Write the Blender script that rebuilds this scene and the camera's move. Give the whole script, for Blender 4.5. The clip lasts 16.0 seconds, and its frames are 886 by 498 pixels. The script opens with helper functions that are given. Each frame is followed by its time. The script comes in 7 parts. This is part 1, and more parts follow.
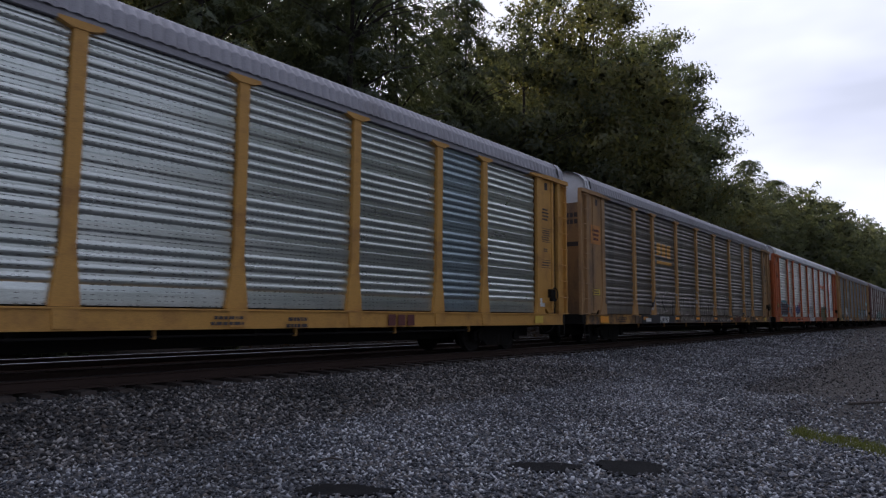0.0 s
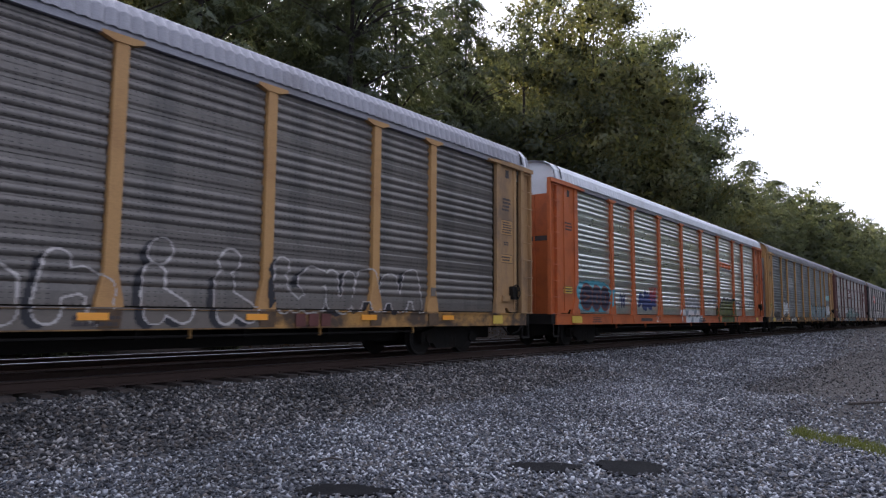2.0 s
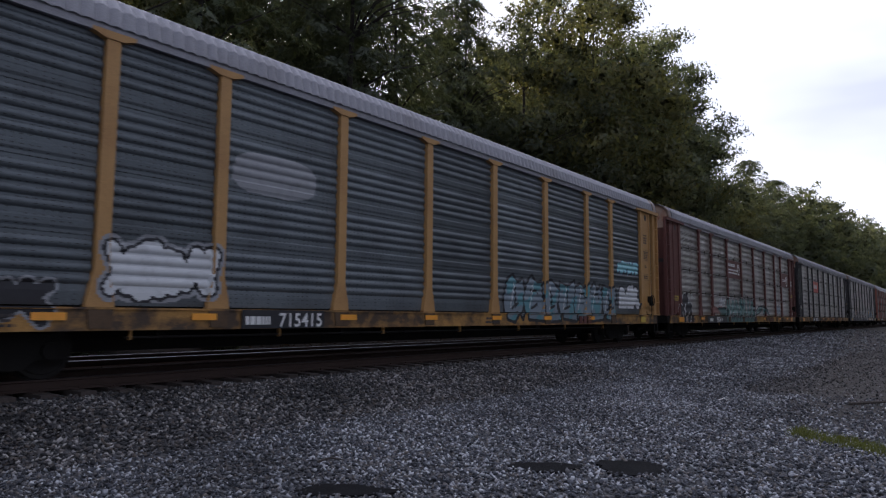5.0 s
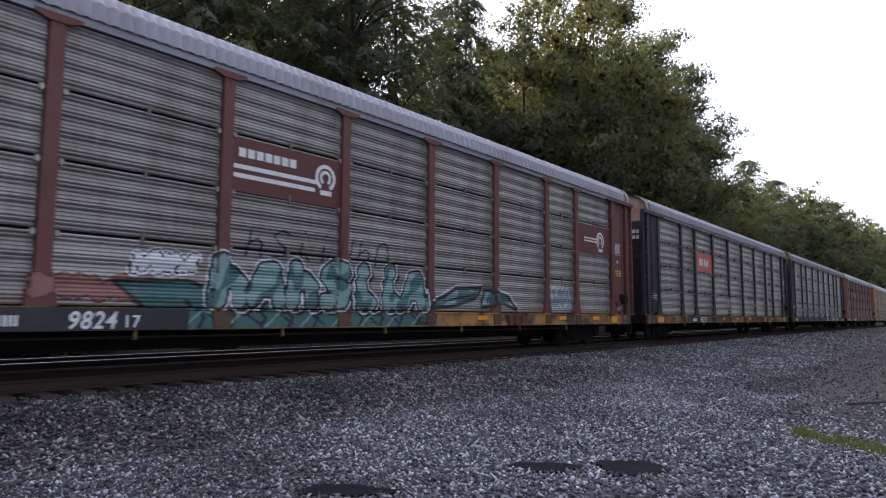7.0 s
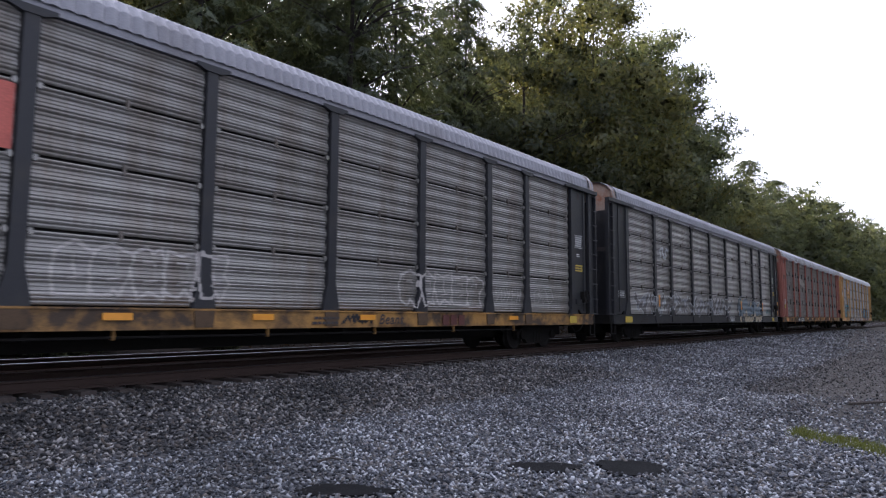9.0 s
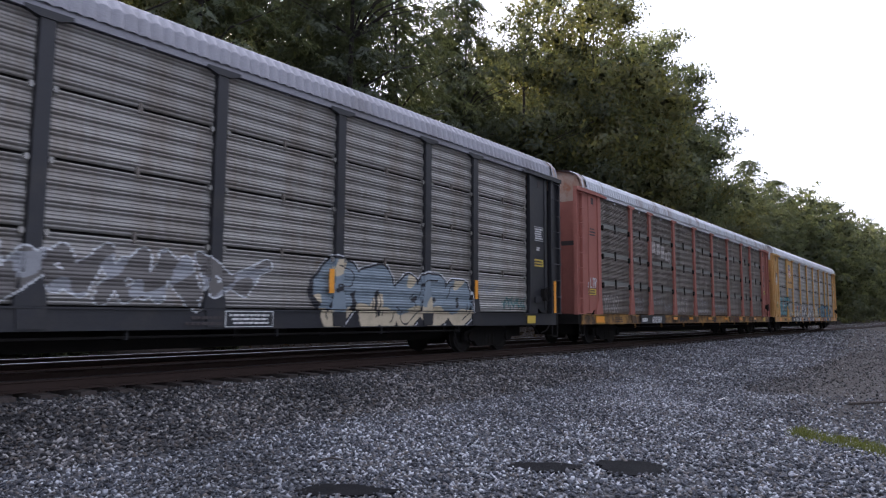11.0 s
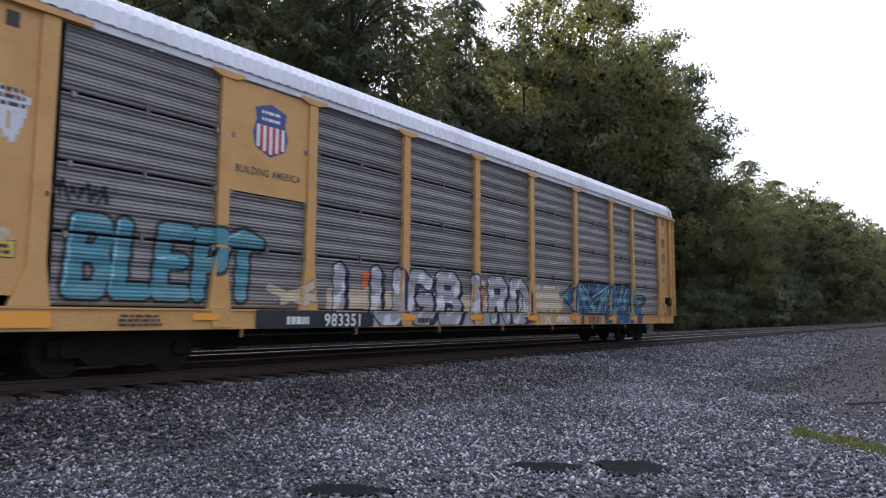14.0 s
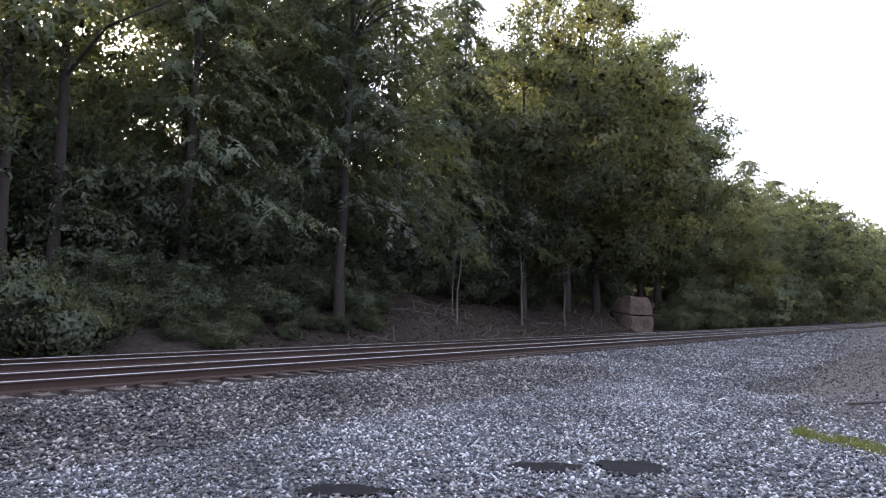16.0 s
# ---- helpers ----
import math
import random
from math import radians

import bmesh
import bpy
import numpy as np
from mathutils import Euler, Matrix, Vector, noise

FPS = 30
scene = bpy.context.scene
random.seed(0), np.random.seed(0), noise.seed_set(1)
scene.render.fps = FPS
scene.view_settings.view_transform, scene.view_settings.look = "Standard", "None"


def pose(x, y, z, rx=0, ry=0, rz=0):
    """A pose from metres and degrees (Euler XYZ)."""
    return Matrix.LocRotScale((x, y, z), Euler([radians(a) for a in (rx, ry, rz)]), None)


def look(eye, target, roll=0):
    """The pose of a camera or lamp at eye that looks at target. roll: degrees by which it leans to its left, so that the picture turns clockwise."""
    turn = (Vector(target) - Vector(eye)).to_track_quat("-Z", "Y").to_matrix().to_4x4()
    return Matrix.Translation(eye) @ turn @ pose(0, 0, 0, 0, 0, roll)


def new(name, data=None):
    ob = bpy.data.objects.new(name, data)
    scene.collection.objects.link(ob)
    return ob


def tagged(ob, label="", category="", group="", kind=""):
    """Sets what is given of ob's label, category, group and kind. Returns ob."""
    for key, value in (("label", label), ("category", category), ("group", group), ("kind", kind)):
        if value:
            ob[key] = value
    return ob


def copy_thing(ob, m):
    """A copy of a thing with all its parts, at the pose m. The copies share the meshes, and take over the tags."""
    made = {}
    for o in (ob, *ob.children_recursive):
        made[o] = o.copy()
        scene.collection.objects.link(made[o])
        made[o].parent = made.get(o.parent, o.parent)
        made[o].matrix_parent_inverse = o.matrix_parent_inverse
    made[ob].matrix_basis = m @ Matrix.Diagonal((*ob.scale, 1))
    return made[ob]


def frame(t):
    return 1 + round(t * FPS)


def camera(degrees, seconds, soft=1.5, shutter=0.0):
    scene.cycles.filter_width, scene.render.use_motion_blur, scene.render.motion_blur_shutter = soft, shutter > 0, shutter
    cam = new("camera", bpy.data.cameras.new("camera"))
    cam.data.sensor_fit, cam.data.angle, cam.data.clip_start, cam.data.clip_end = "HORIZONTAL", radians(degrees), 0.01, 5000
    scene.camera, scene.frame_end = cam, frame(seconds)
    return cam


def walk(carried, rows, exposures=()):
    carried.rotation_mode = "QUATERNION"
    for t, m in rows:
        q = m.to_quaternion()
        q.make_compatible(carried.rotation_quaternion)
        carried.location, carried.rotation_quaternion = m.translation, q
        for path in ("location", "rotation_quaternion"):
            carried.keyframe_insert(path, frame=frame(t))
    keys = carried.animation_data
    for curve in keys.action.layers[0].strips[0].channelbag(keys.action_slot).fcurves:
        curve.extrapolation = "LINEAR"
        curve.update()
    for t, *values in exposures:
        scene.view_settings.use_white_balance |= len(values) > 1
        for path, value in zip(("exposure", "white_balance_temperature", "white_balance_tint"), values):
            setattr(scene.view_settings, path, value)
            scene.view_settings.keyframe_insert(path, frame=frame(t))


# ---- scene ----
# World: x runs along the track, y away from the camera, z = 0 at the top of the rails.
cam = camera(66.32, 16.0, soft=1.2, shutter=0.1)
EYE = Vector((0.0, 0.0, 0.949))
YAW, PITCH, ROLL = radians(37.517), radians(5.659), 0.348
AIM = EYE + Vector((math.cos(YAW) * math.cos(PITCH), math.sin(YAW) * math.cos(PITCH), math.sin(PITCH)))
EXPOSURES = [(t, e, 5720, 18) for t, e in ((0.0, -0.31), (0.5, -0.24), (1.0, 0.21), (1.5, 0.63), (2.6, 0.73), (3.0, 0.61), (3.5, 0.15), (4.2, -0.13), (6.3, 0.27), (6.5, 0.39), (7.0, 0.69), (9.0, 0.79), (12.0, 0.85), (14.0, 0.87), (15.0, 0.92), (15.6, 1.17), (16.0, 1.65))]
walk(cam, [(0.0, look(EYE, AIM, ROLL)), (16.0, look(EYE, AIM, ROLL))], EXPOSURES)

# ---- sky and sun: a low sun behind the wood
SUN_AZ, SUN_EL = radians(68.0), radians(19.0)
SUN_DIR = Vector((math.cos(SUN_AZ) * math.cos(SUN_EL), math.sin(SUN_AZ) * math.cos(SUN_EL), math.sin(SUN_EL)))
world = bpy.data.worlds.new("sky")
scene.world = world
world.use_nodes = True
wn = world.node_tree.nodes
sky = wn.new("ShaderNodeTexSky")
sky.sky_type = "NISHITA"
sky.sun_disc = False
sky.sun_elevation = SUN_EL
sky.sun_rotation = math.pi / 2 - SUN_AZ
sky.dust_density = 5.0
wn["Background"].inputs["Strength"].default_value = 0.1
# thin high cloud, whiter and brighter than the blue between
wl = world.node_tree.links
way = wn.new("ShaderNodeTexCoord")
flat = wn.new("ShaderNodeMapping")
flat.inputs["Scale"].default_value = (1.0, 1.0, 3.5)
cloud = wn.new("ShaderNodeTexNoise")
cloud.inputs["Scale"].default_value, cloud.inputs["Detail"].default_value = 1.6, 4
cover = wn.new("ShaderNodeMapRange")
cover.inputs["From Min"].default_value, cover.inputs["From Max"].default_value = 0.3, 0.7
cover.inputs["To Min"].default_value, cover.inputs["To Max"].default_value = 0.35, 0.75
veil = wn.new("ShaderNodeMix")
veil.data_type = "RGBA"
# cloud glows towards the sun
toward = wn.new("ShaderNodeVectorMath")
toward.operation = "DOT_PRODUCT"
toward.inputs[1].default_value = SUN_DIR
glow = wn.new("ShaderNodeMapRange")
glow.interpolation_type = "SMOOTHSTEP"
glow.inputs["From Min"].default_value, glow.inputs["From Max"].default_value = -0.2, 0.75
glow.inputs["To Min"].default_value, glow.inputs["To Max"].default_value = 8.3, 23.5
tone = wn.new("ShaderNodeVectorMath")
tone.operation = "SCALE"
tone.inputs[0].default_value = (1.0, 0.985, 1.0)
wl.new(way.outputs["Generated"], flat.inputs["Vector"])
wl.new(flat.outputs["Vector"], cloud.inputs["Vector"])
wl.new(cloud.outputs["Fac"], cover.inputs["Value"])
wl.new(cover.outputs["Result"], veil.inputs["Factor"])
wl.new(way.outputs["Generated"], toward.inputs[0])
wl.new(toward.outputs["Value"], glow.inputs["Value"])
wl.new(glow.outputs["Result"], tone.inputs["Scale"])
wl.new(tone.outputs["Vector"], veil.inputs["B"])
wl.new(sky.outputs["Color"], veil.inputs["A"])
wl.new(veil.outputs["Result"], wn["Background"].inputs["Color"])
sun = new("sun", bpy.data.lights.new("sun", "SUN"))
sun.data.energy, sun.data.angle, sun.data.color = 5.0, radians(0.6), (1.0, 0.86, 0.66)
sun.matrix_world = look(SUN_DIR * 100, (0, 0, 0))


# ---- materials
def surf(name, base, rough=0.7, metal=0.0, var=0.18, scale=3.0, bump=0.15, second=None, amount=0.35, fine=60.0, stretch=(1, 1, 1), rand=0.0, coat=0.0, slots=False, low=0.5):
    """A worn surface: base colour broken up at two scales, patches of a second colour, and a fine relief."""
    m = bpy.data.materials.new(name)
    m.use_nodes = True
    nt = m.node_tree
    n, l = nt.nodes, nt.links
    b = n["Principled BSDF"]
    tc = n.new("ShaderNodeTexCoord")
    mp = n.new("ShaderNodeMapping")
    mp.inputs["Scale"].default_value = stretch
    l.new(tc.outputs["Object"], mp.inputs["Vector"])
    big = n.new("ShaderNodeTexNoise")
    big.inputs["Scale"].default_value, big.inputs["Detail"].default_value, big.inputs["Roughness"].default_value = scale, 6, 0.65
    small = n.new("ShaderNodeTexNoise")
    small.inputs["Scale"].default_value, small.inputs["Detail"].default_value = fine, 3
    for t in (big, small):
        l.new(mp.outputs["Vector"], t.inputs["Vector"])
    ramp = n.new("ShaderNodeMapRange")
    ramp.inputs["From Min"].default_value, ramp.inputs["From Max"].default_value = low, low + 0.18
    ramp.inputs["To Max"].default_value = amount
    l.new(big.outputs["Fac"], ramp.inputs["Value"])
    mix = n.new("ShaderNodeMix")
    mix.data_type = "RGBA"
    sec = second or tuple(c * 0.45 for c in base)
    mix.inputs["A"].default_value, mix.inputs["B"].default_value = (*base, 1), (*sec, 1)
    l.new(ramp.outputs["Result"], mix.inputs["Factor"])
    val = n.new("ShaderNodeMapRange")
    val.inputs["From Min"].default_value, val.inputs["From Max"].default_value = 0.3, 0.7
    val.inputs["To Min"].default_value, val.inputs["To Max"].default_value = 1 - var, 1 + var
    l.new(small.outputs["Fac"], val.inputs["Value"])
    mul = n.new("ShaderNodeVectorMath")
    mul.operation = "SCALE"
    l.new(mix.outputs["Result"], mul.inputs[0])
    l.new(val.outputs["Result"], mul.inputs["Scale"])
    last = mul.outputs["Vector"]
    if rand:
        oi = n.new("ShaderNodeObjectInfo")
        rr = n.new("ShaderNodeMapRange")
        rr.inputs["To Min"].default_value, rr.inputs["To Max"].default_value = 1 - rand, 1 + rand
        l.new(oi.outputs["Random"], rr.inputs["Value"])
        mul2 = n.new("ShaderNodeVectorMath")
        mul2.operation = "SCALE"
        l.new(last, mul2.inputs[0])
        l.new(rr.outputs["Result"], mul2.inputs["Scale"])
        last = mul2.outputs["Vector"]
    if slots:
        # rows of small punched slots, the shade inside them painted as dark colour
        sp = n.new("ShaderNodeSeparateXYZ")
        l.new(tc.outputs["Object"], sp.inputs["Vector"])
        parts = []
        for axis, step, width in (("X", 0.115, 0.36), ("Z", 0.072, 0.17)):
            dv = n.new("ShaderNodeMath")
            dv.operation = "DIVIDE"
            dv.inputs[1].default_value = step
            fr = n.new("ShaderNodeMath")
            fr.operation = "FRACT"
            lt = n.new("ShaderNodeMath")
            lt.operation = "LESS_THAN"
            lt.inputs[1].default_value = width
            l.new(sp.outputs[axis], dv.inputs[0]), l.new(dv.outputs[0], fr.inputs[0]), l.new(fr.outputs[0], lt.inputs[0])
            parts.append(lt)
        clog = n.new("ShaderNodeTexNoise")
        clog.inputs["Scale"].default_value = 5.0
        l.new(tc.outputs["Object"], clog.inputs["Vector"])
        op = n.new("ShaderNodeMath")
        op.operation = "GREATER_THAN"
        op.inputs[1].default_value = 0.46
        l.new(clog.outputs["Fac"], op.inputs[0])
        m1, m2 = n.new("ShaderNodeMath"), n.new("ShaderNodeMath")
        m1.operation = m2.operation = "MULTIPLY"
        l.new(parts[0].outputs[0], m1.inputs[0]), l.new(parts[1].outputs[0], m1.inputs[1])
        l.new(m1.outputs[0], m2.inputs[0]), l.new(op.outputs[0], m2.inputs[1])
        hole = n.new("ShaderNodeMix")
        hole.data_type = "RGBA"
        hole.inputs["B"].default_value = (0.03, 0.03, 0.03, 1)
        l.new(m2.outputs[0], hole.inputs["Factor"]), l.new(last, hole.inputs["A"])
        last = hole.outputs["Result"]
    l.new(last, b.inputs["Base Color"])
    ro = n.new("ShaderNodeMapRange")
    ro.inputs["To Min"].default_value, ro.inputs["To Max"].default_value = max(0.05, rough - 0.12), min(1, rough + 0.12)
    l.new(big.outputs["Fac"], ro.inputs["Value"])
    l.new(ro.outputs["Result"], b.inputs["Roughness"])
    b.inputs["Metallic"].default_value = metal
    b.inputs["Coat Weight"].default_value = coat
    if bump:
        bp = n.new("ShaderNodeBump")
        bp.inputs["Strength"].default_value, bp.inputs["Distance"].default_value = bump, 0.01
        l.new(small.outputs["Fac"], bp.inputs["Height"])
        l.new(bp.outputs["Normal"], b.inputs["Normal"])
    return m


def leaf_material(name, base, tip):
    """Thin leaves: diffuse and translucent, their colour varied clump by clump."""
    m = bpy.data.materials.new(name)
    m.use_nodes = True
    nt = m.node_tree
    n, l = nt.nodes, nt.links
    n.remove(n["Principled BSDF"])
    geo = n.new("ShaderNodeNewGeometry")
    mix = n.new("ShaderNodeMix")
    mix.data_type = "RGBA"
    mix.inputs["A"].default_value, mix.inputs["B"].default_value = (*base, 1), (*tip, 1)
    l.new(geo.outputs["Random Per Island"], mix.inputs["Factor"])
    oi = n.new("ShaderNodeObjectInfo")
    rr = n.new("ShaderNodeMapRange")
    rr.inputs["To Min"].default_value, rr.inputs["To Max"].default_value = 0.7, 1.3
    l.new(oi.outputs["Random"], rr.inputs["Value"])
    sc = n.new("ShaderNodeVectorMath")
    sc.operation = "SCALE"
    l.new(mix.outputs["Result"], sc.inputs[0])
    l.new(rr.outputs["Result"], sc.inputs["Scale"])
    d, t, g = n.new("ShaderNodeBsdfDiffuse"), n.new("ShaderNodeBsdfTranslucent"), n.new("ShaderNodeBsdfGlossy")
    g.inputs["Roughness"].default_value = 0.45
    l.new(sc.outputs["Vector"], d.inputs["Color"])
    warm = n.new("ShaderNodeVectorMath")
    warm.operation = "MULTIPLY"
    warm.inputs[1].default_value = (1.45, 1.25, 0.6)
    l.new(sc.outputs["Vector"], warm.inputs[0])
    l.new(warm.outputs["Vector"], t.inputs["Color"])
    a, c = n.new("ShaderNodeMixShader"), n.new("ShaderNodeMixShader")
    a.inputs["Fac"].default_value, c.inputs["Fac"].default_value = 0.58, 0.025
    l.new(d.outputs["BSDF"], a.inputs[1]), l.new(t.outputs["BSDF"], a.inputs[2])
    l.new(a.outputs["Shader"], c.inputs[1]), l.new(g.outputs["BSDF"], c.inputs[2])
    l.new(c.outputs["Shader"], n["Material Output"].inputs["Surface"])
    return m


YELLOW = surf("yellow_paint", (0.50, 0.27, 0.06), 0.6, second=(0.22, 0.10, 0.04), scale=1.6, amount=0.55)
YELLOW_CLEAN = surf("bright_yellow_paint", (0.58, 0.335, 0.11), 0.55, second=(0.42, 0.2, 0.05), scale=1.2, amount=0.4)
ORANGE = surf("orange_paint", (0.46, 0.115, 0.03), 0.55, second=(0.2, 0.06, 0.03), scale=1.4, amount=0.5)
MAROON = surf("maroon_paint", (0.135, 0.05, 0.042), 0.65, second=(0.08, 0.03, 0.025), scale=1.5, amount=0.5)
BLACK = surf("black_paint", (0.022, 0.023, 0.028), 0.5, second=(0.05, 0.045, 0.04), scale=1.5, amount=0.5)
RED = surf("faded_red_paint", (0.35, 0.13, 0.10), 0.75, second=(0.26, 0.10, 0.08), scale=1.3, amount=0.5)
TAN = surf("tan_paint", (0.44, 0.25, 0.09), 0.6, second=(0.3, 0.15, 0.06), scale=1.2, amount=0.5)
TAN_GRIMY = surf("grimy_tan_paint", (0.36, 0.215, 0.095), 0.7, second=(0.15, 0.105, 0.075), scale=0.9, amount=0.85, stretch=(1, 1, 0.5), low=0.45)
RUST = surf("rusty_primer", (0.4, 0.3, 0.24), 0.8, second=(0.3, 0.1, 0.04), scale=2.2, amount=0.9)
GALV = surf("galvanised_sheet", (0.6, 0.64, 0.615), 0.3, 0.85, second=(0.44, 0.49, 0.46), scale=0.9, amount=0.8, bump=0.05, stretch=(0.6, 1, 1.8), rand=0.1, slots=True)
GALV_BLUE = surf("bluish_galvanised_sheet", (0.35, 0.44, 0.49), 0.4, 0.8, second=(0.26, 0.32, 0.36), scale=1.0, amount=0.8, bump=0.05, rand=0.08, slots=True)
STEEL_OLD = surf("weathered_sheet", (0.3, 0.29, 0.272), 0.36, 0.55, second=(0.19, 0.16, 0.13), scale=0.8, amount=0.7, var=0.12, fine=24, stretch=(1.7, 1, 0.28), rand=0.12)
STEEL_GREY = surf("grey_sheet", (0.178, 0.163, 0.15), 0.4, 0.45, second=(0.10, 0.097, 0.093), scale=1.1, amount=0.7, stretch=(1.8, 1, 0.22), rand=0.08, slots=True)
STEEL_CLEAN = surf("clean_grey_sheet", (0.225, 0.22, 0.212), 0.38, 0.5, second=(0.14, 0.132, 0.125), scale=0.7, amount=0.5, var=0.1, fine=24, rand=0.08)
STEEL_BROWN = surf("sooty_sheet", (0.19, 0.166, 0.146), 0.5, 0.4, second=(0.1, 0.084, 0.072), scale=1.1, amount=0.8, stretch=(1.8, 1, 0.2), rand=0.1)
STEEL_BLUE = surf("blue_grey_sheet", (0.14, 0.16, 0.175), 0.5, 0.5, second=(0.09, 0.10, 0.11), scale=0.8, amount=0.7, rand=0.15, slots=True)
BAND = surf("pale_band", (0.22, 0.222, 0.205), 0.6, 0.2, scale=1.0, amount=0.5)
ROOF_WHITE = surf("white_roof_sheet", (0.68, 0.70, 0.74), 0.5, 0.0, second=(0.5, 0.5, 0.5), scale=0.7, amount=0.6)
ROOF_GREY = surf("grey_roof_sheet", (0.27, 0.27, 0.30), 0.5, 0.3, second=(0.2, 0.19, 0.2), scale=0.7, amount=0.6)
ROOF_SOOT = surf("streaked_roof_sheet", (0.50, 0.52, 0.56), 0.5, 0.2, second=(0.2, 0.15, 0.13), scale=0.9, amount=0.9, stretch=(2.5, 0.5, 0.5))
SILL_DIRTY = surf("grimy_yellow_sill", (0.42, 0.225, 0.06), 0.65, second=(0.05, 0.036, 0.028), scale=1.9, amount=0.95, stretch=(0.7, 1, 0.9), low=0.42)
DOOR_GREY = surf("dirty_pale_grey_paint", (0.34, 0.335, 0.33), 0.7, second=(0.17, 0.15, 0.13), scale=1.3, amount=0.7, stretch=(1, 1, 0.4))
POCKET_GRIME = surf("grimy_pocket_paint", (0.1, 0.062, 0.034), 0.8, second=(0.03, 0.024, 0.02), scale=3.0, amount=0.9)
# near-black for underframe grime, and painted shade in the wagons' gaps and inside
UNDER = surf("grime_and_gap_black", (0.013, 0.012, 0.011), 0.9, second=(0.025, 0.018, 0.014), scale=3)
WHEEL = surf("wheel_steel", (0.016, 0.014, 0.013), 0.85, 0.2, second=(0.028, 0.018, 0.014), scale=5)
RAIL = surf("rusty_rail", (0.047, 0.028, 0.022), 0.85, 0.1, second=(0.03, 0.022, 0.02), scale=4)
RAIL_TOP = surf("polished_rail", (0.3, 0.3, 0.31), 0.4, 1.0, scale=8, amount=0.3, bump=0.02)
TIE = surf("weathered_tie", (0.05, 0.04, 0.036), 0.95, second=(0.032, 0.026, 0.024), scale=3, fine=30, bump=0.5, stretch=(1, 0.3, 1), rand=0.3)
WHITE = surf("white_paint", (0.75, 0.75, 0.74), 0.6, second=(0.5, 0.5, 0.48), scale=4, amount=0.4)
LABEL_DARK = surf("dark_lettering_and_holes", (0.06, 0.05, 0.05), 0.7, var=0.05, bump=0)
REFLECT = surf("amber_reflector", (0.85, 0.36, 0.04), 0.4, var=0.05, bump=0, amount=0.2)
SIGN_RED = surf("red_sign", (0.6, 0.15, 0.115), 0.6, amount=0.4)
SIGN_YELLOW = surf("yellow_notice", (0.62, 0.45, 0.07), 0.6, var=0.08, bump=0, amount=0.3)
SIGN_TAN = surf("tan_sign", (0.5, 0.22, 0.06), 0.6, amount=0.5)
NAVY = surf("navy_paint", (0.05, 0.09, 0.25), 0.6, amount=0.3)
BARK = surf("bark", (0.048, 0.04, 0.035), 0.95, second=(0.032, 0.027, 0.023), scale=4, fine=25, bump=1.0, stretch=(1, 1, 0.25), rand=0.25)
BARK_PALE = surf("pale_bark", (0.135, 0.122, 0.108), 0.9, second=(0.09, 0.08, 0.07), scale=4, fine=25, bump=0.7, stretch=(1, 1, 0.3))
LEAF_A = leaf_material("broad_leaves", (0.108, 0.138, 0.098), (0.152, 0.178, 0.116))
LEAF_B = leaf_material("needle_leaves", (0.102, 0.132, 0.1), (0.145, 0.174, 0.124))
LEAF_C = leaf_material("yellow_green_leaves", (0.1, 0.116, 0.06), (0.158, 0.162, 0.078))
STONE = surf("red_brown_boulder", (0.15, 0.112, 0.09), 0.95, second=(0.07, 0.055, 0.045), scale=2.4, fine=9, var=0.4, amount=0.8, bump=1.0)
ASPHALT = surf("worn_asphalt", (0.012, 0.012, 0.013), 0.95, scale=6, fine=120, bump=0.4)
ASPHALT.node_tree.nodes["Principled BSDF"].inputs["Specular IOR Level"].default_value = 0.08
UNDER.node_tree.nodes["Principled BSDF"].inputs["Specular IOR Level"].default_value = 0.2


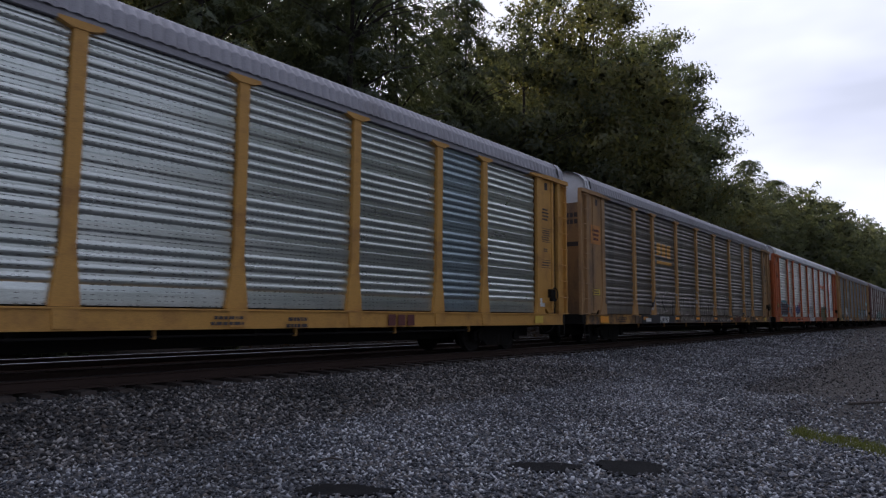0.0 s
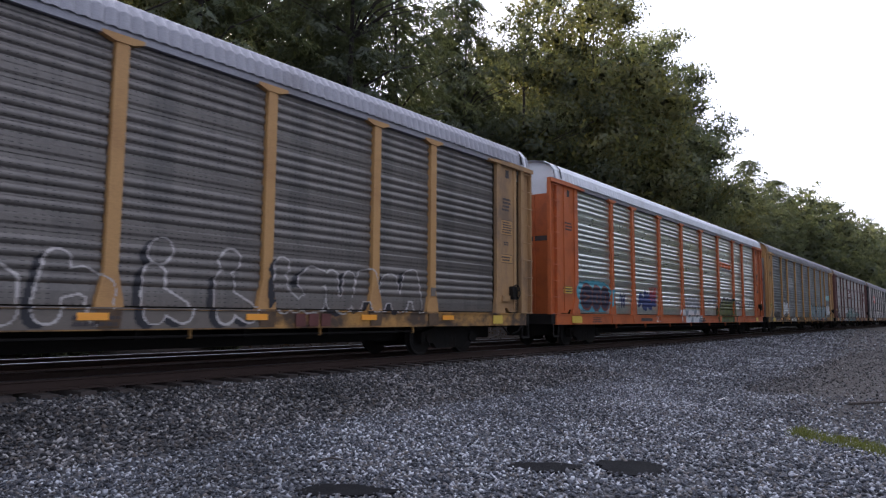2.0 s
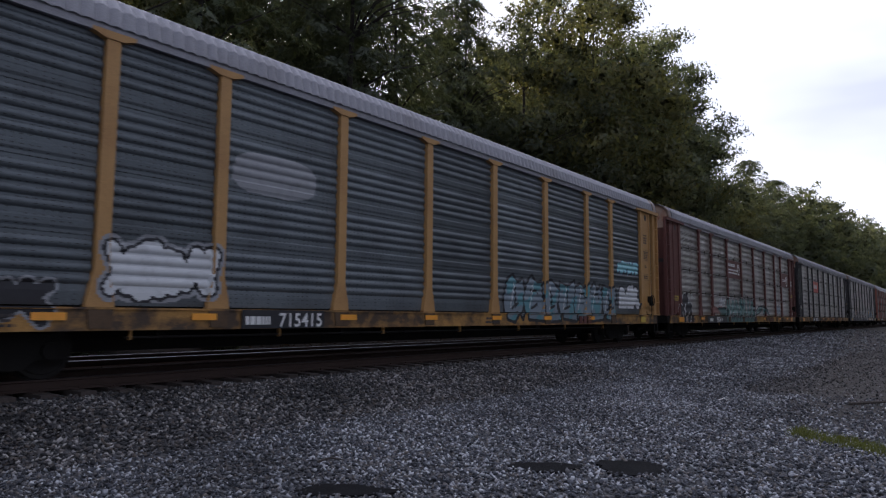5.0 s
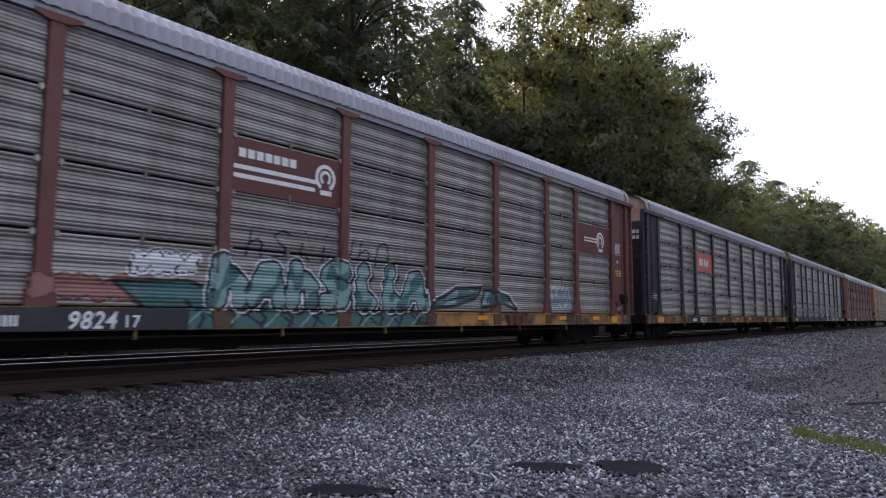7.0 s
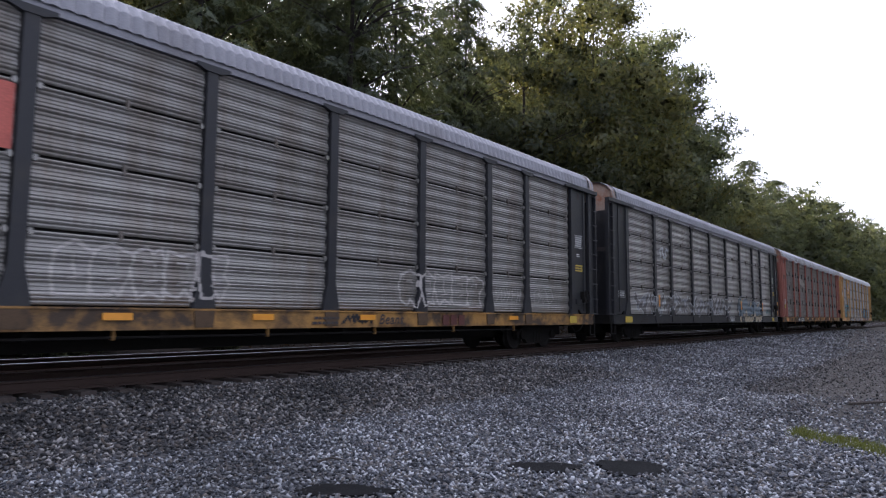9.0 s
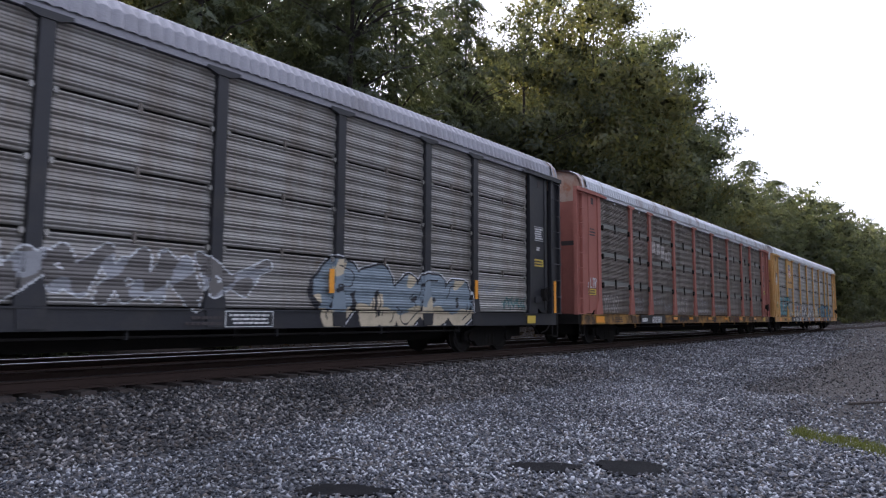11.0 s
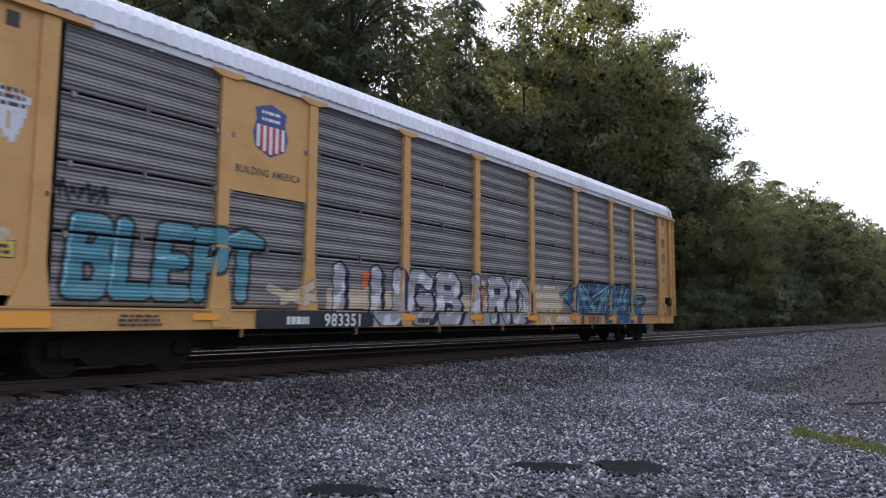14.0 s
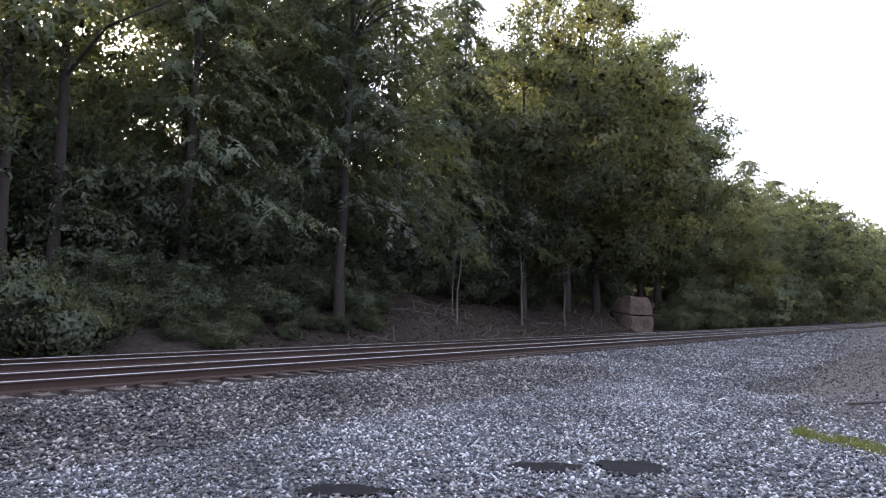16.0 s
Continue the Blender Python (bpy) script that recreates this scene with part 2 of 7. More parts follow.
# ---- builders
class Mesh:
    """Collects boxes, sheets and tubes into one mesh."""

    def __init__(self):
        self.v, self.f = [], []

    def quad(self, *pts):
        i = len(self.v)
        self.v += [tuple(p) for p in pts]
        self.f.append(tuple(range(i, i + len(pts))))

    def box(self, x0, x1, y0, y1, z0, z1):
        i = len(self.v)
        self.v += [(x, y, z) for x in (x0, x1) for y in (y0, y1) for z in (z0, z1)]
        self.f += [tuple(i + k for k in q) for q in ((0, 1, 3, 2), (4, 6, 7, 5), (0, 4, 5, 1), (2, 3, 7, 6), (0, 2, 6, 4), (1, 5, 7, 3))]
        return self

    def prism(self, pts, a, b, axis="y"):
        """A closed outline of (u, w) pushed from a to b along one axis."""
        i, k = len(self.v), len(pts)
        put = {"y": lambda u, w, s: (u, s, w), "x": lambda u, w, s: (s, u, w), "z": lambda u, w, s: (u, w, s)}[axis]
        self.v += [put(u, w, a) for u, w in pts] + [put(u, w, b) for u, w in pts]
        self.f += [tuple(i + j for j in range(k)), tuple(i + k + j for j in reversed(range(k)))]
        self.f += [(i + j, i + k + j, i + k + (j + 1) % k, i + (j + 1) % k) for j in range(k)]
        return self

    def tube(self, a, b, r0, r1=None, sides=8, caps=True):
        a, b = Vector(a), Vector(b)
        r1 = r0 if r1 is None else r1
        d = (b - a).normalized()
        u = d.orthogonal().normalized()
        w = d.cross(u)
        i = len(self.v)
        for p, r in ((a, r0), (b, r1)):
            self.v += [tuple(p + (u * math.cos(k * 2 * math.pi / sides) + w * math.sin(k * 2 * math.pi / sides)) * r) for k in range(sides)]
        self.f += [(i + k, i + (k + 1) % sides, i + sides + (k + 1) % sides, i + sides + k) for k in range(sides)]
        if caps:
            self.f += [tuple(i + k for k in reversed(range(sides))), tuple(i + sides + k for k in range(sides))]
        return self

    def sheet(self, rows):
        """A sheet through rows of points of equal length."""
        i, k = len(self.v), len(rows[0])
        for r in rows:
            self.v += [tuple(p) for p in r]
        for a in range(len(rows) - 1):
            self.f += [(i + a * k + j, i + a * k + j + 1, i + (a + 1) * k + j + 1, i + (a + 1) * k + j) for j in range(k - 1)]
        return self

    def data(self, name, smooth=False):
        me = bpy.data.meshes.new(name)
        me.from_pydata(self.v, [], self.f)
        me.materials.append(None)
        if smooth:
            me.shade_smooth()
        me.update()
        return me


def put(name, me, material, parent=None, label="", at=None):
    """One object on the mesh me, in this material, under parent."""
    if isinstance(me, Mesh):
        me = me.data(name)
    ob = new(name, me)
    ob.material_slots[0].link = "OBJECT"
    ob.material_slots[0].material = material
    if parent:
        ob.parent = parent
    if at is not None:
        ob.matrix_basis = at
    if label:
        tagged(ob, label)
    return ob


def quads_mesh(name, corners):
    """A mesh of loose quads from an array (n, 4, 3)."""
    n = len(corners)
    me = bpy.data.meshes.new(name)
    me.vertices.add(n * 4)
    me.vertices.foreach_set("co", np.ascontiguousarray(corners, dtype=np.float32).ravel())
    me.loops.add(n * 4)
    me.loops.foreach_set("vertex_index", np.arange(n * 4, dtype=np.int32))
    me.polygons.add(n)
    me.polygons.foreach_set("loop_start", np.arange(0, n * 4, 4, dtype=np.int32))
    me.materials.append(None)
    me.update(calc_edges=True)
    return me


def smooth_step(a, b, x):
    t = np.clip((np.asarray(x, float) - a) / (b - a), 0, 1)
    return t * t * (3 - 2 * t)


# ---- the plan
TRACK_Y, HW = 11.5, 1.546
TRACK2_Y = TRACK_Y + 3.7
GAUGE = 1.505
GROUND_Z = -0.65


def ground_z(x, y):
    """Height of the ground: gravel lot, ballast shoulder, track bed, ditch, wooded bank."""
    x, y = np.asarray(x, float), np.asarray(y, float)
    z = GROUND_Z + 0.385 * smooth_step(7.0, 9.9, y)
    z = z + 0.03 * np.sin(x * 0.9 + 1) * np.sin(y * 1.1) * (1 - smooth_step(6, 9, y))
    z = z - 0.15 * smooth_step(17.0, 17.8, y)
    z = z + 1.7 * smooth_step(17.6, 22.5, y) + 0.36 * np.clip(y - 21.5, 0, 45)
    wob = np.sin(x * 0.31) * 0.25 + np.sin(x * 0.83 + y * 0.5) * 0.12
    return z + wob * smooth_step(18.0, 21.0, y)


# spray paints
SPRAY = {k: surf("spray_" + k, c, 0.6, var=0.12, scale=5, amount=0.3, bump=0.05) for k, c in dict(
    white=(0.62, 0.64, 0.66), black=(0.02, 0.02, 0.025), teal=(0.06, 0.145, 0.14), mint=(0.21, 0.33, 0.315), slate=(0.145, 0.135, 0.128), cyan=(0.08, 0.30, 0.38), aqua=(0.30, 0.60, 0.66),
    blue=(0.022, 0.04, 0.15), ink=(0.014, 0.018, 0.045), ash=(0.36, 0.365, 0.38), dust=(0.15, 0.128, 0.108), lagoon=(0.085, 0.26, 0.31), royal=(0.035, 0.115, 0.24), ice=(0.12, 0.28, 0.32), sky=(0.21, 0.26, 0.30), flame=(0.6, 0.13, 0.03), chalk=(0.48, 0.45, 0.43), olive=(0.085, 0.105, 0.022), cream=(0.55, 0.47, 0.33), pink=(0.27, 0.13, 0.11), red=(0.45, 0.05, 0.05), grey=(0.30, 0.31, 0.33), lime=(0.42, 0.5, 0.2), gold=(0.62, 0.33, 0.07), maroon=(0.11, 0.035, 0.03)).items()}


# ---- ground, one sheet to the horizon
def gravel_material():
    """Crushed grey stone, with brown dirt showing through beside the lot and leaf litter on the bank."""
    m = bpy.data.materials.new("gravel")
    m.use_nodes = True
    nt = m.node_tree
    n, l = nt.nodes, nt.links
    b = n["Principled BSDF"]
    tc = n.new("ShaderNodeTexCoord")
    vor = n.new("ShaderNodeTexVoronoi")
    vor.inputs["Scale"].default_value = 24.0
    vor2 = n.new("ShaderNodeTexVoronoi")
    vor2.feature = "DISTANCE_TO_EDGE"
    vor2.inputs["Scale"].default_value = 24.0
    big = n.new("ShaderNodeTexNoise")
    big.inputs["Scale"].default_value, big.inputs["Detail"].default_value = 0.35, 5
    for t in (vor, vor2, big):
        l.new(tc.outputs["Object"], t.inputs["Vector"])
    hue = n.new("ShaderNodeSeparateColor")
    l.new(vor.outputs["Color"], hue.inputs["Color"])
    # darker than the loose stones: the shade in their gaps is in this colour
    ramp = n.new("ShaderNodeValToRGB")
    ramp.color_ramp.elements[0].color, ramp.color_ramp.elements[1].color = (0.014, 0.015, 0.018, 1), (0.11, 0.113, 0.123, 1)
    l.new(hue.outputs["Red"], ramp.inputs["Fac"])
    dirt = n.new("ShaderNodeMapRange")
    dirt.inputs["From Min"].default_value, dirt.inputs["From Max"].default_value = 0.47, 0.66
    l.new(big.outputs["Fac"], dirt.inputs["Value"])
    sep = n.new("ShaderNodeSeparateXYZ")
    l.new(tc.outputs["Object"], sep.inputs["Vector"])
    # the dirt lane runs beside the lot, about a line through (9, 1.5) and (40, 4.5)
    lane = n.new("ShaderNodeMath")
    lane.operation = "MULTIPLY_ADD"
    lane.inputs[1].default_value = -0.1
    l.new(sep.outputs["X"], lane.inputs[0])
    l.new(sep.outputs["Y"], lane.inputs[2])
    near = n.new("ShaderNodeMapRange")
    near.inputs["From Min"].default_value, near.inputs["From Max"].default_value = 2.7, 0.9
    l.new(lane.outputs["Value"], near.inputs["Value"])
    far = n.new("ShaderNodeMapRange")
    far.inputs["From Min"].default_value, far.inputs["From Max"].default_value = 9.0, 13.5
    l.new(sep.outputs["X"], far.inputs["Value"])
    both = n.new("ShaderNodeMath")
    both.operation = "MULTIPLY"
    l.new(near.outputs["Result"], both.inputs[0])
    l.new(far.outputs["Result"], both.inputs[1])
    sof = n.new("ShaderNodeMath")
    sof.operation = "MULTIPLY_ADD"
    sof.inputs[1].default_value = 0.35
    l.new(dirt.outputs["Result"], sof.inputs[0])
    l.new(both.outputs["Value"], sof.inputs[2])
    sof.use_clamp = True
    mx = n.new("ShaderNodeMix")
    mx.data_type = "RGBA"
    mx.inputs["B"].default_value = (0.036, 0.029, 0.025, 1)
    l.new(sof.outputs["Value"], mx.inputs["Factor"])
    l.new(ramp.outputs["Color"], mx.inputs["A"])
    wood = n.new("ShaderNodeMapRange")
    wood.inputs["From Min"].default_value, wood.inputs["From Max"].default_value = 17.0, 18.3
    l.new(sep.outputs["Y"], wood.inputs["Value"])
    mz = n.new("ShaderNodeMix")
    mz.data_type = "RGBA"
    lit = n.new("ShaderNodeTexNoise")
    lit.inputs["Scale"].default_value, lit.inputs["Detail"].default_value = 5.0, 8
    l.new(tc.outputs["Object"], lit.inputs["Vector"])
    lr = n.new("ShaderNodeValToRGB")
    lr.color_ramp.elements[0].color, lr.color_ramp.elements[1].color = (0.014, 0.011, 0.009, 1), (0.055, 0.038, 0.029, 1)
    lr.color_ramp.elements[0].position, lr.color_ramp.elements[1].position = 0.35, 0.7
    l.new(lit.outputs["Fac"], lr.inputs["Fac"])
    l.new(lr.outputs["Color"], mz.inputs["B"])
    l.new(mx.outputs["Result"], mz.inputs["A"])
    l.new(wood.outputs["Result"], mz.inputs["Factor"])
    l.new(mz.outputs["Result"], b.inputs["Base Color"])
    b.inputs["Roughness"].default_value = 0.85
    bp = n.new("ShaderNodeBump")
    bp.inputs["Strength"].default_value, bp.inputs["Distance"].default_value = 1.0, 0.03
    l.new(vor2.outputs["Distance"], bp.inputs["Height"])
    l.new(bp.outputs["Normal"], b.inputs["Normal"])
    return m


GRAVEL = gravel_material()


def build_ground():
    xs = np.concatenate([[-2500, -900, -350, -150, -80], np.arange(-40, 130, 1.0), np.arange(130, 420, 10.0), [500, 800, 1500, 3000]])
    ys = np.concatenate([[-2500, -900, -300, -100, -40, -15, -5], np.arange(-2, 26, 0.5), np.arange(26, 70, 3.0), [90, 200, 600, 2500]])
    X, Y = np.meshgrid(xs, ys)
    Z = ground_z(X, Y)
    m = Mesh()
    m.sheet([[(X[i, j], Y[i, j], Z[i, j]) for j in range(len(xs))] for i in range(len(ys))])
    tagged(put("ground", m.data("ground", True), GRAVEL), "grey crushed-stone lot and ballast below a wooded bank", "ground", kind="structure")


build_ground()


def build_track(yc, name):
    """Two rails, with polished heads, on wooden ties."""
    track = tagged(new(name), "railway track with rusty rails on weathered wooden ties", "railway track", kind="structure")
    x0, x1 = -60.0, 420.0
    for s in (-1, 1):
        y = yc + s * GAUGE / 2
        m = Mesh()
        prof = [(-0.075, -0.172), (0.075, -0.172), (0.07, -0.155), (0.012, -0.13), (0.010, -0.045), (0.036, -0.034), (0.036, -0.008), (-0.036, -0.008), (-0.036, -0.034), (-0.010, -0.045), (-0.012, -0.13), (-0.07, -0.155)]
        m.prism([(y + u, w) for u, w in prof], x0, x1, "x")
        rail = put("rail", m, RAIL, track)
        head = Mesh().prism([(y - 0.032, -0.008), (y + 0.032, -0.008), (y + 0.022, 0.0), (y - 0.022, 0.0)], x0, x1, "x")
        put("rail_head", head, RAIL_TOP, rail, "rail head polished by wheels")
    tie = Mesh().box(-0.115, 0.115, -1.3, 1.3, -0.36, -0.178).data("tie")
    plate = Mesh().box(-0.09, 0.09, -0.18, 0.18, -0.178, -0.168)
    plate.box(-0.06, -0.03, 0.09, 0.12, -0.168, -0.14).box(0.03, 0.06, -0.12, -0.09, -0.168, -0.14)
    plate = plate.data("tie_plate")
    rest, k = Mesh(), 0
    x = -20.0
    while x < 160:
        w = random.uniform(-0.05, 0.05)
        if x < 95:
            t = put("tie", tie, TIE, track, at=pose(x, yc + w, random.uniform(-0.012, 0.006), 0, 0, random.uniform(-1.2, 1.2)))
            for s in (-1, 1):
                put("tie_plate", plate, RAIL, t, at=pose(0, s * GAUGE / 2 - w, 0))
        else:
            rest.box(x - 0.115, x + 0.115, yc - 1.3 + w, yc + 1.3 + w, -0.36, -0.178)
        x += 0.54
    tagged(put("ties_far", rest, TIE, track), kind="stuff")
    return track


# ---- the wood
def leaf_mesh(name, c, ax, nb, length, width, out):
    """One small pointed leaf at each place c, along ax, shaded as part of the mass that faces out."""
    L, W = length[:, None], width[:, None]
    tri = np.stack([c - ax * L * 0.4 - nb * W * 0.5, c - ax * L * 0.4 + nb * W * 0.5, c + ax * L * 0.6], 1)
    n = len(c)
    me = bpy.data.meshes.new(name)
    me.vertices.add(n * 3)
    me.vertices.foreach_set("co", np.ascontiguousarray(tri, dtype=np.float32).ravel())
    me.loops.add(n * 3)
    me.loops.foreach_set("vertex_index", np.arange(n * 3, dtype=np.int32))
    me.polygons.add(n)
    me.polygons.foreach_set("loop_start", np.arange(0, n * 3, 3, dtype=np.int32))
    me.materials.append(None)
    me.update(calc_edges=True)
    face = np.cross(tri[:, 1] - tri[:, 0], tri[:, 2] - tri[:, 0])
    face /= np.linalg.norm(face, axis=1)[:, None] + 1e-9
    face *= np.where((face * out).sum(1) < 0, -1, 1)[:, None]
    face = face * 0.6 + out + np.array([0, 0, 0.15])
    face /= np.linalg.norm(face, axis=1)[:, None]
    me.normals_split_custom_set(np.repeat(face, 3, 0).tolist())
    return me


def unit(v):
    return v / (np.linalg.norm(v, axis=1)[:, None] + 1e-9)


def crown_mesh(name, seed, lobes, leaves, size, droop=0.0, heart_size=0.0, heart_share=0.25):
    """Leaves in sprays over overlapping lobes (x, y, z, radius, height): thick at the rim, with gaps between."""
    rng = np.random.default_rng(seed)
    lob = np.array(lobes, float)
    area = lob[:, 3] * lob[:, 4]
    pick = rng.choice(len(lob), size=leaves // 26, p=area / area.sum())
    d = unit(rng.normal(size=(len(pick), 3)) + np.array([0, 0, 0.15]))
    r = rng.uniform(0.45, 1.0, len(pick)) ** 0.45
    c = lob[pick, :3] + d * r[:, None] * np.stack([lob[pick, 3], lob[pick, 3], lob[pick, 4]], 1)
    keep = np.sin(c[:, 0] * 2.1 + seed) + np.sin(c[:, 1] * 1.9) + np.sin(c[:, 2] * 2.4 + seed * 2) > -1.8
    c, d = np.repeat(c[keep], 26, 0), np.repeat(d[keep], 26, 0)
    spread = (size / 0.17) ** 0.5
    c = c + rng.normal(size=c.shape) * np.array([0.24, 0.24, 0.15]) * spread
    # coarser sprays inside the lobes keep the crown's heart dark
    hn = int(leaves * heart_share)
    heart = rng.choice(len(lob), size=hn, p=area / area.sum())
    hd = unit(rng.normal(size=(hn, 3)))
    hc = lob[heart, :3] + hd * rng.uniform(0.0, 0.7, hn)[:, None] * np.stack([lob[heart, 3], lob[heart, 3], lob[heart, 4]], 1)
    lens = np.concatenate([size * rng.uniform(0.55, 1.45, len(c)), np.full(hn, heart_size or size * 1.7)])
    c, out = np.concatenate([c, hc]), np.concatenate([d, hd])
    n = len(c)
    ax = rng.normal(size=(n, 3))
    ax -= out * 0.75 * (ax * out).sum(1)[:, None]
    ax[:, 2] -= droop
    ax = unit(ax)
    nb = unit(np.cross(ax, rng.normal(size=(n, 3)) + out * 0.9 + np.array([0, 0, 0.6])))
    return leaf_mesh(name, c, ax, nb, lens, lens * rng.uniform(0.45, 0.75, n), out)


def frond_mesh(name, seed, height, width, base, branches, fronds, needles):
    """An evergreen's crown: arching boughs, each hung with flat drooping fronds of fine foliage."""
    rng = np.random.default_rng(seed)
    t = np.sort(rng.uniform(0, 1, branches)) ** 0.9
    z = height * (base + (0.97 - base) * t)
    reach = width * 0.62 * (1.03 - t) ** 0.55 * rng.uniform(0.6, 1.15, branches) + 0.4
    ang = np.arange(branches) * 2.4 + rng.uniform(-0.6, 0.6, branches)
    bi = np.repeat(np.arange(branches), fronds)
    u = rng.uniform(0.03, 1.0, len(bi)) ** 0.85
    o = np.stack([np.cos(ang[bi]), np.sin(ang[bi]), 0 * u], 1)
    side = np.stack([-o[:, 1], o[:, 0], 0 * u], 1) * rng.choice((-1, 1), len(bi))[:, None]
    R = reach[bi]
    root = o * (R * u)[:, None]
    root[:, 2] = z[bi] + R * (0.3 * u - 0.5 * u * u)
    way = unit(o * rng.uniform(0.3, 0.9, (len(bi), 1)) + side * rng.uniform(0.1, 0.9, (len(bi), 1)) - np.array([0, 0, 1]) * rng.uniform(0.2, 0.75, (len(bi), 1)))
    long = rng.uniform(0.5, 1.25, len(bi)) * (0.55 + 0.12 * R)
    fi = np.repeat(np.arange(len(bi)), needles)
    v = rng.uniform(0, 1, len(fi))
    flat = unit(np.cross(way, np.array([0, 0, 1.0]) + rng.normal(size=way.shape) * 0.2))
    sgn = rng.choice((-1, 1), len(fi))[:, None]
    c = root[fi] + way[fi] * (long[fi] * v)[:, None] + flat[fi] * sgn * (0.05 + 0.12 * (1 - v))[:, None]
    c[:, 2] -= 0.22 * long[fi] * v * v
    c += rng.normal(size=c.shape) * 0.035
    ax = unit(way[fi] * 0.7 + flat[fi] * sgn * 0.7 - np.array([0, 0, 0.25]) + rng.normal(size=c.shape) * 0.25)
    up = unit(o[fi] * 0.6 + np.array([0, 0, 0.8]))
    nb = unit(np.cross(ax, up + rng.normal(size=c.shape) * 0.35))
    L = rng.uniform(0.11, 0.27, len(c))
    return leaf_mesh(name, c, ax, nb, L, L * rng.uniform(0.28, 0.5, len(c)), unit(o[fi] + np.array([0, 0, 0.45])))


def trunk_mesh(name, seed, height, radius, limbs, lean=0.4):
    """A tapered, slightly crooked trunk with limbs that reach into the crown."""
    rng = random.Random(seed)
    m = Mesh()
    pts, p = [], Vector((0, 0, -0.5))
    drift = Vector((rng.uniform(-lean, lean), rng.uniform(-lean, lean), 0))
    for k in range(9):
        pts.append(p.copy())
        p = p + Vector((drift.x / 8 + rng.uniform(-0.08, 0.08), drift.y / 8 + rng.uniform(-0.08, 0.08), (height + 0.5) / 8))
    for k in range(8):
        m.tube(pts[k], pts[k + 1], radius * (1 - k / 9) * (1.25 if k == 0 else 1), radius * (1 - (k + 1) / 9), 9, False)
    for k in range(limbs):
        t = rng.uniform(0.48, 0.95)
        a = pts[int(t * 8)]
        ang, reach = rng.uniform(0, 6.28), (1.1 - t) * height * 0.28 + 0.6
        b = a + Vector((math.cos(ang) * reach * 0.5, math.sin(ang) * reach * 0.5, reach * 0.35))
        c = b + Vector((math.cos(ang + 0.3) * reach * 0.6, math.sin(ang + 0.3) * reach * 0.6, reach * 0.2))
        r = radius * (1 - t) * 0.45 + 0.02
        m.tube(a, b, r, r * 0.7, 6, False).tube(b, c, r * 0.7, r * 0.25, 6, False)
    return m.data(name, True)


def lobes_for(seed, height, width, base):
    """Overlapping rounded masses up the trunk, each with smaller knobs on it: broad in the middle, uneven at the top."""
    rng = random.Random(seed)
    out = []
    for k in range(15):
        t = (k + 0.6 * rng.random()) / 15
        z = height * (base + (0.9 - base) * t)
        w = width * (0.5 + 0.6 * math.sin(math.pi * min(1, 0.15 + t * 0.8)))
        a = k * 2.4 + rng.uniform(-0.5, 0.5)
        r = w * (0.21 + 0.1 * rng.random())
        reach = max(0, w * 0.5 - r * 0.6) * (0.5 + 0.6 * rng.random()) * (1 if t < 0.85 else 0.5)
        x, y = math.cos(a) * reach, math.sin(a) * reach
        out.append((x, y, z, r, r * 0.66))
        for j in range(4):
            b, e = a + rng.uniform(-1.6, 1.6), rng.uniform(-0.3, 1.0)
            q = r * rng.uniform(0.3, 0.55)
            out.append((x + math.cos(b) * r * 0.95, y + math.sin(b) * r * 0.95, z + r * 0.7 * e, q, q * 0.7))
    return out


def tree_kind(seed, height, width, base, leaves, size, leaf, bark, label, droop=0.0, limbs=14, heart=0.25, girth=0.009):
    tree = tagged(new("tree"), label, "tree", group="trees of the wood")
    put("trunk", trunk_mesh("trunk", seed, height * 0.93, height * girth + 0.03, limbs), bark, tree)
    if droop > 0.6:
        crown = frond_mesh("crown", seed, height, width, base, 190, 10, leaves // 1900)
    else:
        crown = crown_mesh("crown", seed, lobes_for(seed, height, width, base), leaves, size, droop, max(0.3, size * 1.3), heart)
    put("crown", crown, leaf, tree)
    return tree


KINDS = [
    # edge trees, finely leaved
    tree_kind(1, 20, 9.5, 0.16, 27000, 0.175, LEAF_A, BARK, "tall broad-leaved tree with a dense green crown"),
    tree_kind(2, 22, 9.5, 0.17, 50000, 0.2, LEAF_B, BARK, "tall dark evergreen tree with drooping sprays", 0.7, 26),
    tree_kind(3, 17, 9.0, 0.13, 25000, 0.17, LEAF_C, BARK, "broad tree with yellow-green leaves", 0.2),
    # trees deeper in the wood
    tree_kind(4, 20, 10.5, 0.10, 8000, 0.38, LEAF_A, BARK, "broad-leaved tree deep in the wood", 0.2, 8),
    tree_kind(5, 23, 10.0, 0.20, 8000, 0.37, LEAF_B, BARK, "tall evergreen tree deep in the wood", 0.4, 8),
    # a thin tree that the low sun glimmers through
    tree_kind(6, 21, 6.5, 0.3, 9000, 0.16, LEAF_C, BARK, "slender thin-leaved tree with bare forking limbs", 0.2, 40, 0.02),
]


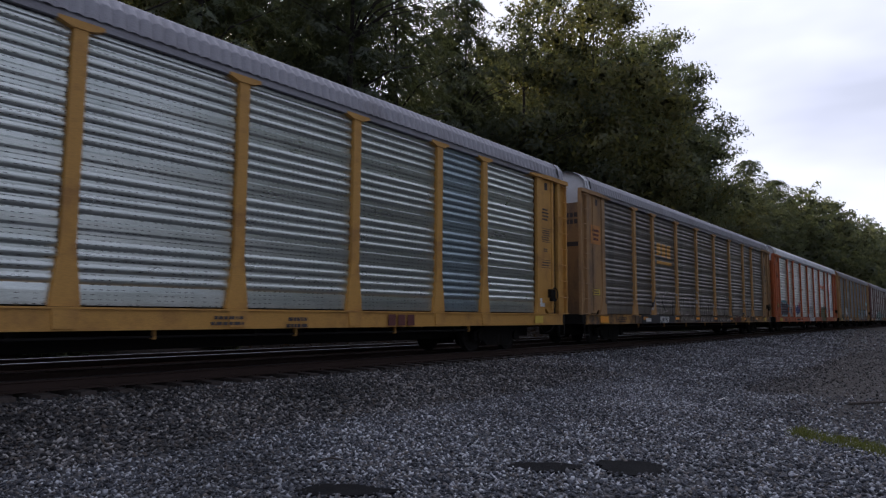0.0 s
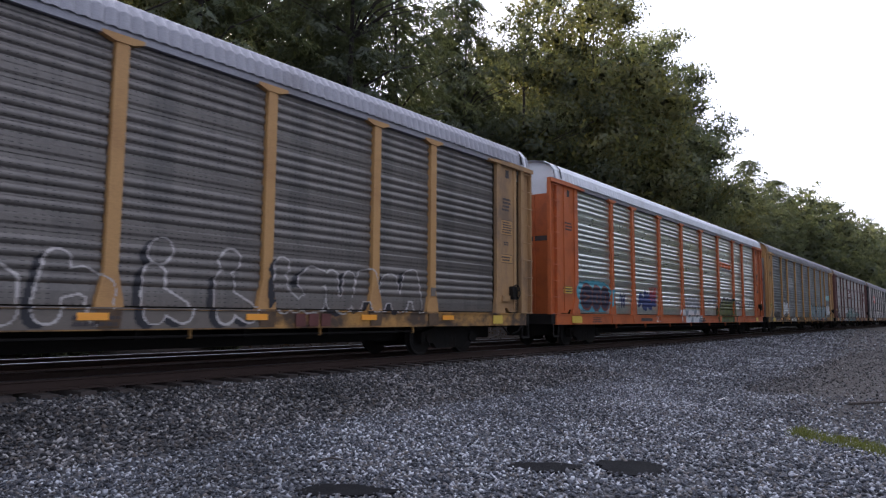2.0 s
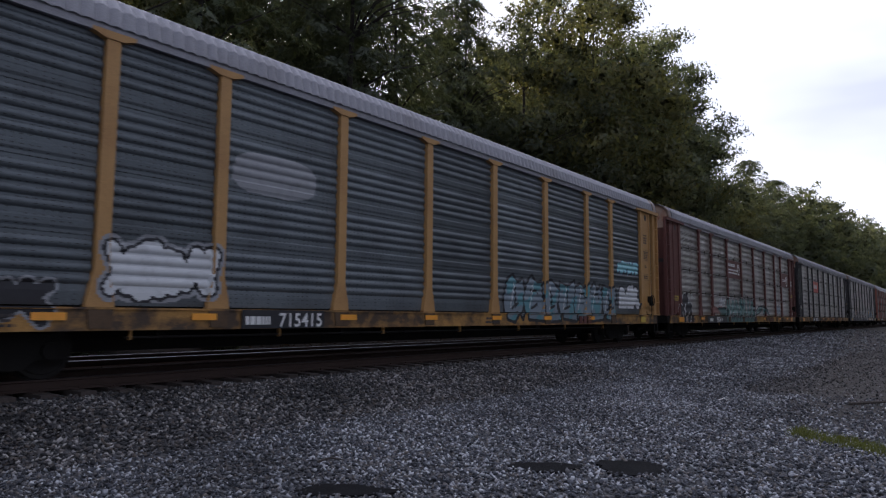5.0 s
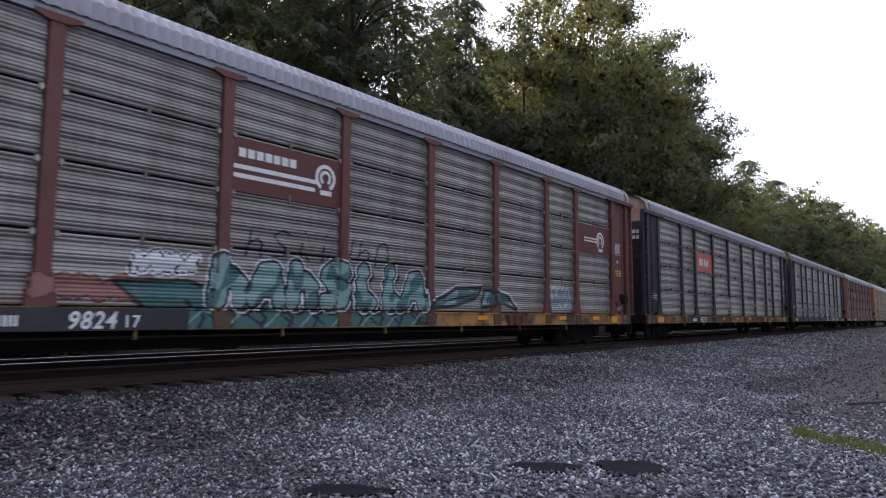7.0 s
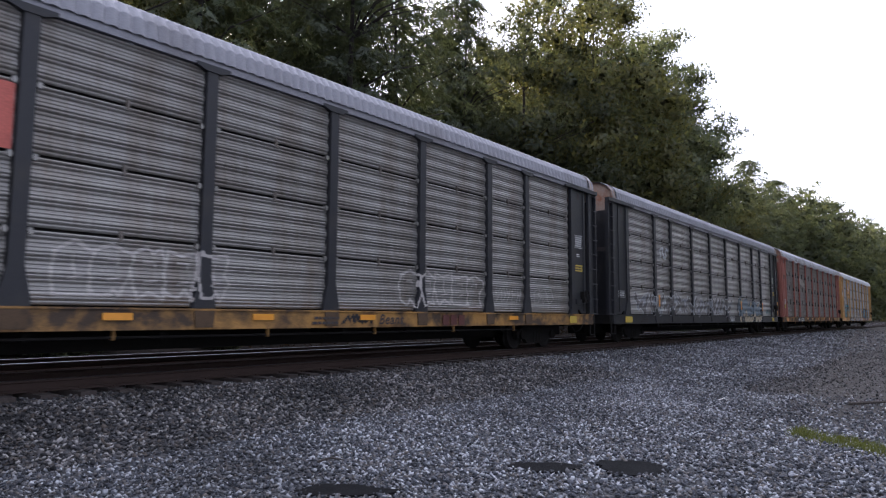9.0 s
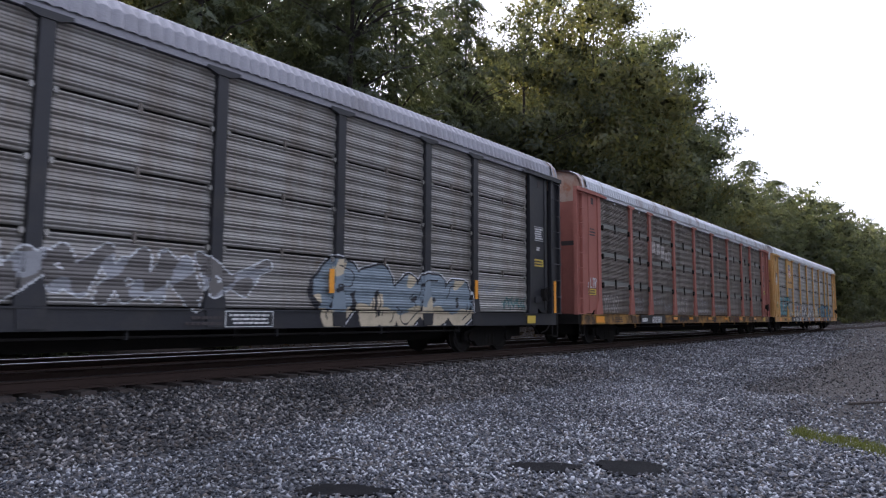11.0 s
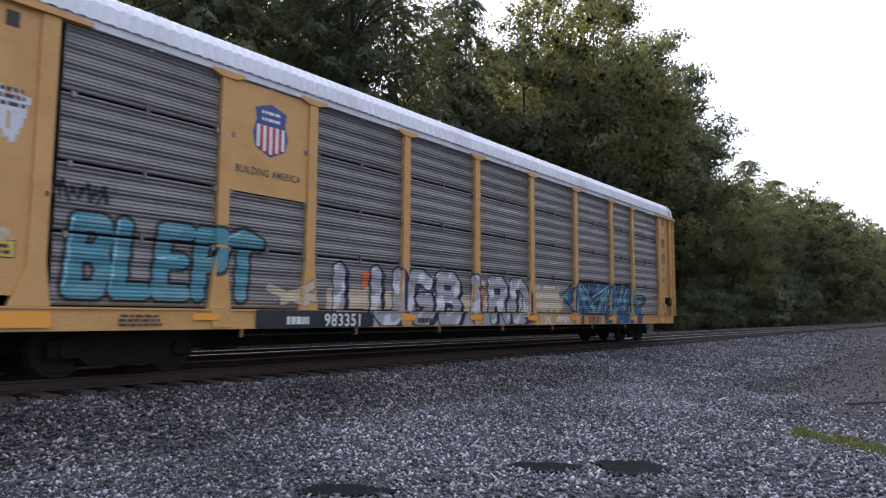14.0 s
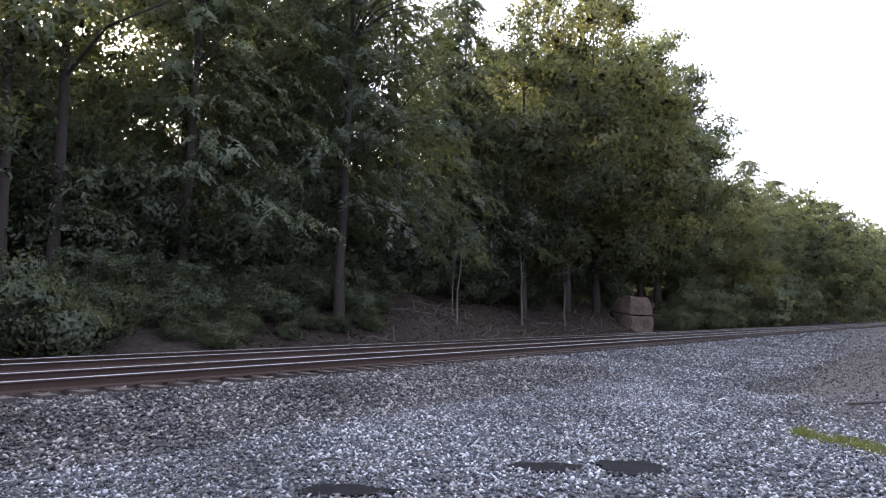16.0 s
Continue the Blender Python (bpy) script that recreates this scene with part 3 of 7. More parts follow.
def shrub_kind(seed, height, width, leaves, size, leaf, label):
    rng = random.Random(seed)
    shrub = tagged(new("shrub"), label, "shrub", group="undergrowth of the wood")
    m = Mesh()
    for k in range(7):
        a, r = rng.uniform(0, 6.28), rng.uniform(0.2, 0.4) * width
        mid = (math.cos(a) * r * 0.4, math.sin(a) * r * 0.4, height * 0.45)
        m.tube((0, 0, -0.3), mid, 0.035, 0.025, 5, False).tube(mid, (math.cos(a) * r, math.sin(a) * r, height * 0.9), 0.025, 0.008, 5, False)
    put("stem", m, BARK, shrub)
    lob = [(rng.uniform(-0.3, 0.3) * width, rng.uniform(-0.3, 0.3) * width, height * rng.uniform(0.12, 0.8), width * rng.uniform(0.2, 0.32), height * rng.uniform(0.14, 0.26)) for _ in range(12)]
    put("foliage", crown_mesh("foliage", seed, lob, leaves, size, 0.0, size * 1.35), leaf, shrub)
    return shrub


SHRUBS = [
    shrub_kind(21, 4.2, 5.0, 9000, 0.15, LEAF_B, "dense green shrub at the foot of the bank"),
    shrub_kind(22, 2.4, 3.4, 6500, 0.11, LEAF_A, "low leafy bush beside the track bed"),
    shrub_kind(23, 6.5, 7.0, 3000, 0.42, LEAF_B, "coarse dark undergrowth, enlarged where it stands in for unseen trees"),
    shrub_kind(24, 6.5, 7.0, 8500, 0.21, LEAF_B, "dark undergrowth behind the edge of the wood"),
]
used_kinds = set()


def plant(kind, x, y, s=1.0, turn=None):
    m = pose(x, y, float(ground_z(x, y)) - 0.1, 0, 0, random.uniform(0, 360) if turn is None else turn)
    if kind.name in used_kinds:
        kind = copy_thing(kind, m)
    else:
        used_kinds.add(kind.name)
        kind.matrix_basis = m
    kind.scale = (s, s, s)
    return kind


def canopy(x):
    """Height of the wood's outline over the rails, along the track."""
    return float(np.interp(x, [-30, 20, 30, 33.5, 38, 43, 52, 58, 63.5, 66, 69, 76, 80, 90, 125, 200, 300], [22, 23.5, 23.0, 19.8, 23.5, 28, 30.5, 30.5, 30.5, 24, 19.5, 19.3, 20.8, 23.2, 25.0, 28.5, 35]))


def plant_wood():
    rng = random.Random(11)

    def tree(k, x, y, drop=0.0):
        top = (canopy(x * 22 / y if y < 30 else x * 0.8) - drop) * max(1.0, y / 26)
        if y > 24 and 0.34 < x / y < 0.49:
            return  # a thin spot in the wood, where the low sun glimmers through
        h = (20, 22, 17, 20, 23, 21)[k]
        s = min(1.45, max(0.55, (top - float(ground_z(x, y))) / (h * 1.03)))
        plant(KINDS[k], x, y, s)

    # edge of the wood
    for x, k in ((19.6, 1), (14.2, 1), (9.4, 5), (7.9, 5), (4.0, 0), (25.6, 1), (31.5, 1), (36.5, 0), (42.0, 2), (47.0, 0), (52.5, 2), (57.5, 0), (60.6, 0), (63.4, 0), (70.5, 0), (79, 2), (86, 0), (93, 1), (101, 0), (110, 1)):
        tree(k, x + rng.uniform(-0.6, 0.6) if x != 19.6 else x, rng.uniform(21.5, 23.5) if x != 19.6 else 20.4, rng.uniform(0, 1.8))
    # second and deeper rows up the hill
    for i in range(26):
        tree(rng.choice((0, 1)) if i < 9 else rng.choice((3, 4)), 5 + i * 4.4 + rng.uniform(-1.2, 1.2), rng.uniform(25.5, 28.5), rng.uniform(2.5, 5.5))
    for i in range(13):
        tree(rng.choice((3, 4)), 4 + i * 8.5 + rng.uniform(-1.5, 1.5), rng.uniform(31, 36), rng.uniform(4.5, 7))
    for i in range(26):
        tree(rng.choice((3, 3, 4)), 116 + i * 8 + rng.uniform(-2, 2), rng.uniform(19, 25), rng.uniform(0, 2))
    for x, y in ((16.6, 27.5), (22.5, 28.6), (25.4, 26.6)):
        tree(0, x, y, 2.0)
    # hidden rows added behind the far wood to keep the low sun off it
    for i in range(13):
        tree(rng.choice((3, 4)), 70 + i * 10 + rng.uniform(-2, 2), rng.uniform(30, 40), rng.uniform(4, 7))
    for i in range(38):
        plant(SHRUBS[3 if i < 18 else 2], 3 + i * 2.9 + rng.uniform(-0.8, 0.8), rng.uniform(25, 29), rng.uniform(0.8, 1.25))
    for i in range(22):
        # dark undergrowth behind the edge of the wood
        plant(SHRUBS[3], 4 + i * 2.3 + rng.uniform(-0.6, 0.6), rng.uniform(23.2, 24.4), rng.uniform(0.6, 0.8))
    for i in range(10):
        plant(SHRUBS[2], 120 + i * 12 + rng.uniform(-2, 2), rng.uniform(26, 29), rng.uniform(2.0, 2.6))
    for i in range(19):
        # unseen wood across the lot, added as enlarged shrubs, which the wagons mirror
        plant(SHRUBS[2], 30 + i * 9 + rng.uniform(-2, 2), rng.uniform(-17, -12) - (0 if i < 5 else 9), rng.uniform(2.0, 2.7) * (1 if i < 5 else 1.6))
    for i in range(20):
        plant(SHRUBS[2], 84 + i * 9 + rng.uniform(-2, 2), rng.uniform(18.5, 20.5), rng.uniform(0.6, 1.0))
    for i in range(9):
        plant(SHRUBS[0], 17 + i * 3.7 + rng.uniform(-0.8, 0.8), rng.uniform(22.8, 23.6), rng.uniform(0.5, 0.7))
    for x, y in ((10.5, 29.5), (13, 31), (11.5, 34), (15.5, 35)):
        plant(SHRUBS[3], x, y, 1.15)
    # low dark growth along the foot of the bank
    for i in range(11):
        plant(SHRUBS[3], 9.5 + i * 1.25 + rng.uniform(-0.3, 0.3), rng.uniform(20.9, 21.6), rng.uniform(0.24, 0.36))
    for i in range(9):
        plant(SHRUBS[1], 10.2 + i * 1.3 + rng.uniform(-0.3, 0.3), rng.uniform(19.6, 20.6), rng.uniform(0.3, 0.5))
    # a young tree in the sun before the far wood
    plant(KINDS[2], 79.0, 20.0, 0.86)
    # bushes that screen the foot of the bank
    for x, y, k, s in ((4.9, 19.2, 0, 0.6), (7.4, 18.6, 0, 0.74), (9.6, 19.6, 1, 0.7), (11.6, 20.2, 1, 0.6), (14.6, 20.6, 1, 0.5), (12.9, 18.8, 1, 0.45), (20.7, 19.7, 1, 0.42), (56.5, 19.4, 0, 0.8), (60.5, 19.0, 0, 0.9), (65, 19.6, 0, 1.1), (69.5, 18.9, 0, 0.9), (74, 19.4, 0, 1.15), (79, 19, 0, 1.0), (84, 19.3, 0, 1.2), (90, 19, 0, 1.1), (97, 19.2, 0, 1.2), (105, 19, 0, 1.2), (53.5, 18.7, 1, 0.8), (63, 18.3, 1, 0.8)):
        plant(SHRUBS[k], x, y, s)


def sapling(x, y, height, lean, radius, label):
    """A thin bare stem that leans and forks near its top."""
    rng = random.Random(int(x * 10))
    ob = tagged(new("sapling"), label, "sapling", group="saplings on the bank")
    m, a, rings = Mesh(), Vector((0, 0, -0.3)), []
    for k in range(8):
        r = radius * (1 - k * 0.1)
        rings.append([a + Vector((math.cos(q * math.pi / 4) * r, math.sin(q * math.pi / 4) * r, 0)) for q in range(9)])
        a = a + Vector((lean * (0.2 + k * 0.12) + rng.uniform(-0.05, 0.05), rng.uniform(-0.06, 0.06), height / 7))
    a = rings[-1][0]
    m.sheet(rings[::-1])
    put("stem", m, BARK_PALE, ob)
    for k in range(3):
        put("twig", Mesh().tube(a - Vector((0, 0, rng.uniform(0, 1.5))), a + Vector((rng.uniform(-0.5, 0.5), rng.uniform(-0.4, 0.4), rng.uniform(0.4, 1.2))), radius * 0.25, 0.006, 5, False), BARK_PALE, ob)
    ob.location = (x, y, float(ground_z(x, y)))


for sx, sy, sh, sl, sr in ((27.0, 19.9, 4.6, 0.16, 0.05), (27.6, 20.6, 4.6, 0.05, 0.035), (33.9, 20.2, 4.0, 0.02, 0.07), (39.2, 20.3, 4.2, 0.03, 0.06)):
    sapling(sx, sy, sh, sl, sr, "thin pale bare sapling on the leaf-strewn bank")


def boulder(x, y, w, h):
    """A rounded red-brown rock, split across by a crack."""
    rock = tagged(new("boulder"), "red-brown boulder split by a level crack", "rock")
    for name, z0, z1 in (("lower_block", -0.6, h * 0.46), ("upper_block", h * 0.5, h)):
        bm = bmesh.new()
        bmesh.ops.create_cube(bm, size=1)
        bmesh.ops.subdivide_edges(bm, edges=bm.edges[:], cuts=5, use_grid_fill=True)
        for v in bm.verts:
            t = (v.co.z + 0.5) if name == "upper_block" else 0.0
            q = abs(v.co.x * v.co.y) * 4
            k = (1 - 0.22 * t ** 2.2) * (1 - 0.14 * q)
            c = Vector((v.co.x * w * k - 0.12 * t * w, v.co.y * w * 0.8 * k, z0 + (v.co.z + 0.5) * (z1 - z0)))
            r = Vector((c.x, c.y, 0)).length / (w * 0.62)
            c.z -= max(0, r - 0.5) * 0.5 * t
            c += noise.noise_vector(c * 1.3) * 0.16 + noise.noise_vector(c * 4) * 0.04
            v.co = c
        me = bpy.data.meshes.new(name)
        bm.to_mesh(me)
        bm.free()
        me.materials.append(None)
        put(name, me, STONE, rock)
    rock.matrix_basis = pose(x, y, float(ground_z(x, y)) - 0.35, 0, 4, -22)


boulder(48.7, 19.6, 2.6, 2.5)


def fallen_wood():
    """Dead branches and leaf litter lying on the bank."""
    rng = random.Random(3)
    m = Mesh()
    for k in range(240):
        x, y = rng.uniform(18, 56), rng.uniform(18.0, 21.5)
        a, ln = rng.uniform(0, 6.28), rng.uniform(0.3, 1.6)
        p = Vector((x, y, float(ground_z(x, y)) + 0.04))
        ex, ey = x + math.cos(a) * ln, y + math.sin(a) * ln * 0.6
        q = Vector((ex, ey, float(ground_z(ex, ey)) + rng.uniform(0.03, 0.35)))
        mid = (p + q) / 2 + Vector((rng.uniform(-0.1, 0.1), rng.uniform(-0.1, 0.1), rng.uniform(0, 0.1)))
        r = rng.uniform(0.008, 0.025)
        m.tube(p, mid, r, r * 0.8, 5, False).tube(mid, q, r * 0.8, r * 0.3, 5, False)
    tagged(put("fallen_branches", m, BARK_PALE), "dead branches strewn over the leaf litter", "dead branches", kind="stuff")
    r2 = np.random.default_rng(9)
    n = 9000
    x, y = r2.uniform(14, 58, n), r2.uniform(17.8, 23, n)
    c = np.stack([x, y, ground_z(x, y) + r2.uniform(0.0, 0.06, n)], 1)
    ax = r2.normal(size=(n, 3)) * np.array([1, 1, 0.35])
    ax /= np.linalg.norm(ax, axis=1)[:, None]
    nb = np.cross(ax, np.array([0, 0, 1.0]) + r2.normal(size=(n, 3)) * 0.4)
    q = np.stack([c - ax * 0.07, c + nb * 0.04, c + ax * 0.07, c - nb * 0.04], 1)
    tagged(put("leaf_litter", quads_mesh("leaf_litter", q), LITTER), "brown dead leaves lying on the bank", "leaf litter", kind="stuff")


LITTER = leaf_material("dead_leaves", (0.035, 0.024, 0.017), (0.09, 0.06, 0.04))
fallen_wood()
plant_wood()
build_track(TRACK_Y, "track_near")
build_track(TRACK2_Y, "track_far")


# ---- loose stones of the lot and the ballast shoulder
def stone_material(name, warm=0.0, k=1.0):
    m = surf(name, (0.3, 0.305, 0.32), 0.8, var=0.25, fine=90, bump=0.3)
    n, l = m.node_tree.nodes, m.node_tree.links
    geo = n.new("ShaderNodeNewGeometry")
    ramp = n.new("ShaderNodeValToRGB")
    r = ramp.color_ramp
    r.elements[0].color, r.elements[1].color = (0.028, 0.03, 0.036, 1), (0.43, 0.44, 0.465, 1)
    e = r.elements.new(0.45)
    e.color = (0.088, 0.094, 0.11, 1)
    e = r.elements.new(0.7)
    e.color = (0.14, 0.125, 0.115, 1)
    e = r.elements.new(0.8)
    e.color = (0.25, 0.26, 0.285, 1)
    for e in r.elements:
        c = e.color
        e.color = (c[0] * k * (1 - 0.1 * warm), c[1] * k * (1 - 0.22 * warm), c[2] * k * (1 - 0.36 * warm), 1)
    l.new(geo.outputs["Random Per Island"], ramp.inputs["Fac"])
    # fines and damp lie in broad patches
    tc, patch, rr, sc = n.new("ShaderNodeTexCoord"), n.new("ShaderNodeTexNoise"), n.new("ShaderNodeMapRange"), n.new("ShaderNodeVectorMath")
    patch.inputs["Scale"].default_value, patch.inputs["Detail"].default_value = 0.55, 4
    rr.inputs["From Min"].default_value, rr.inputs["From Max"].default_value = 0.34, 0.62
    rr.inputs["To Min"].default_value, rr.inputs["To Max"].default_value = 0.62, 1.22
    sc.operation = "SCALE"
    l.new(tc.outputs["Object"], patch.inputs["Vector"]), l.new(patch.outputs["Fac"], rr.inputs["Value"])
    l.new(ramp.outputs["Color"], sc.inputs[0]), l.new(rr.outputs["Result"], sc.inputs["Scale"])
    l.new(sc.outputs["Vector"], n["Principled BSDF"].inputs["Base Color"])
    return m


CRUSHED = stone_material("crushed_stone", k=1.15)
STAINED = stone_material("rust_stained_stone", 0.5, 0.78)
for m in (CRUSHED, STAINED):
    m.node_tree.nodes["Principled BSDF"].inputs["Specular IOR Level"].default_value = 0.3
BARE = [(6.56, 3.67, 0.37, 0.22), (7.08, 2.86, 0.38, 0.36), (4.42, 4.5, 0.40, 0.2)]


def scatter_stones(name, x0, x1, y0, y1, count, size, seed, label):
    rng = np.random.default_rng(seed)
    x, y = rng.uniform(x0, x1, count), rng.uniform(y0, y1, count)
    keep = np.ones(count, bool)
    for bx, by, ba, bb in BARE:
        ca, sa = math.cos(-0.95), math.sin(-0.95)
        u, w = (x - bx) * ca + (y - by) * sa, -(x - bx) * sa + (y - by) * ca
        keep &= (u / ba) ** 2 + (w / bb) ** 2 > rng.uniform(0.5, 1.25, count)
    # few stones on the dirt lane, and a swept spot by the camera's foot
    lane = np.clip((2.5 - (y - 0.1 * x)) / 1.7, 0, 1) * np.clip((x - 10) / 4, 0, 1)
    keep &= rng.uniform(0, 1, count) > lane * 0.8
    keep &= np.hypot(x, y) > 5.4
    x, y = x[keep], y[keep]
    n = len(x)
    s = size * rng.uniform(0.55, 1.45, n)
    c = np.stack([x, y, ground_z(x, y) + s * rng.uniform(0.1, 0.45, n)], 1)
    base = np.array([(1, 0, 0), (0, 1, 0), (-1, 0, 0), (0, -1, 0), (0.2, 0.1, 0.75), (-0.1, 0, -0.7)], float)
    v = base[None] + rng.normal(size=(n, 6, 3)) * 0.24
    q = rng.normal(size=(n, 3)) * np.array([0.45, 0.45, 3])
    cz, sz = np.cos(q[:, 2]), np.sin(q[:, 2])
    vx, vy = v[..., 0] * cz[:, None] - v[..., 1] * sz[:, None], v[..., 0] * sz[:, None] + v[..., 1] * cz[:, None]
    vz = v[..., 2] + vx * q[:, :1] + vy * q[:, 1:2]
    v = np.stack([vx, vy, vz * 0.8], -1) * (s * 0.5)[:, None, None] + c[:, None]
    tri = np.array([(0, 1, 4), (1, 2, 4), (2, 3, 4), (3, 0, 4), (1, 0, 5), (2, 1, 5), (3, 2, 5), (0, 3, 5)])
    idx = (tri[None] + (np.arange(n) * 6)[:, None, None]).ravel()
    me = bpy.data.meshes.new(name)
    me.vertices.add(n * 6)
    me.vertices.foreach_set("co", v.astype(np.float32).ravel())
    me.loops.add(len(idx))
    me.loops.foreach_set("vertex_index", idx.astype(np.int32))
    me.polygons.add(n * 8)
    me.polygons.foreach_set("loop_start", np.arange(0, n * 24, 3, dtype=np.int32))
    me.materials.append(None)
    me.update(calc_edges=True)
    tagged(put(name, me, STAINED if "dark" in label or "coarse" in label or "dirt" in label else CRUSHED), label, "gravel", kind="stuff")


scatter_stones("gravel", 2.0, 16.0, 0.6, 7.6, 68000, 0.040, 1, "loose grey crushed stone of the lot")
scatter_stones("ballast", 1.5, 18.0, 7.4, 10.5, 30000, 0.055, 2, "coarse grey-brown ballast of the track shoulder")
scatter_stones("far_ballast", 16.0, 44.0, 4.0, 10.5, 30000, 0.055, 3, "grey crushed stone further along the line")
scatter_stones("lot_gravel", 16.0, 40.0, 0.4, 4.2, 18000, 0.05, 6, "grey gravel thinning out beside a dirt lane")
scatter_stones("distant_gravel", 40.0, 95.0, 2.0, 10.4, 14000, 0.09, 7, "grey gravel far along the line")
scatter_stones("crib_ballast", 0.0, 40.0, 10.4, 17.0, 7000, 0.07, 4, "dark ballast between the ties")


def bare_patch(bx, by, ba, bb, seed):
    rng = random.Random(seed)
    m, pts = Mesh(), []
    for k in range(28):
        a = k * 2 * math.pi / 28
        r = 1.06 + 0.12 * math.sin(3 * a + seed) + rng.uniform(-0.14, 0.14)
        u, w = math.cos(a) * ba * r, math.sin(a) * bb * r
        x, y = bx + u * math.cos(-0.95) - w * math.sin(-0.95), by + u * math.sin(-0.95) + w * math.cos(-0.95)
        pts.append((x, y))
    zz = float(ground_z(bx, by))
    m.prism(pts, zz - 0.03, zz + 0.022, "z")
    tagged(put("asphalt_patch", m, ASPHALT), "dark bare asphalt showing through the gravel", "asphalt patch", group="bare patches in the gravel")


for k, bp in enumerate(BARE):
    bare_patch(*bp, k)


def dropped_stick(x, y, turn, length, radius, material, label):
    """A bent dead stick lying on the ground, forked at one end."""
    ob = tagged(new("stick"), label, "stick", group="sticks on the lot")
    z = float(ground_z(x, y)) + radius + 0.02
    mid, end = (length * 0.5, 0.05 * length, 0.03), (length, -0.02 * length, 0.0)
    put("stem", Mesh().tube((0, 0, 0), mid, radius, radius * 0.85, 6).tube(mid, end, radius * 0.85, radius * 0.4, 6), material, ob)
    put("twig", Mesh().tube(mid, (length * 0.8, 0.16 * length, 0.05), radius * 0.5, radius * 0.2, 5), material, ob)
    ob.matrix_basis = pose(x, y, z, 0, 0, turn)


dropped_stick(14.3, 1.75, -55, 1.3, 0.03, BARK, "dark fallen stick lying beside the dirt lane")
dropped_stick(13.6, 1.15, -70, 0.7, 0.02, BARK, "dark fallen stick lying beside the dirt lane")
dropped_stick(13.9, 3.9, -40, 0.22, 0.012, WHITE, "short bleached stick lying on the gravel")
dropped_stick(5.1, 5.6, -30, 0.3, 0.014, BARK, "dark fallen stick lying on the gravel")


def grass_strip():
    rng = np.random.default_rng(5)
    n = 1900
    t = rng.uniform(0, 1, n)
    x = 10.9 - 1.1 * t + rng.normal(size=n) * 0.2
    y = 2.02 - 1.3 * t + 0.06 * np.sin(t * 9) + rng.normal(size=n) * (0.03 + 0.06 * np.sin(t * 3.1))
    z = ground_z(x, y)
    a = rng.uniform(0, 6.28, n)
    h = rng.uniform(0.04, 0.085, n)
    lean = rng.normal(size=(n, 2)) * 0.035
    w = 0.006
    base = np.stack([x, y, z], 1)
    side = np.stack([np.cos(a) * w, np.sin(a) * w, 0 * a], 1)
    tip = base + np.stack([lean[:, 0], lean[:, 1], h], 1)
    tagged(put("grass", quads_mesh("grass", np.stack([base - side, base + side, tip + side * 0.2, tip - side * 0.2], 1)), GRASS), "short green grass strip in the gravel", "grass", kind="stuff")


GRASS = leaf_material("grass_blades", (0.07, 0.095, 0.026), (0.14, 0.155, 0.05))
grass_strip()


# ---- the train: enclosed car carriers
SILL_B, SILL_T, PANEL_B, PANEL_T, EAVE = 0.709, 1.048, 1.075, 5.13, 5.17
HALF, DOOR = 13.71, 11.86
POSTS = (-9.07, -7.1, -4.26, -1.42, 1.42, 4.26, 7.1, 9.07)
EDGES = (-DOOR, *POSTS, DOOR)
SPEED = 15.545
# where each wagon's middle stands at the start
CENTRES = (5.74, 34.2, 62.765, 91.336, 119.76, 148.35, 176.78, 205.35, 233.97)
# how far the train lags (+) or leads (-) an even pace, in metres, second by second
PACE = ((0.0, 0.0), (0.5, -0.05), (1.0, 0.02), (1.5, -0.05), (2.0, 0.41), (2.5, 0.335), (3.0, 0.33), (3.5, 0.285), (4.0, 0.224), (4.2, 0.217), (6.4, 0.217), (6.5, 0.194), (7.0, 0.166), (7.5, -0.38), (8.0, -0.45), (8.5, -0.45), (9.0, -0.514), (11.5, -0.45), (12.0, -0.416), (12.5, -0.385), (13.0, -0.403), (13.5, -0.44), (14.0, -0.46), (14.5, -0.414), (15.0, -0.397), (15.5, -0.35), (16.0, -0.35))


def rib_profile(style, z0, z1):
    """(z, outward) points of a side sheet between two heights."""
    pts = []
    if style == "ribbed":
        # four sheets, each with four round ribs above a wide folded band
        h = (z1 - z0) / 4
        for s in range(4):
            b = z0 + s * h
            pts += [(b, 0.012), (b + 0.05, 0.014)]
            pts += [(b + 0.10, 0.03), (b + 0.19, 0.034), (b + 0.225, 0.0)] if s else [(b + 0.2, 0.014)]
            ribs, r0 = 4, b + 0.30
            p = (h - 0.34) / ribs
            for k in range(ribs):
                c = r0 + p * k
                for a in range(7):
                    t = a / 6
                    pts.append((c + p * 0.86 * t, 0.035 * math.sin(math.pi * t) ** 0.8))
            pts.append((b + h - 0.004, 0.0))
    else:
        # narrow ribs riding on broad, shallow waves
        p, h = (0.06, z1 - z0) if style == "fine" else (0.05, z1 - z0)
        k = int(round(h / p))
        p = h / k
        for i in range(k):
            c = z0 + i * p
            rib, wave = (0.011, 0.032) if style == "fine" else (0.016, 0.022)
            for f, d in ((0.0, 0.0), (0.3, rib), (0.6, rib), (0.85, 0.0)):
                pts.append((c + p * f, d + wave * (1 - math.cos(2 * math.pi * 3.5 * (i + f) / k)) / 2))
        pts.append((z1, 0.0))
    return pts


PANEL_CACHE = {}
PANEL_FACE = HW - 0.10


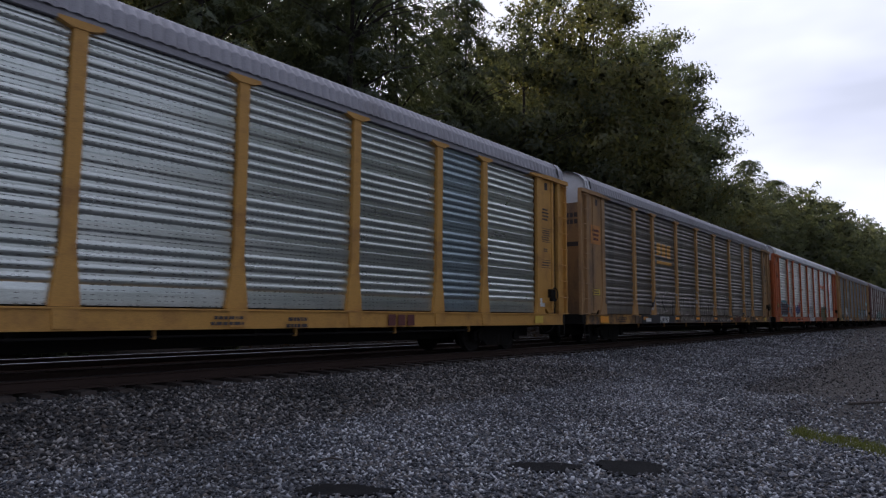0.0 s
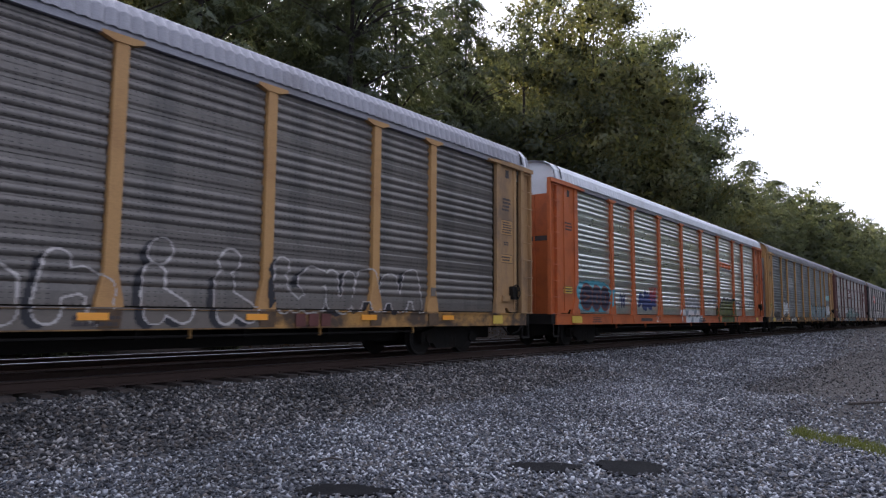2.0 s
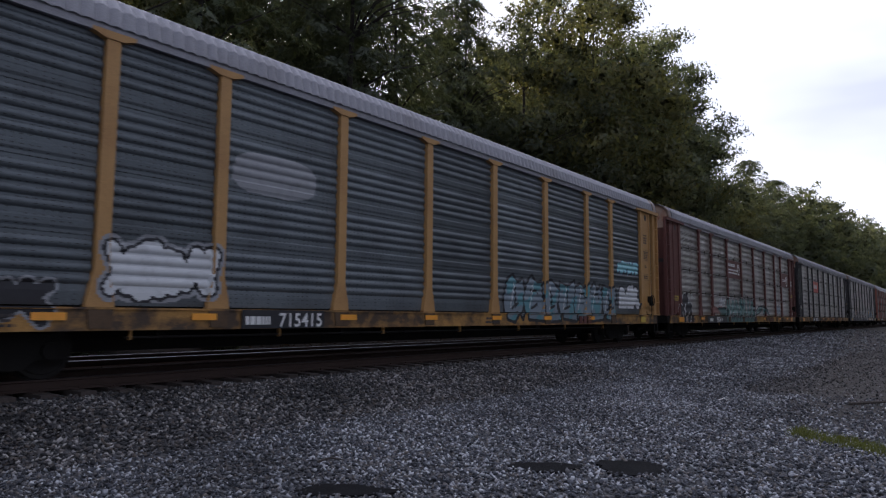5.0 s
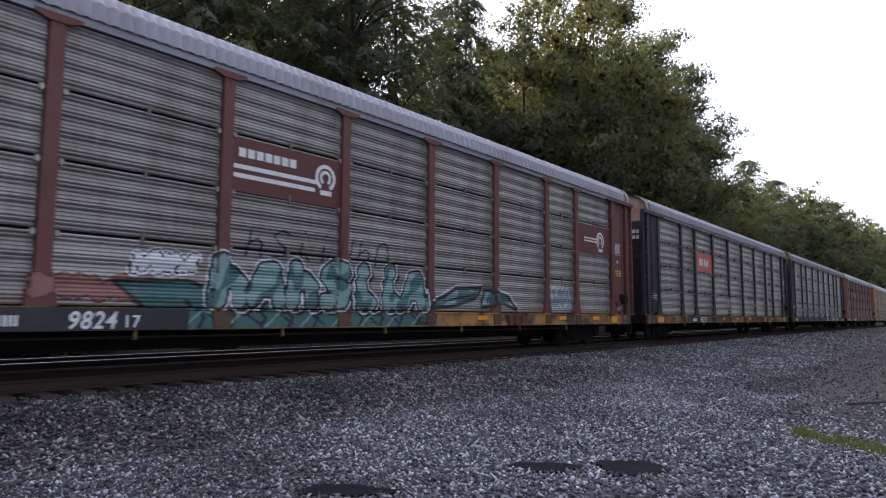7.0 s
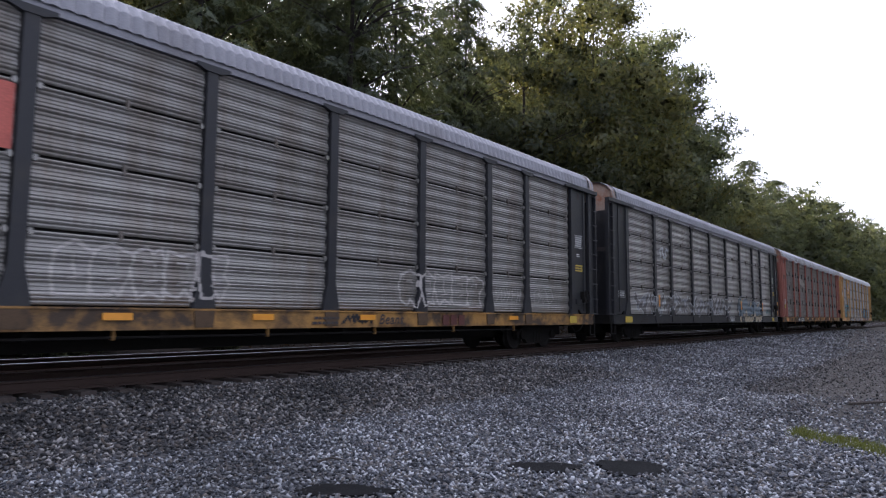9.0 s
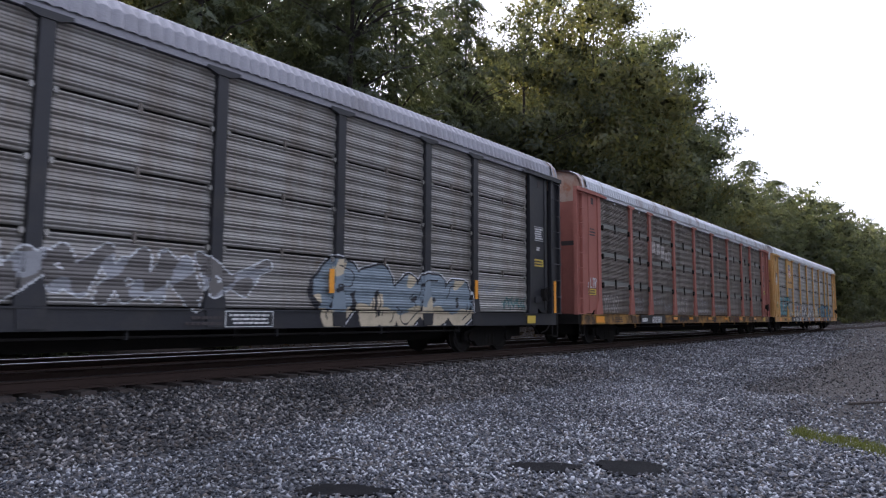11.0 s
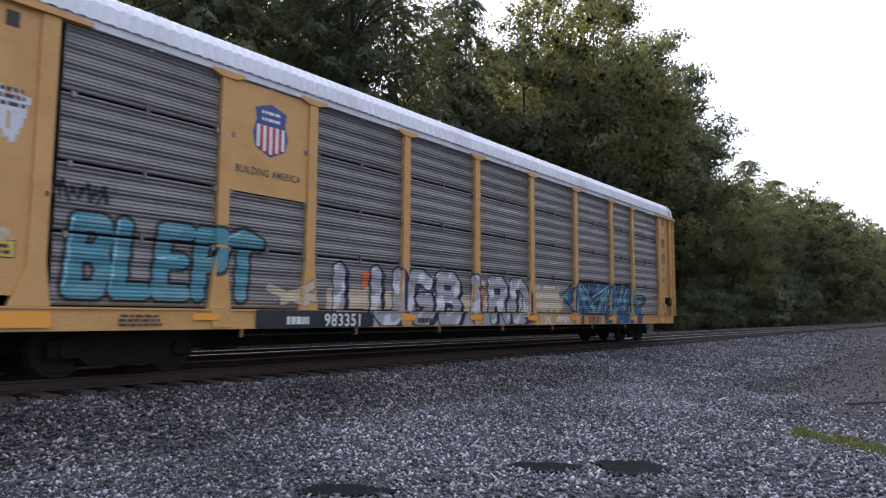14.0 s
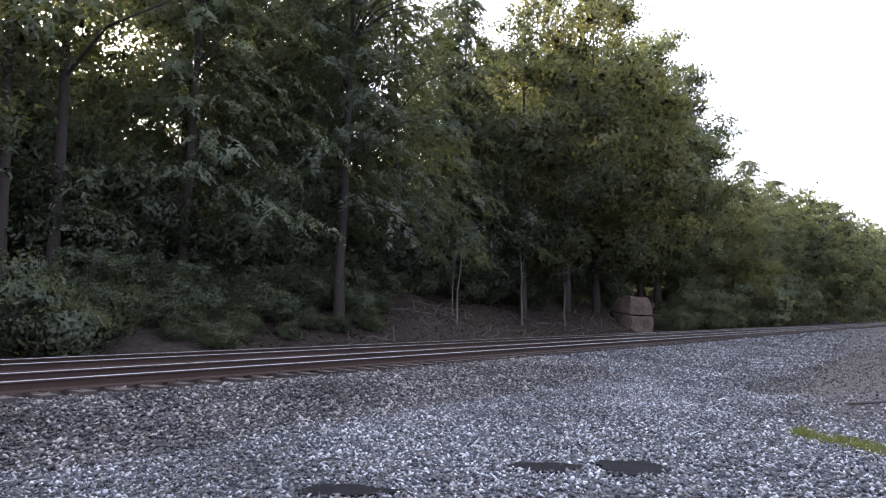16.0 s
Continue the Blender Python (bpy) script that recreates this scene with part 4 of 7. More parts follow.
def side_panel(style, w, z0, z1, side):
    key = (style, round(w, 3), round(z0, 3), round(z1, 3), side)
    if key not in PANEL_CACHE:
        m = Mesh()
        prof = rib_profile(style, z0, z1)
        rows = [[(x, side * (PANEL_FACE + d), z) for z, d in prof] for x in (-w / 2, w / 2)]
        m.sheet(rows if side < 0 else rows[::-1])
        back = [[(x, side * (PANEL_FACE - 0.02), z) for z in (z0, z1)] for x in (-w / 2, w / 2)]
        m.sheet(back[::-1] if side < 0 else back)
        PANEL_CACHE[key] = m.data("panel")
    return PANEL_CACHE[key]


def post_mesh(foot, side):
    m = Mesh()
    a, b = side * (HW - 0.11), side * HW
    w = 0.105
    zf = SILL_T + foot
    m.prism([(-w * 2.0, SILL_T + 0.004), (w * 2.0, SILL_T + 0.004), (w * 1.9, SILL_T + 0.12), (w, zf), (w, PANEL_T), (-w, PANEL_T), (-w, zf), (-w * 1.9, SILL_T + 0.12)], a, b)
    m.prism([(-0.33, PANEL_T - 0.005), (-0.33, PANEL_T + 0.05), (0.33, PANEL_T + 0.05), (0.33, PANEL_T - 0.005), (w + 0.03, PANEL_T - 0.07), (-w - 0.03, PANEL_T - 0.07)], a, side * (HW + 0.02))
    return m.data("post")


POST_MESH = {(f, s): post_mesh(f, s) for f in (0.55, 0.9) for s in (-1, 1)}


def roof_outline():
    """(y, z) of the roof's section: steep shoulders, then a low crown."""
    pts = []
    for k in range(13):
        t = -1 + 2 * k / 12
        y = (HW + 0.012) * math.copysign(abs(math.sin(t * math.pi / 2)), t)
        z = EAVE + 0.085 + 0.695 * (1 - abs(t) ** 2.9)
        pts.append((y, z))
    return pts


def roof_mesh():
    m = Mesh()
    prof = roof_outline()
    rows, x, pitch = [], -HALF + 0.35, 0.21
    while x < HALF - 0.36:
        for dx, d in ((0.0, 0.0), (0.045, 0.03), (0.08, 0.042), (0.125, 0.042), (0.16, 0.03)):
            rows.append([(x + dx, y * (1 + d * 0.5), z + d * (0.25 + 0.75 * (z - EAVE))) for y, z in prof])
        x += pitch
    m.sheet(rows)
    return m.data("roof")


ROOF = roof_mesh()


def wheel_mesh(s):
    m = Mesh()
    for a, b, r, q in ((0.685, 0.70, 0.455, 0.455), (0.70, 0.81, 0.42, 0.415), (0.81, 0.825, 0.36, 0.34), (0.82, 0.88, 0.14, 0.12)):
        m.tube((0, s * a, 0), (0, s * b, 0), r, q, 24)
    return m.data("wheel")


def truck_frame_mesh():
    """Two cast side frames with axle boxes, spring nests and a bolster."""
    m = Mesh()
    for s in (-1, 1):
        a, b = s * 0.93, s * 1.06
        m.prism([(-1.15, 0.30), (-0.72, 0.30), (-0.55, 0.16), (0.55, 0.16), (0.72, 0.30), (1.15, 0.30), (1.15, 0.55), (0.85, 0.62), (0.45, 0.74), (-0.45, 0.74), (-0.85, 0.62), (-1.15, 0.55)], a, b)
        for x in (-0.89, 0.89):
            m.tube((x, s * 0.92, 0.42), (x, s * 1.12, 0.42), 0.13, sides=12)
        for x in (-0.18, 0.0, 0.18):
            m.tube((x, s * 1.0, 0.2), (x, s * 1.0, 0.48), 0.08, sides=8)
    m.box(-0.2, 0.2, -1.0, 1.0, 0.45, 0.68)
    return m.data("side_frame")


WHEEL_MESH, FRAME = {s: wheel_mesh(s) for s in (-1, 1)}, truck_frame_mesh()
AXLE_MESH = Mesh().tube((0, -0.95, 0), (0, 0.95, 0), 0.075, sides=10).data("axle")
TRUCK_X = 10.4
AXLES = (-TRUCK_X - 0.89, -TRUCK_X + 0.89, TRUCK_X - 0.89, TRUCK_X + 0.89)
TURNING = {x: [] for x in AXLES}


def running_gear(car):
    for s in (-1, 1):
        put("truck_frame", FRAME, UNDER, car, at=pose(s * TRUCK_X, 0, 0))
    for x in AXLES:
        w = new("wheelset")
        w.parent = car
        w.location = (x, 0, 0.42)
        put("axle", AXLE_MESH, WHEEL, w)
        for s in (-1, 1):
            put("wheel", WHEEL_MESH[s], WHEEL, w)
        TURNING[x].append(w)


def end_wall(car, s, paint, top):
    """The end: folding doors below, an arched head above, ladder rails at both corners."""
    x = s * (HALF - 0.45)
    door = new("end_door")
    door.parent = car
    for side in (-1, 1):
        m = Mesh().box(x - 0.03, x + 0.03, side * 0.02, side * (HW - 0.12), SILL_T, 4.85)
        m.box(x + s * 0.03, x + s * 0.055, side * 0.10, side * 0.16, SILL_T + 0.1, 4.8)
        m.box(x + s * 0.03, x + s * 0.06, side * 0.7, side * 0.76, SILL_T + 0.1, 4.8)
        put("door_leaf", m, paint, door)
    # a dark plate on the door stands for the shade in the slot
    put("vent_slot", Mesh().box(x + s * 0.03, x + s * 0.045, -1.25, -0.55, 3.35, 3.5), LABEL_DARK, door)
    for z in (1.5, 2.9, 4.3):
        put("hinge", Mesh().box(x + s * 0.03, x + s * 0.09, -HW + 0.14, -HW + 0.26, z - 0.06, z + 0.06), paint, door)
    head = Mesh()
    head.prism([(-HW + 0.1, 4.85), *[(y, z - 0.01) for y, z in roof_outline()], (HW - 0.1, 4.85)], x - 0.035, x + 0.035, "x")
    put("end_head", head, top, car)
    hood = Mesh()
    rim = roof_outline()
    hood.sheet([[(px, y * 1.015, z + 0.02) for y, z in rim] for px in (s * (HALF - 0.62), s * (HALF - 0.30))])
    hood.sheet([[(px, y * 0.985, z - 0.02) for y, z in rim] for px in (s * (HALF - 0.30), s * (HALF - 0.62))])
    put("roof_hood", hood, top, car)
    # the dark gap behind the hood, drawn as a near-black strip over the roof
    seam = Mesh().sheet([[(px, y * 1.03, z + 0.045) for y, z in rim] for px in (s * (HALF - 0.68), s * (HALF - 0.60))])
    put("hood_gap_strip", seam, UNDER, car)


def corner(car, s, side, paint):
    """The solid side sheet by the door with its corner post, top beam, dark gap and ladder channel."""
    z0, z1 = SILL_T + 0.004, PANEL_T

    def span(a, b):
        return sorted((s * a, s * b))

    outer = 12.93 if s > 0 else 13.11
    m = Mesh().prism([(s * (DOOR + 0.02), z0 + 0.12), (s * (DOOR + 0.02), z1), (s * outer, z1), (s * outer, z0 + 0.02), (s * 12.55, z0 + 0.02), (s * 12.4, z0 + 0.14)], side * (HW - 0.10), side * (HW - 0.045))
    m.box(*span(12.74, 12.78), side * (HW - 0.05), side * (HW - 0.02), z0 + 0.1, z1)
    put("corner_sheet", m, paint, car)
    m = Mesh().box(*span(DOOR - 0.02, DOOR + 0.22), side * (HW - 0.1), side * HW, z0, z1)
    m.prism([(s * (DOOR - 0.1), z0), (s * (DOOR + 0.42), z0), (s * (DOOR + 0.22), z0 + 0.55), (s * (DOOR - 0.02), z0 + 0.6)], side * (HW - 0.1), side * (HW + 0.004))
    put("corner_post", m, paint, car)
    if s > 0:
        # near-black sheet set into the gap in place of its shade
        put("gap_dark_sheet", Mesh().box(*span(12.9, 13.12), side * (HW - 0.3), side * (HW - 0.18), z0, z1), UNDER, car)
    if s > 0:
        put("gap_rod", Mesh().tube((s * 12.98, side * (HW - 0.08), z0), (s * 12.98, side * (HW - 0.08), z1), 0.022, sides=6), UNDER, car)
    m = Mesh().prism([(s * (DOOR - 0.45), z1), (s * (HALF + 0.02), z1), (s * (HALF + 0.02), z1 + 0.12), (s * (DOOR + 0.6), z1 + 0.13), (s * (DOOR - 0.45), z1 + 0.06)], side * (HW - 0.1), side * (HW + 0.05))
    put("top_beam", m, paint, car)
    ladder = new("ladder")
    ladder.parent = car
    put("stile", Mesh().box(*span(13.12, 13.30), side * (HW - 0.10), side * HW, SILL_T - 0.02, z1), paint, ladder)
    put("stile", Mesh().box(*span(HALF - 0.06, HALF), side * (HW - 0.12), side * HW, SILL_T - 0.02, z1), paint, ladder)
    put("back_plate", Mesh().box(*span(13.30, HALF - 0.06), side * (HW - 0.13), side * (HW - 0.105), SILL_T - 0.02, z1), paint, ladder)
    for k in range(9):
        z = SILL_T + 0.01 + k * 0.50
        put("rung", Mesh().tube((s * (HALF - 0.01), side * (HW + 0.03), z), (s * 13.16, side * (HW + 0.03), z), 0.013, sides=6), paint, ladder)
    # the hole's shade is a dark plate on the sheet
    put("lift_hole", Mesh().box(*span(12.35, 12.52), side * (HW - 0.05), side * (HW - 0.04), z1 - 0.32, z1 - 0.1), LABEL_DARK, car)
    if s > 0 and side < 0:
        brake = new("hand_brake")
        brake.parent = car
        put("gear_case", Mesh().box(12.52, 12.72, -HW - 0.10, -HW + 0.045, 1.42, 1.78), UNDER, brake)
        wheel = Mesh()
        for k in range(16):
            a, b = k * math.pi / 8, (k + 1) * math.pi / 8
            wheel.tube((12.62 + 0.2 * math.cos(a), -HW - 0.13, 1.62 + 0.2 * math.sin(a)), (12.62 + 0.2 * math.cos(b), -HW - 0.13, 1.62 + 0.2 * math.sin(b)), 0.016, sides=5, caps=False)
        for k in range(4):
            a = k * math.pi / 2 + 0.4
            wheel.tube((12.62, -HW - 0.13, 1.62), (12.62 + 0.2 * math.cos(a), -HW - 0.13, 1.62 + 0.2 * math.sin(a)), 0.012, sides=5, caps=False)
        put("brake_wheel", wheel, UNDER, brake)
        put("step_box", Mesh().box(12.05, 12.42, -HW - 0.06, -HW + 0.04, 1.36, 1.52), paint, brake)
        put("chain_rod", Mesh().tube((12.78, -HW - 0.02, 1.05), (12.78, -HW - 0.02, 1.6), 0.012, sides=5), UNDER, brake)


BRACKET = {"fine": Mesh().box(-0.024, 0.024, -PANEL_FACE - 0.05, -PANEL_FACE, -0.06, 0.11).data("bracket"), "slat": Mesh().box(-0.035, 0.035, -PANEL_FACE - 0.045, -PANEL_FACE, -0.12, 0.22).data("bracket")}
POCKET = {s: Mesh().prism([(-0.16, SILL_B + 0.03), (0.16, SILL_B + 0.03), (0.19, SILL_T - 0.035), (-0.19, SILL_T - 0.035)], s * HW, s * (HW + 0.028)).data("stake_pocket") for s in (-1, 1)}
CLAMP = {style: Mesh().prism([(math.cos(k * math.pi / 4) * r, math.sin(k * math.pi / 4) * r * 1.45) for k in range(8)], -PANEL_FACE - 0.075, -PANEL_FACE).data("clamp") for style, r in (("fine", 0.036), ("slat", 0.068))}

PIPE_HANGER = Mesh().box(-0.02, 0.02, -HW + 0.13, -HW + 0.19, 0.56, SILL_B + 0.01).data("pipe_hanger")
STIRRUP = Mesh().tube((-0.17, -HW + 0.03, SILL_B + 0.05), (-0.17, -HW + 0.03, 0.36), 0.014, sides=6).tube((-0.17, -HW + 0.03, 0.36), (0.17, -HW + 0.03, 0.36), 0.016, sides=6).tube((0.17, -HW + 0.03, 0.36), (0.17, -HW + 0.03, SILL_B + 0.05), 0.014, sides=6).data("stirrup")


def make_car(label, style, paint, sill, panels, roof, rail, top, foot, short=None, ends=None, doors=None):
    car = tagged(new("car_carrier"), label, "railway wagon", group="wagons of the train")
    ends = ends or paint
    for side in (-1, 1):
        m = Mesh().box(-HALF + 0.35, HALF - 0.35, side * (HW - 0.12), side * HW, SILL_B, SILL_T)
        m.box(-HALF + 0.35, HALF - 0.35, side * (HW - 0.14), side * (HW + 0.03), SILL_T - 0.03, SILL_T)
        put("side_sill", m, sill, car)
        put("roof_rail", Mesh().box(-HALF + 0.35, HALF - 0.35, side * (HW - 0.1), side * (HW - 0.005), PANEL_T + 0.008, EAVE + 0.115), rail, car)
        for k, x in enumerate(POSTS):
            put("post", POST_MESH[foot, side], paint, car, at=pose(x, 0, 0))
            put("stake_pocket", POCKET[side], POCKET_GRIME if sill == SILL_DIRTY else sill, car, at=pose(x, 0, 0))
        for k in range(9):
            a, b = EDGES[k], EDGES[k + 1]
            w = b - a - 0.24
            mat = short if short and k == 7 and side < 0 else panels
            if style == "ribbed":
                put("panel", side_panel(style, w, PANEL_B, PANEL_T, side), mat, car, at=pose((a + b) / 2, 0, 0))
            else:
                h = (PANEL_T - PANEL_B) / 4
                for j in range(4):
                    gap = 0.045 if style == "fine" else 0.15
                    z0, z1 = PANEL_B + j * h + (gap if j else 0), PANEL_B + (j + 1) * h
                    put("panel", side_panel(style, w, z0, z1, side), mat, car, at=pose((a + b) / 2, 0, 0))
                    if style == "slat" and j:
                        put("band", Mesh().box(a + 0.11, b - 0.11, side * (PANEL_FACE - 0.03), side * (PANEL_FACE + 0.012), z0 - gap, z0 - 0.002), BAND, car)
            if style != "ribbed" and side < 0:
                for j in range(4):
                    z = PANEL_B + j * (PANEL_T - PANEL_B) / 4 if j else PANEL_T + 0.03
                    put("bracket", BRACKET[style], rail if j == 0 else (STEEL_BROWN if style == "fine" else UNDER), car, at=pose((a + b) / 2, 0, z))
        if style != "ribbed" and side < 0:
            for x in (*POSTS, -DOOR + 0.1, DOOR - 0.1):
                for j in (1, 2, 3):
                    for e in (-1, 1):
                        if abs(x + e * 0.16) < DOOR:
                            put("clamp", CLAMP[style], panels if style == "fine" else UNDER, car, at=pose(x + e * 0.16, 0, PANEL_B + j * (PANEL_T - PANEL_B) / 4 - 0.02))
        for s in (-1, 1):
            corner(car, s, side, ends)
    # near-black box behind the sheets, in place of the shaded inside
    put("dark_core_box", Mesh().box(-DOOR, DOOR, -PANEL_FACE + 0.04, PANEL_FACE - 0.04, SILL_T + 0.01, PANEL_T), UNDER, car)
    put("roof", ROOF, roof, car)
    for s in (-1, 1):
        end_wall(car, s, doors or ends, top)
        m = Mesh().box(*sorted((s * (HALF - 0.5), s * (HALF + 0.42))), -0.09, 0.09, 0.68, 0.86)
        m.box(*sorted((s * (HALF + 0.25), s * (HALF + 0.55))), -0.14, 0.14, 0.62, 0.92)
        put("coupler", m, UNDER, car)
        m = Mesh().box(*sorted((s * (HALF - 0.55), s * (HALF - 0.1))), -HW + 0.05, HW - 0.05, 0.72, SILL_T - 0.01)
        put("end_sill", m, UNDER, car)
        hose = Mesh()
        pts = [(s * (HALF - 0.1), -0.5, 0.75), (s * (HALF + 0.25), -0.52, 0.5), (s * (HALF + 0.5), -0.45, 0.42)]
        hose.tube(pts[0], pts[1], 0.025, sides=6).tube(pts[1], pts[2], 0.025, sides=6)
        put("brake_hose", hose, UNDER, car)
    m = Mesh().box(-HALF + 0.5, HALF - 0.5, -0.35, 0.35, 0.35, 0.72)
    m.box(-HALF + 0.5, HALF - 0.5, -HW + 0.13, HW - 0.13, 0.72, SILL_T - 0.02)
    for x in np.arange(-8, 8.1, 2.0):
        m.box(x - 0.06, x + 0.06, -HW + 0.2, HW - 0.2, 0.55, 0.72)
    put("underframe", m, UNDER, car)
    put("air_pipe", Mesh().tube((-8.6, -HW + 0.16, 0.6), (8.6, -HW + 0.16, 0.6), 0.021, sides=6), WHEEL, car)
    for x in np.arange(-8.52, 8.6, 2.84):
        put("pipe_hanger", PIPE_HANGER, sill, car, at=pose(float(x), 0, 0))
    for s in (-1, 1):
        put("stirrup", STIRRUP, WHEEL, car, at=pose(s * 13.36, 0, 0))
    running_gear(car)
    return car


CARS = [
    make_car("silver car carrier with mustard yellow posts and sill", "ribbed", YELLOW, YELLOW, GALV, ROOF_GREY, ROOF_GREY, ROOF_GREY, 0.9, GALV_BLUE),
    make_car("grey car carrier with faded yellow posts and sprayed letters", "ribbed", TAN, SILL_DIRTY, STEEL_GREY, ROOF_GREY, ROOF_GREY, ROOF_WHITE, 0.55, ends=TAN_GRIMY),
    make_car("silver car carrier with orange posts, sill and ends", "ribbed", ORANGE, ORANGE, GALV, ROOF_WHITE, ROOF_GREY, ROOF_WHITE, 0.9),
    make_car("blue-grey car carrier with yellow ends", "ribbed", TAN, SILL_DIRTY, STEEL_BLUE, ROOF_GREY, ROOF_GREY, TAN, 0.55, doors=DOOR_GREY),
    make_car("weathered car carrier with maroon posts and sprayed letters", "fine", MAROON, SILL_DIRTY, STEEL_OLD, ROOF_GREY, ROOF_GREY, RUST, 0.55),
    make_car("weathered car carrier with black posts and a red sign", "fine", BLACK, SILL_DIRTY, STEEL_OLD, ROOF_GREY, ROOF_GREY, RUST, 0.55),
    make_car("weathered car carrier with black posts and sprayed letters", "fine", BLACK, BLACK, STEEL_OLD, ROOF_GREY, ROOF_GREY, RUST, 0.55),
    make_car("sooty car carrier with faded red posts and pale bands", "slat", RED, SILL_DIRTY, STEEL_BROWN, ROOF_SOOT, ROOF_WHITE, RUST, 0.9),
    make_car("grey car carrier with bright yellow posts, last of the train", "fine", YELLOW_CLEAN, YELLOW_CLEAN, STEEL_CLEAN, ROOF_WHITE, ROOF_WHITE, ROOF_WHITE, 0.9),
]


# ---- signs, numbers and sprayed letters on the near sides
FACE_Y = -(HW + 0.031)


def plate(car, name, x0, x1, z0, z1, material, y=-HW - 0.006, label="", thick=0.012):
    return put(name, Mesh().box(x0, x1, y - thick, y, z0, z1), material, car, label)


def digits(car, text, x, z, size, y=FACE_Y - 0.016, shear=0.0, material=None, label="", width=1.0):
    """Painted figures in the built-in letter shapes, as a thin mesh."""
    cu = bpy.data.curves.new("number", "FONT")
    cu.body, cu.size, cu.shear, cu.space_character, cu.extrude, cu.offset = text, size, shear, 1.12, 0.002, size * 0.018
    tmp = new("number", cu)
    bpy.context.view_layer.update()
    me = bpy.data.meshes.new_from_object(tmp.evaluated_get(bpy.context.evaluated_depsgraph_get()))
    bpy.data.objects.remove(tmp)
    me.materials.clear()
    me.materials.append(None)
    ob = put("number", me, material or WHITE, car, label)
    ob.matrix_basis = pose(x, y, z, 90, 0, 0) @ Matrix.Diagonal((width, 1, 1, 1))
    return ob


def bars(car, x0, x1, z0, z1, rows, material=None, y=-HW + 0.043, seed=0, name="stencil"):
    """Lines of small print, as plain bars."""
    rng = random.Random(seed)
    m, h = Mesh(), (z1 - z0) / rows
    for k in range(rows):
        x = x0 + rng.uniform(0, 0.15) * (x1 - x0)
        e = x1 - rng.uniform(0, 0.2) * (x1 - x0)
        while x < e:
            w = rng.uniform(0.04, 0.14)
            m.box(x, min(e, x + w), y - 0.006, y, z0 + k * h + h * 0.2, z0 + k * h + h * 0.75)
            x += w + 0.025
    return tagged(put(name, m, material or LABEL_DARK, car), kind="stuff")


def boxed(car, x0, x1, z0, z1, ground, ink=None, y=-HW + 0.043, rows=2, seed=0):
    """A small bordered notice with lines of print."""
    b = plate(car, "notice", x0, x1, z0, z1, ink or LABEL_DARK, y, thick=0.004)
    put("notice_face", Mesh().box(x0 + 0.015, x1 - 0.015, y - 0.008, y - 0.004, z0 + 0.015, z1 - 0.015), ground, b)
    bars(b, x0 + 0.05, x1 - 0.04, z0 + 0.04, z1 - 0.04, rows, ink, y - 0.008, seed)


def surface(style, x, z):
    """How far the near side stands out at (x, z), arrays."""
    prof = []
    if style == "ribbed":
        prof = rib_profile(style, PANEL_B, PANEL_T)
    else:
        h = (PANEL_T - PANEL_B) / 4
        for j in range(4):
            gap = 0.045 if style == "fine" else 0.15
            prof += rib_profile(style, PANEL_B + j * h + (gap if j else 0), PANEL_B + (j + 1) * h)
    pz, pd = np.array([q[0] for q in prof]), np.array([q[1] for q in prof])
    out = PANEL_FACE + np.interp(z, pz, pd)
    for p in (*POSTS, -DOOR - 0.1, DOOR + 0.1):
        flare = np.interp(z, [SILL_T, SILL_T + 0.12, SILL_T + 0.6], [0.21, 0.2, 0.115])
        out = np.where(np.abs(x - p) < flare, HW + 0.002, out)
    out = np.where(np.abs(x) > DOOR + 0.2, HW - 0.044, out)
    return np.where(z < SILL_T + 0.004, HW + 0.001 + 0.03 * (z > SILL_T - 0.032), out)


def rows_for(style, z0, z1):
    if style == "ribbed":
        prof = [q[0] for q in rib_profile(style, PANEL_B, PANEL_T)]
    else:
        h, gap = (PANEL_T - PANEL_B) / 4, (0.045 if style == "fine" else 0.15)
        prof = [q[0] for j in range(4) for q in rib_profile(style, PANEL_B + j * h + (gap if j else 0), PANEL_B + (j + 1) * h)]
    zs = sorted({round(z, 4) for z in (*[z for z in prof if z0 < z < z1], *[SILL_B + 0.02 * k for k in range(18) if z0 < SILL_B + 0.02 * k < z1])})
    full = []
    for a, b in zip(zs, zs[1:]):
        k = max(1, int(math.ceil((b - a) / 0.024)))
        full += [a + (b - a) * i / k for i in range(k)]
    return np.array(full + zs[-1:])


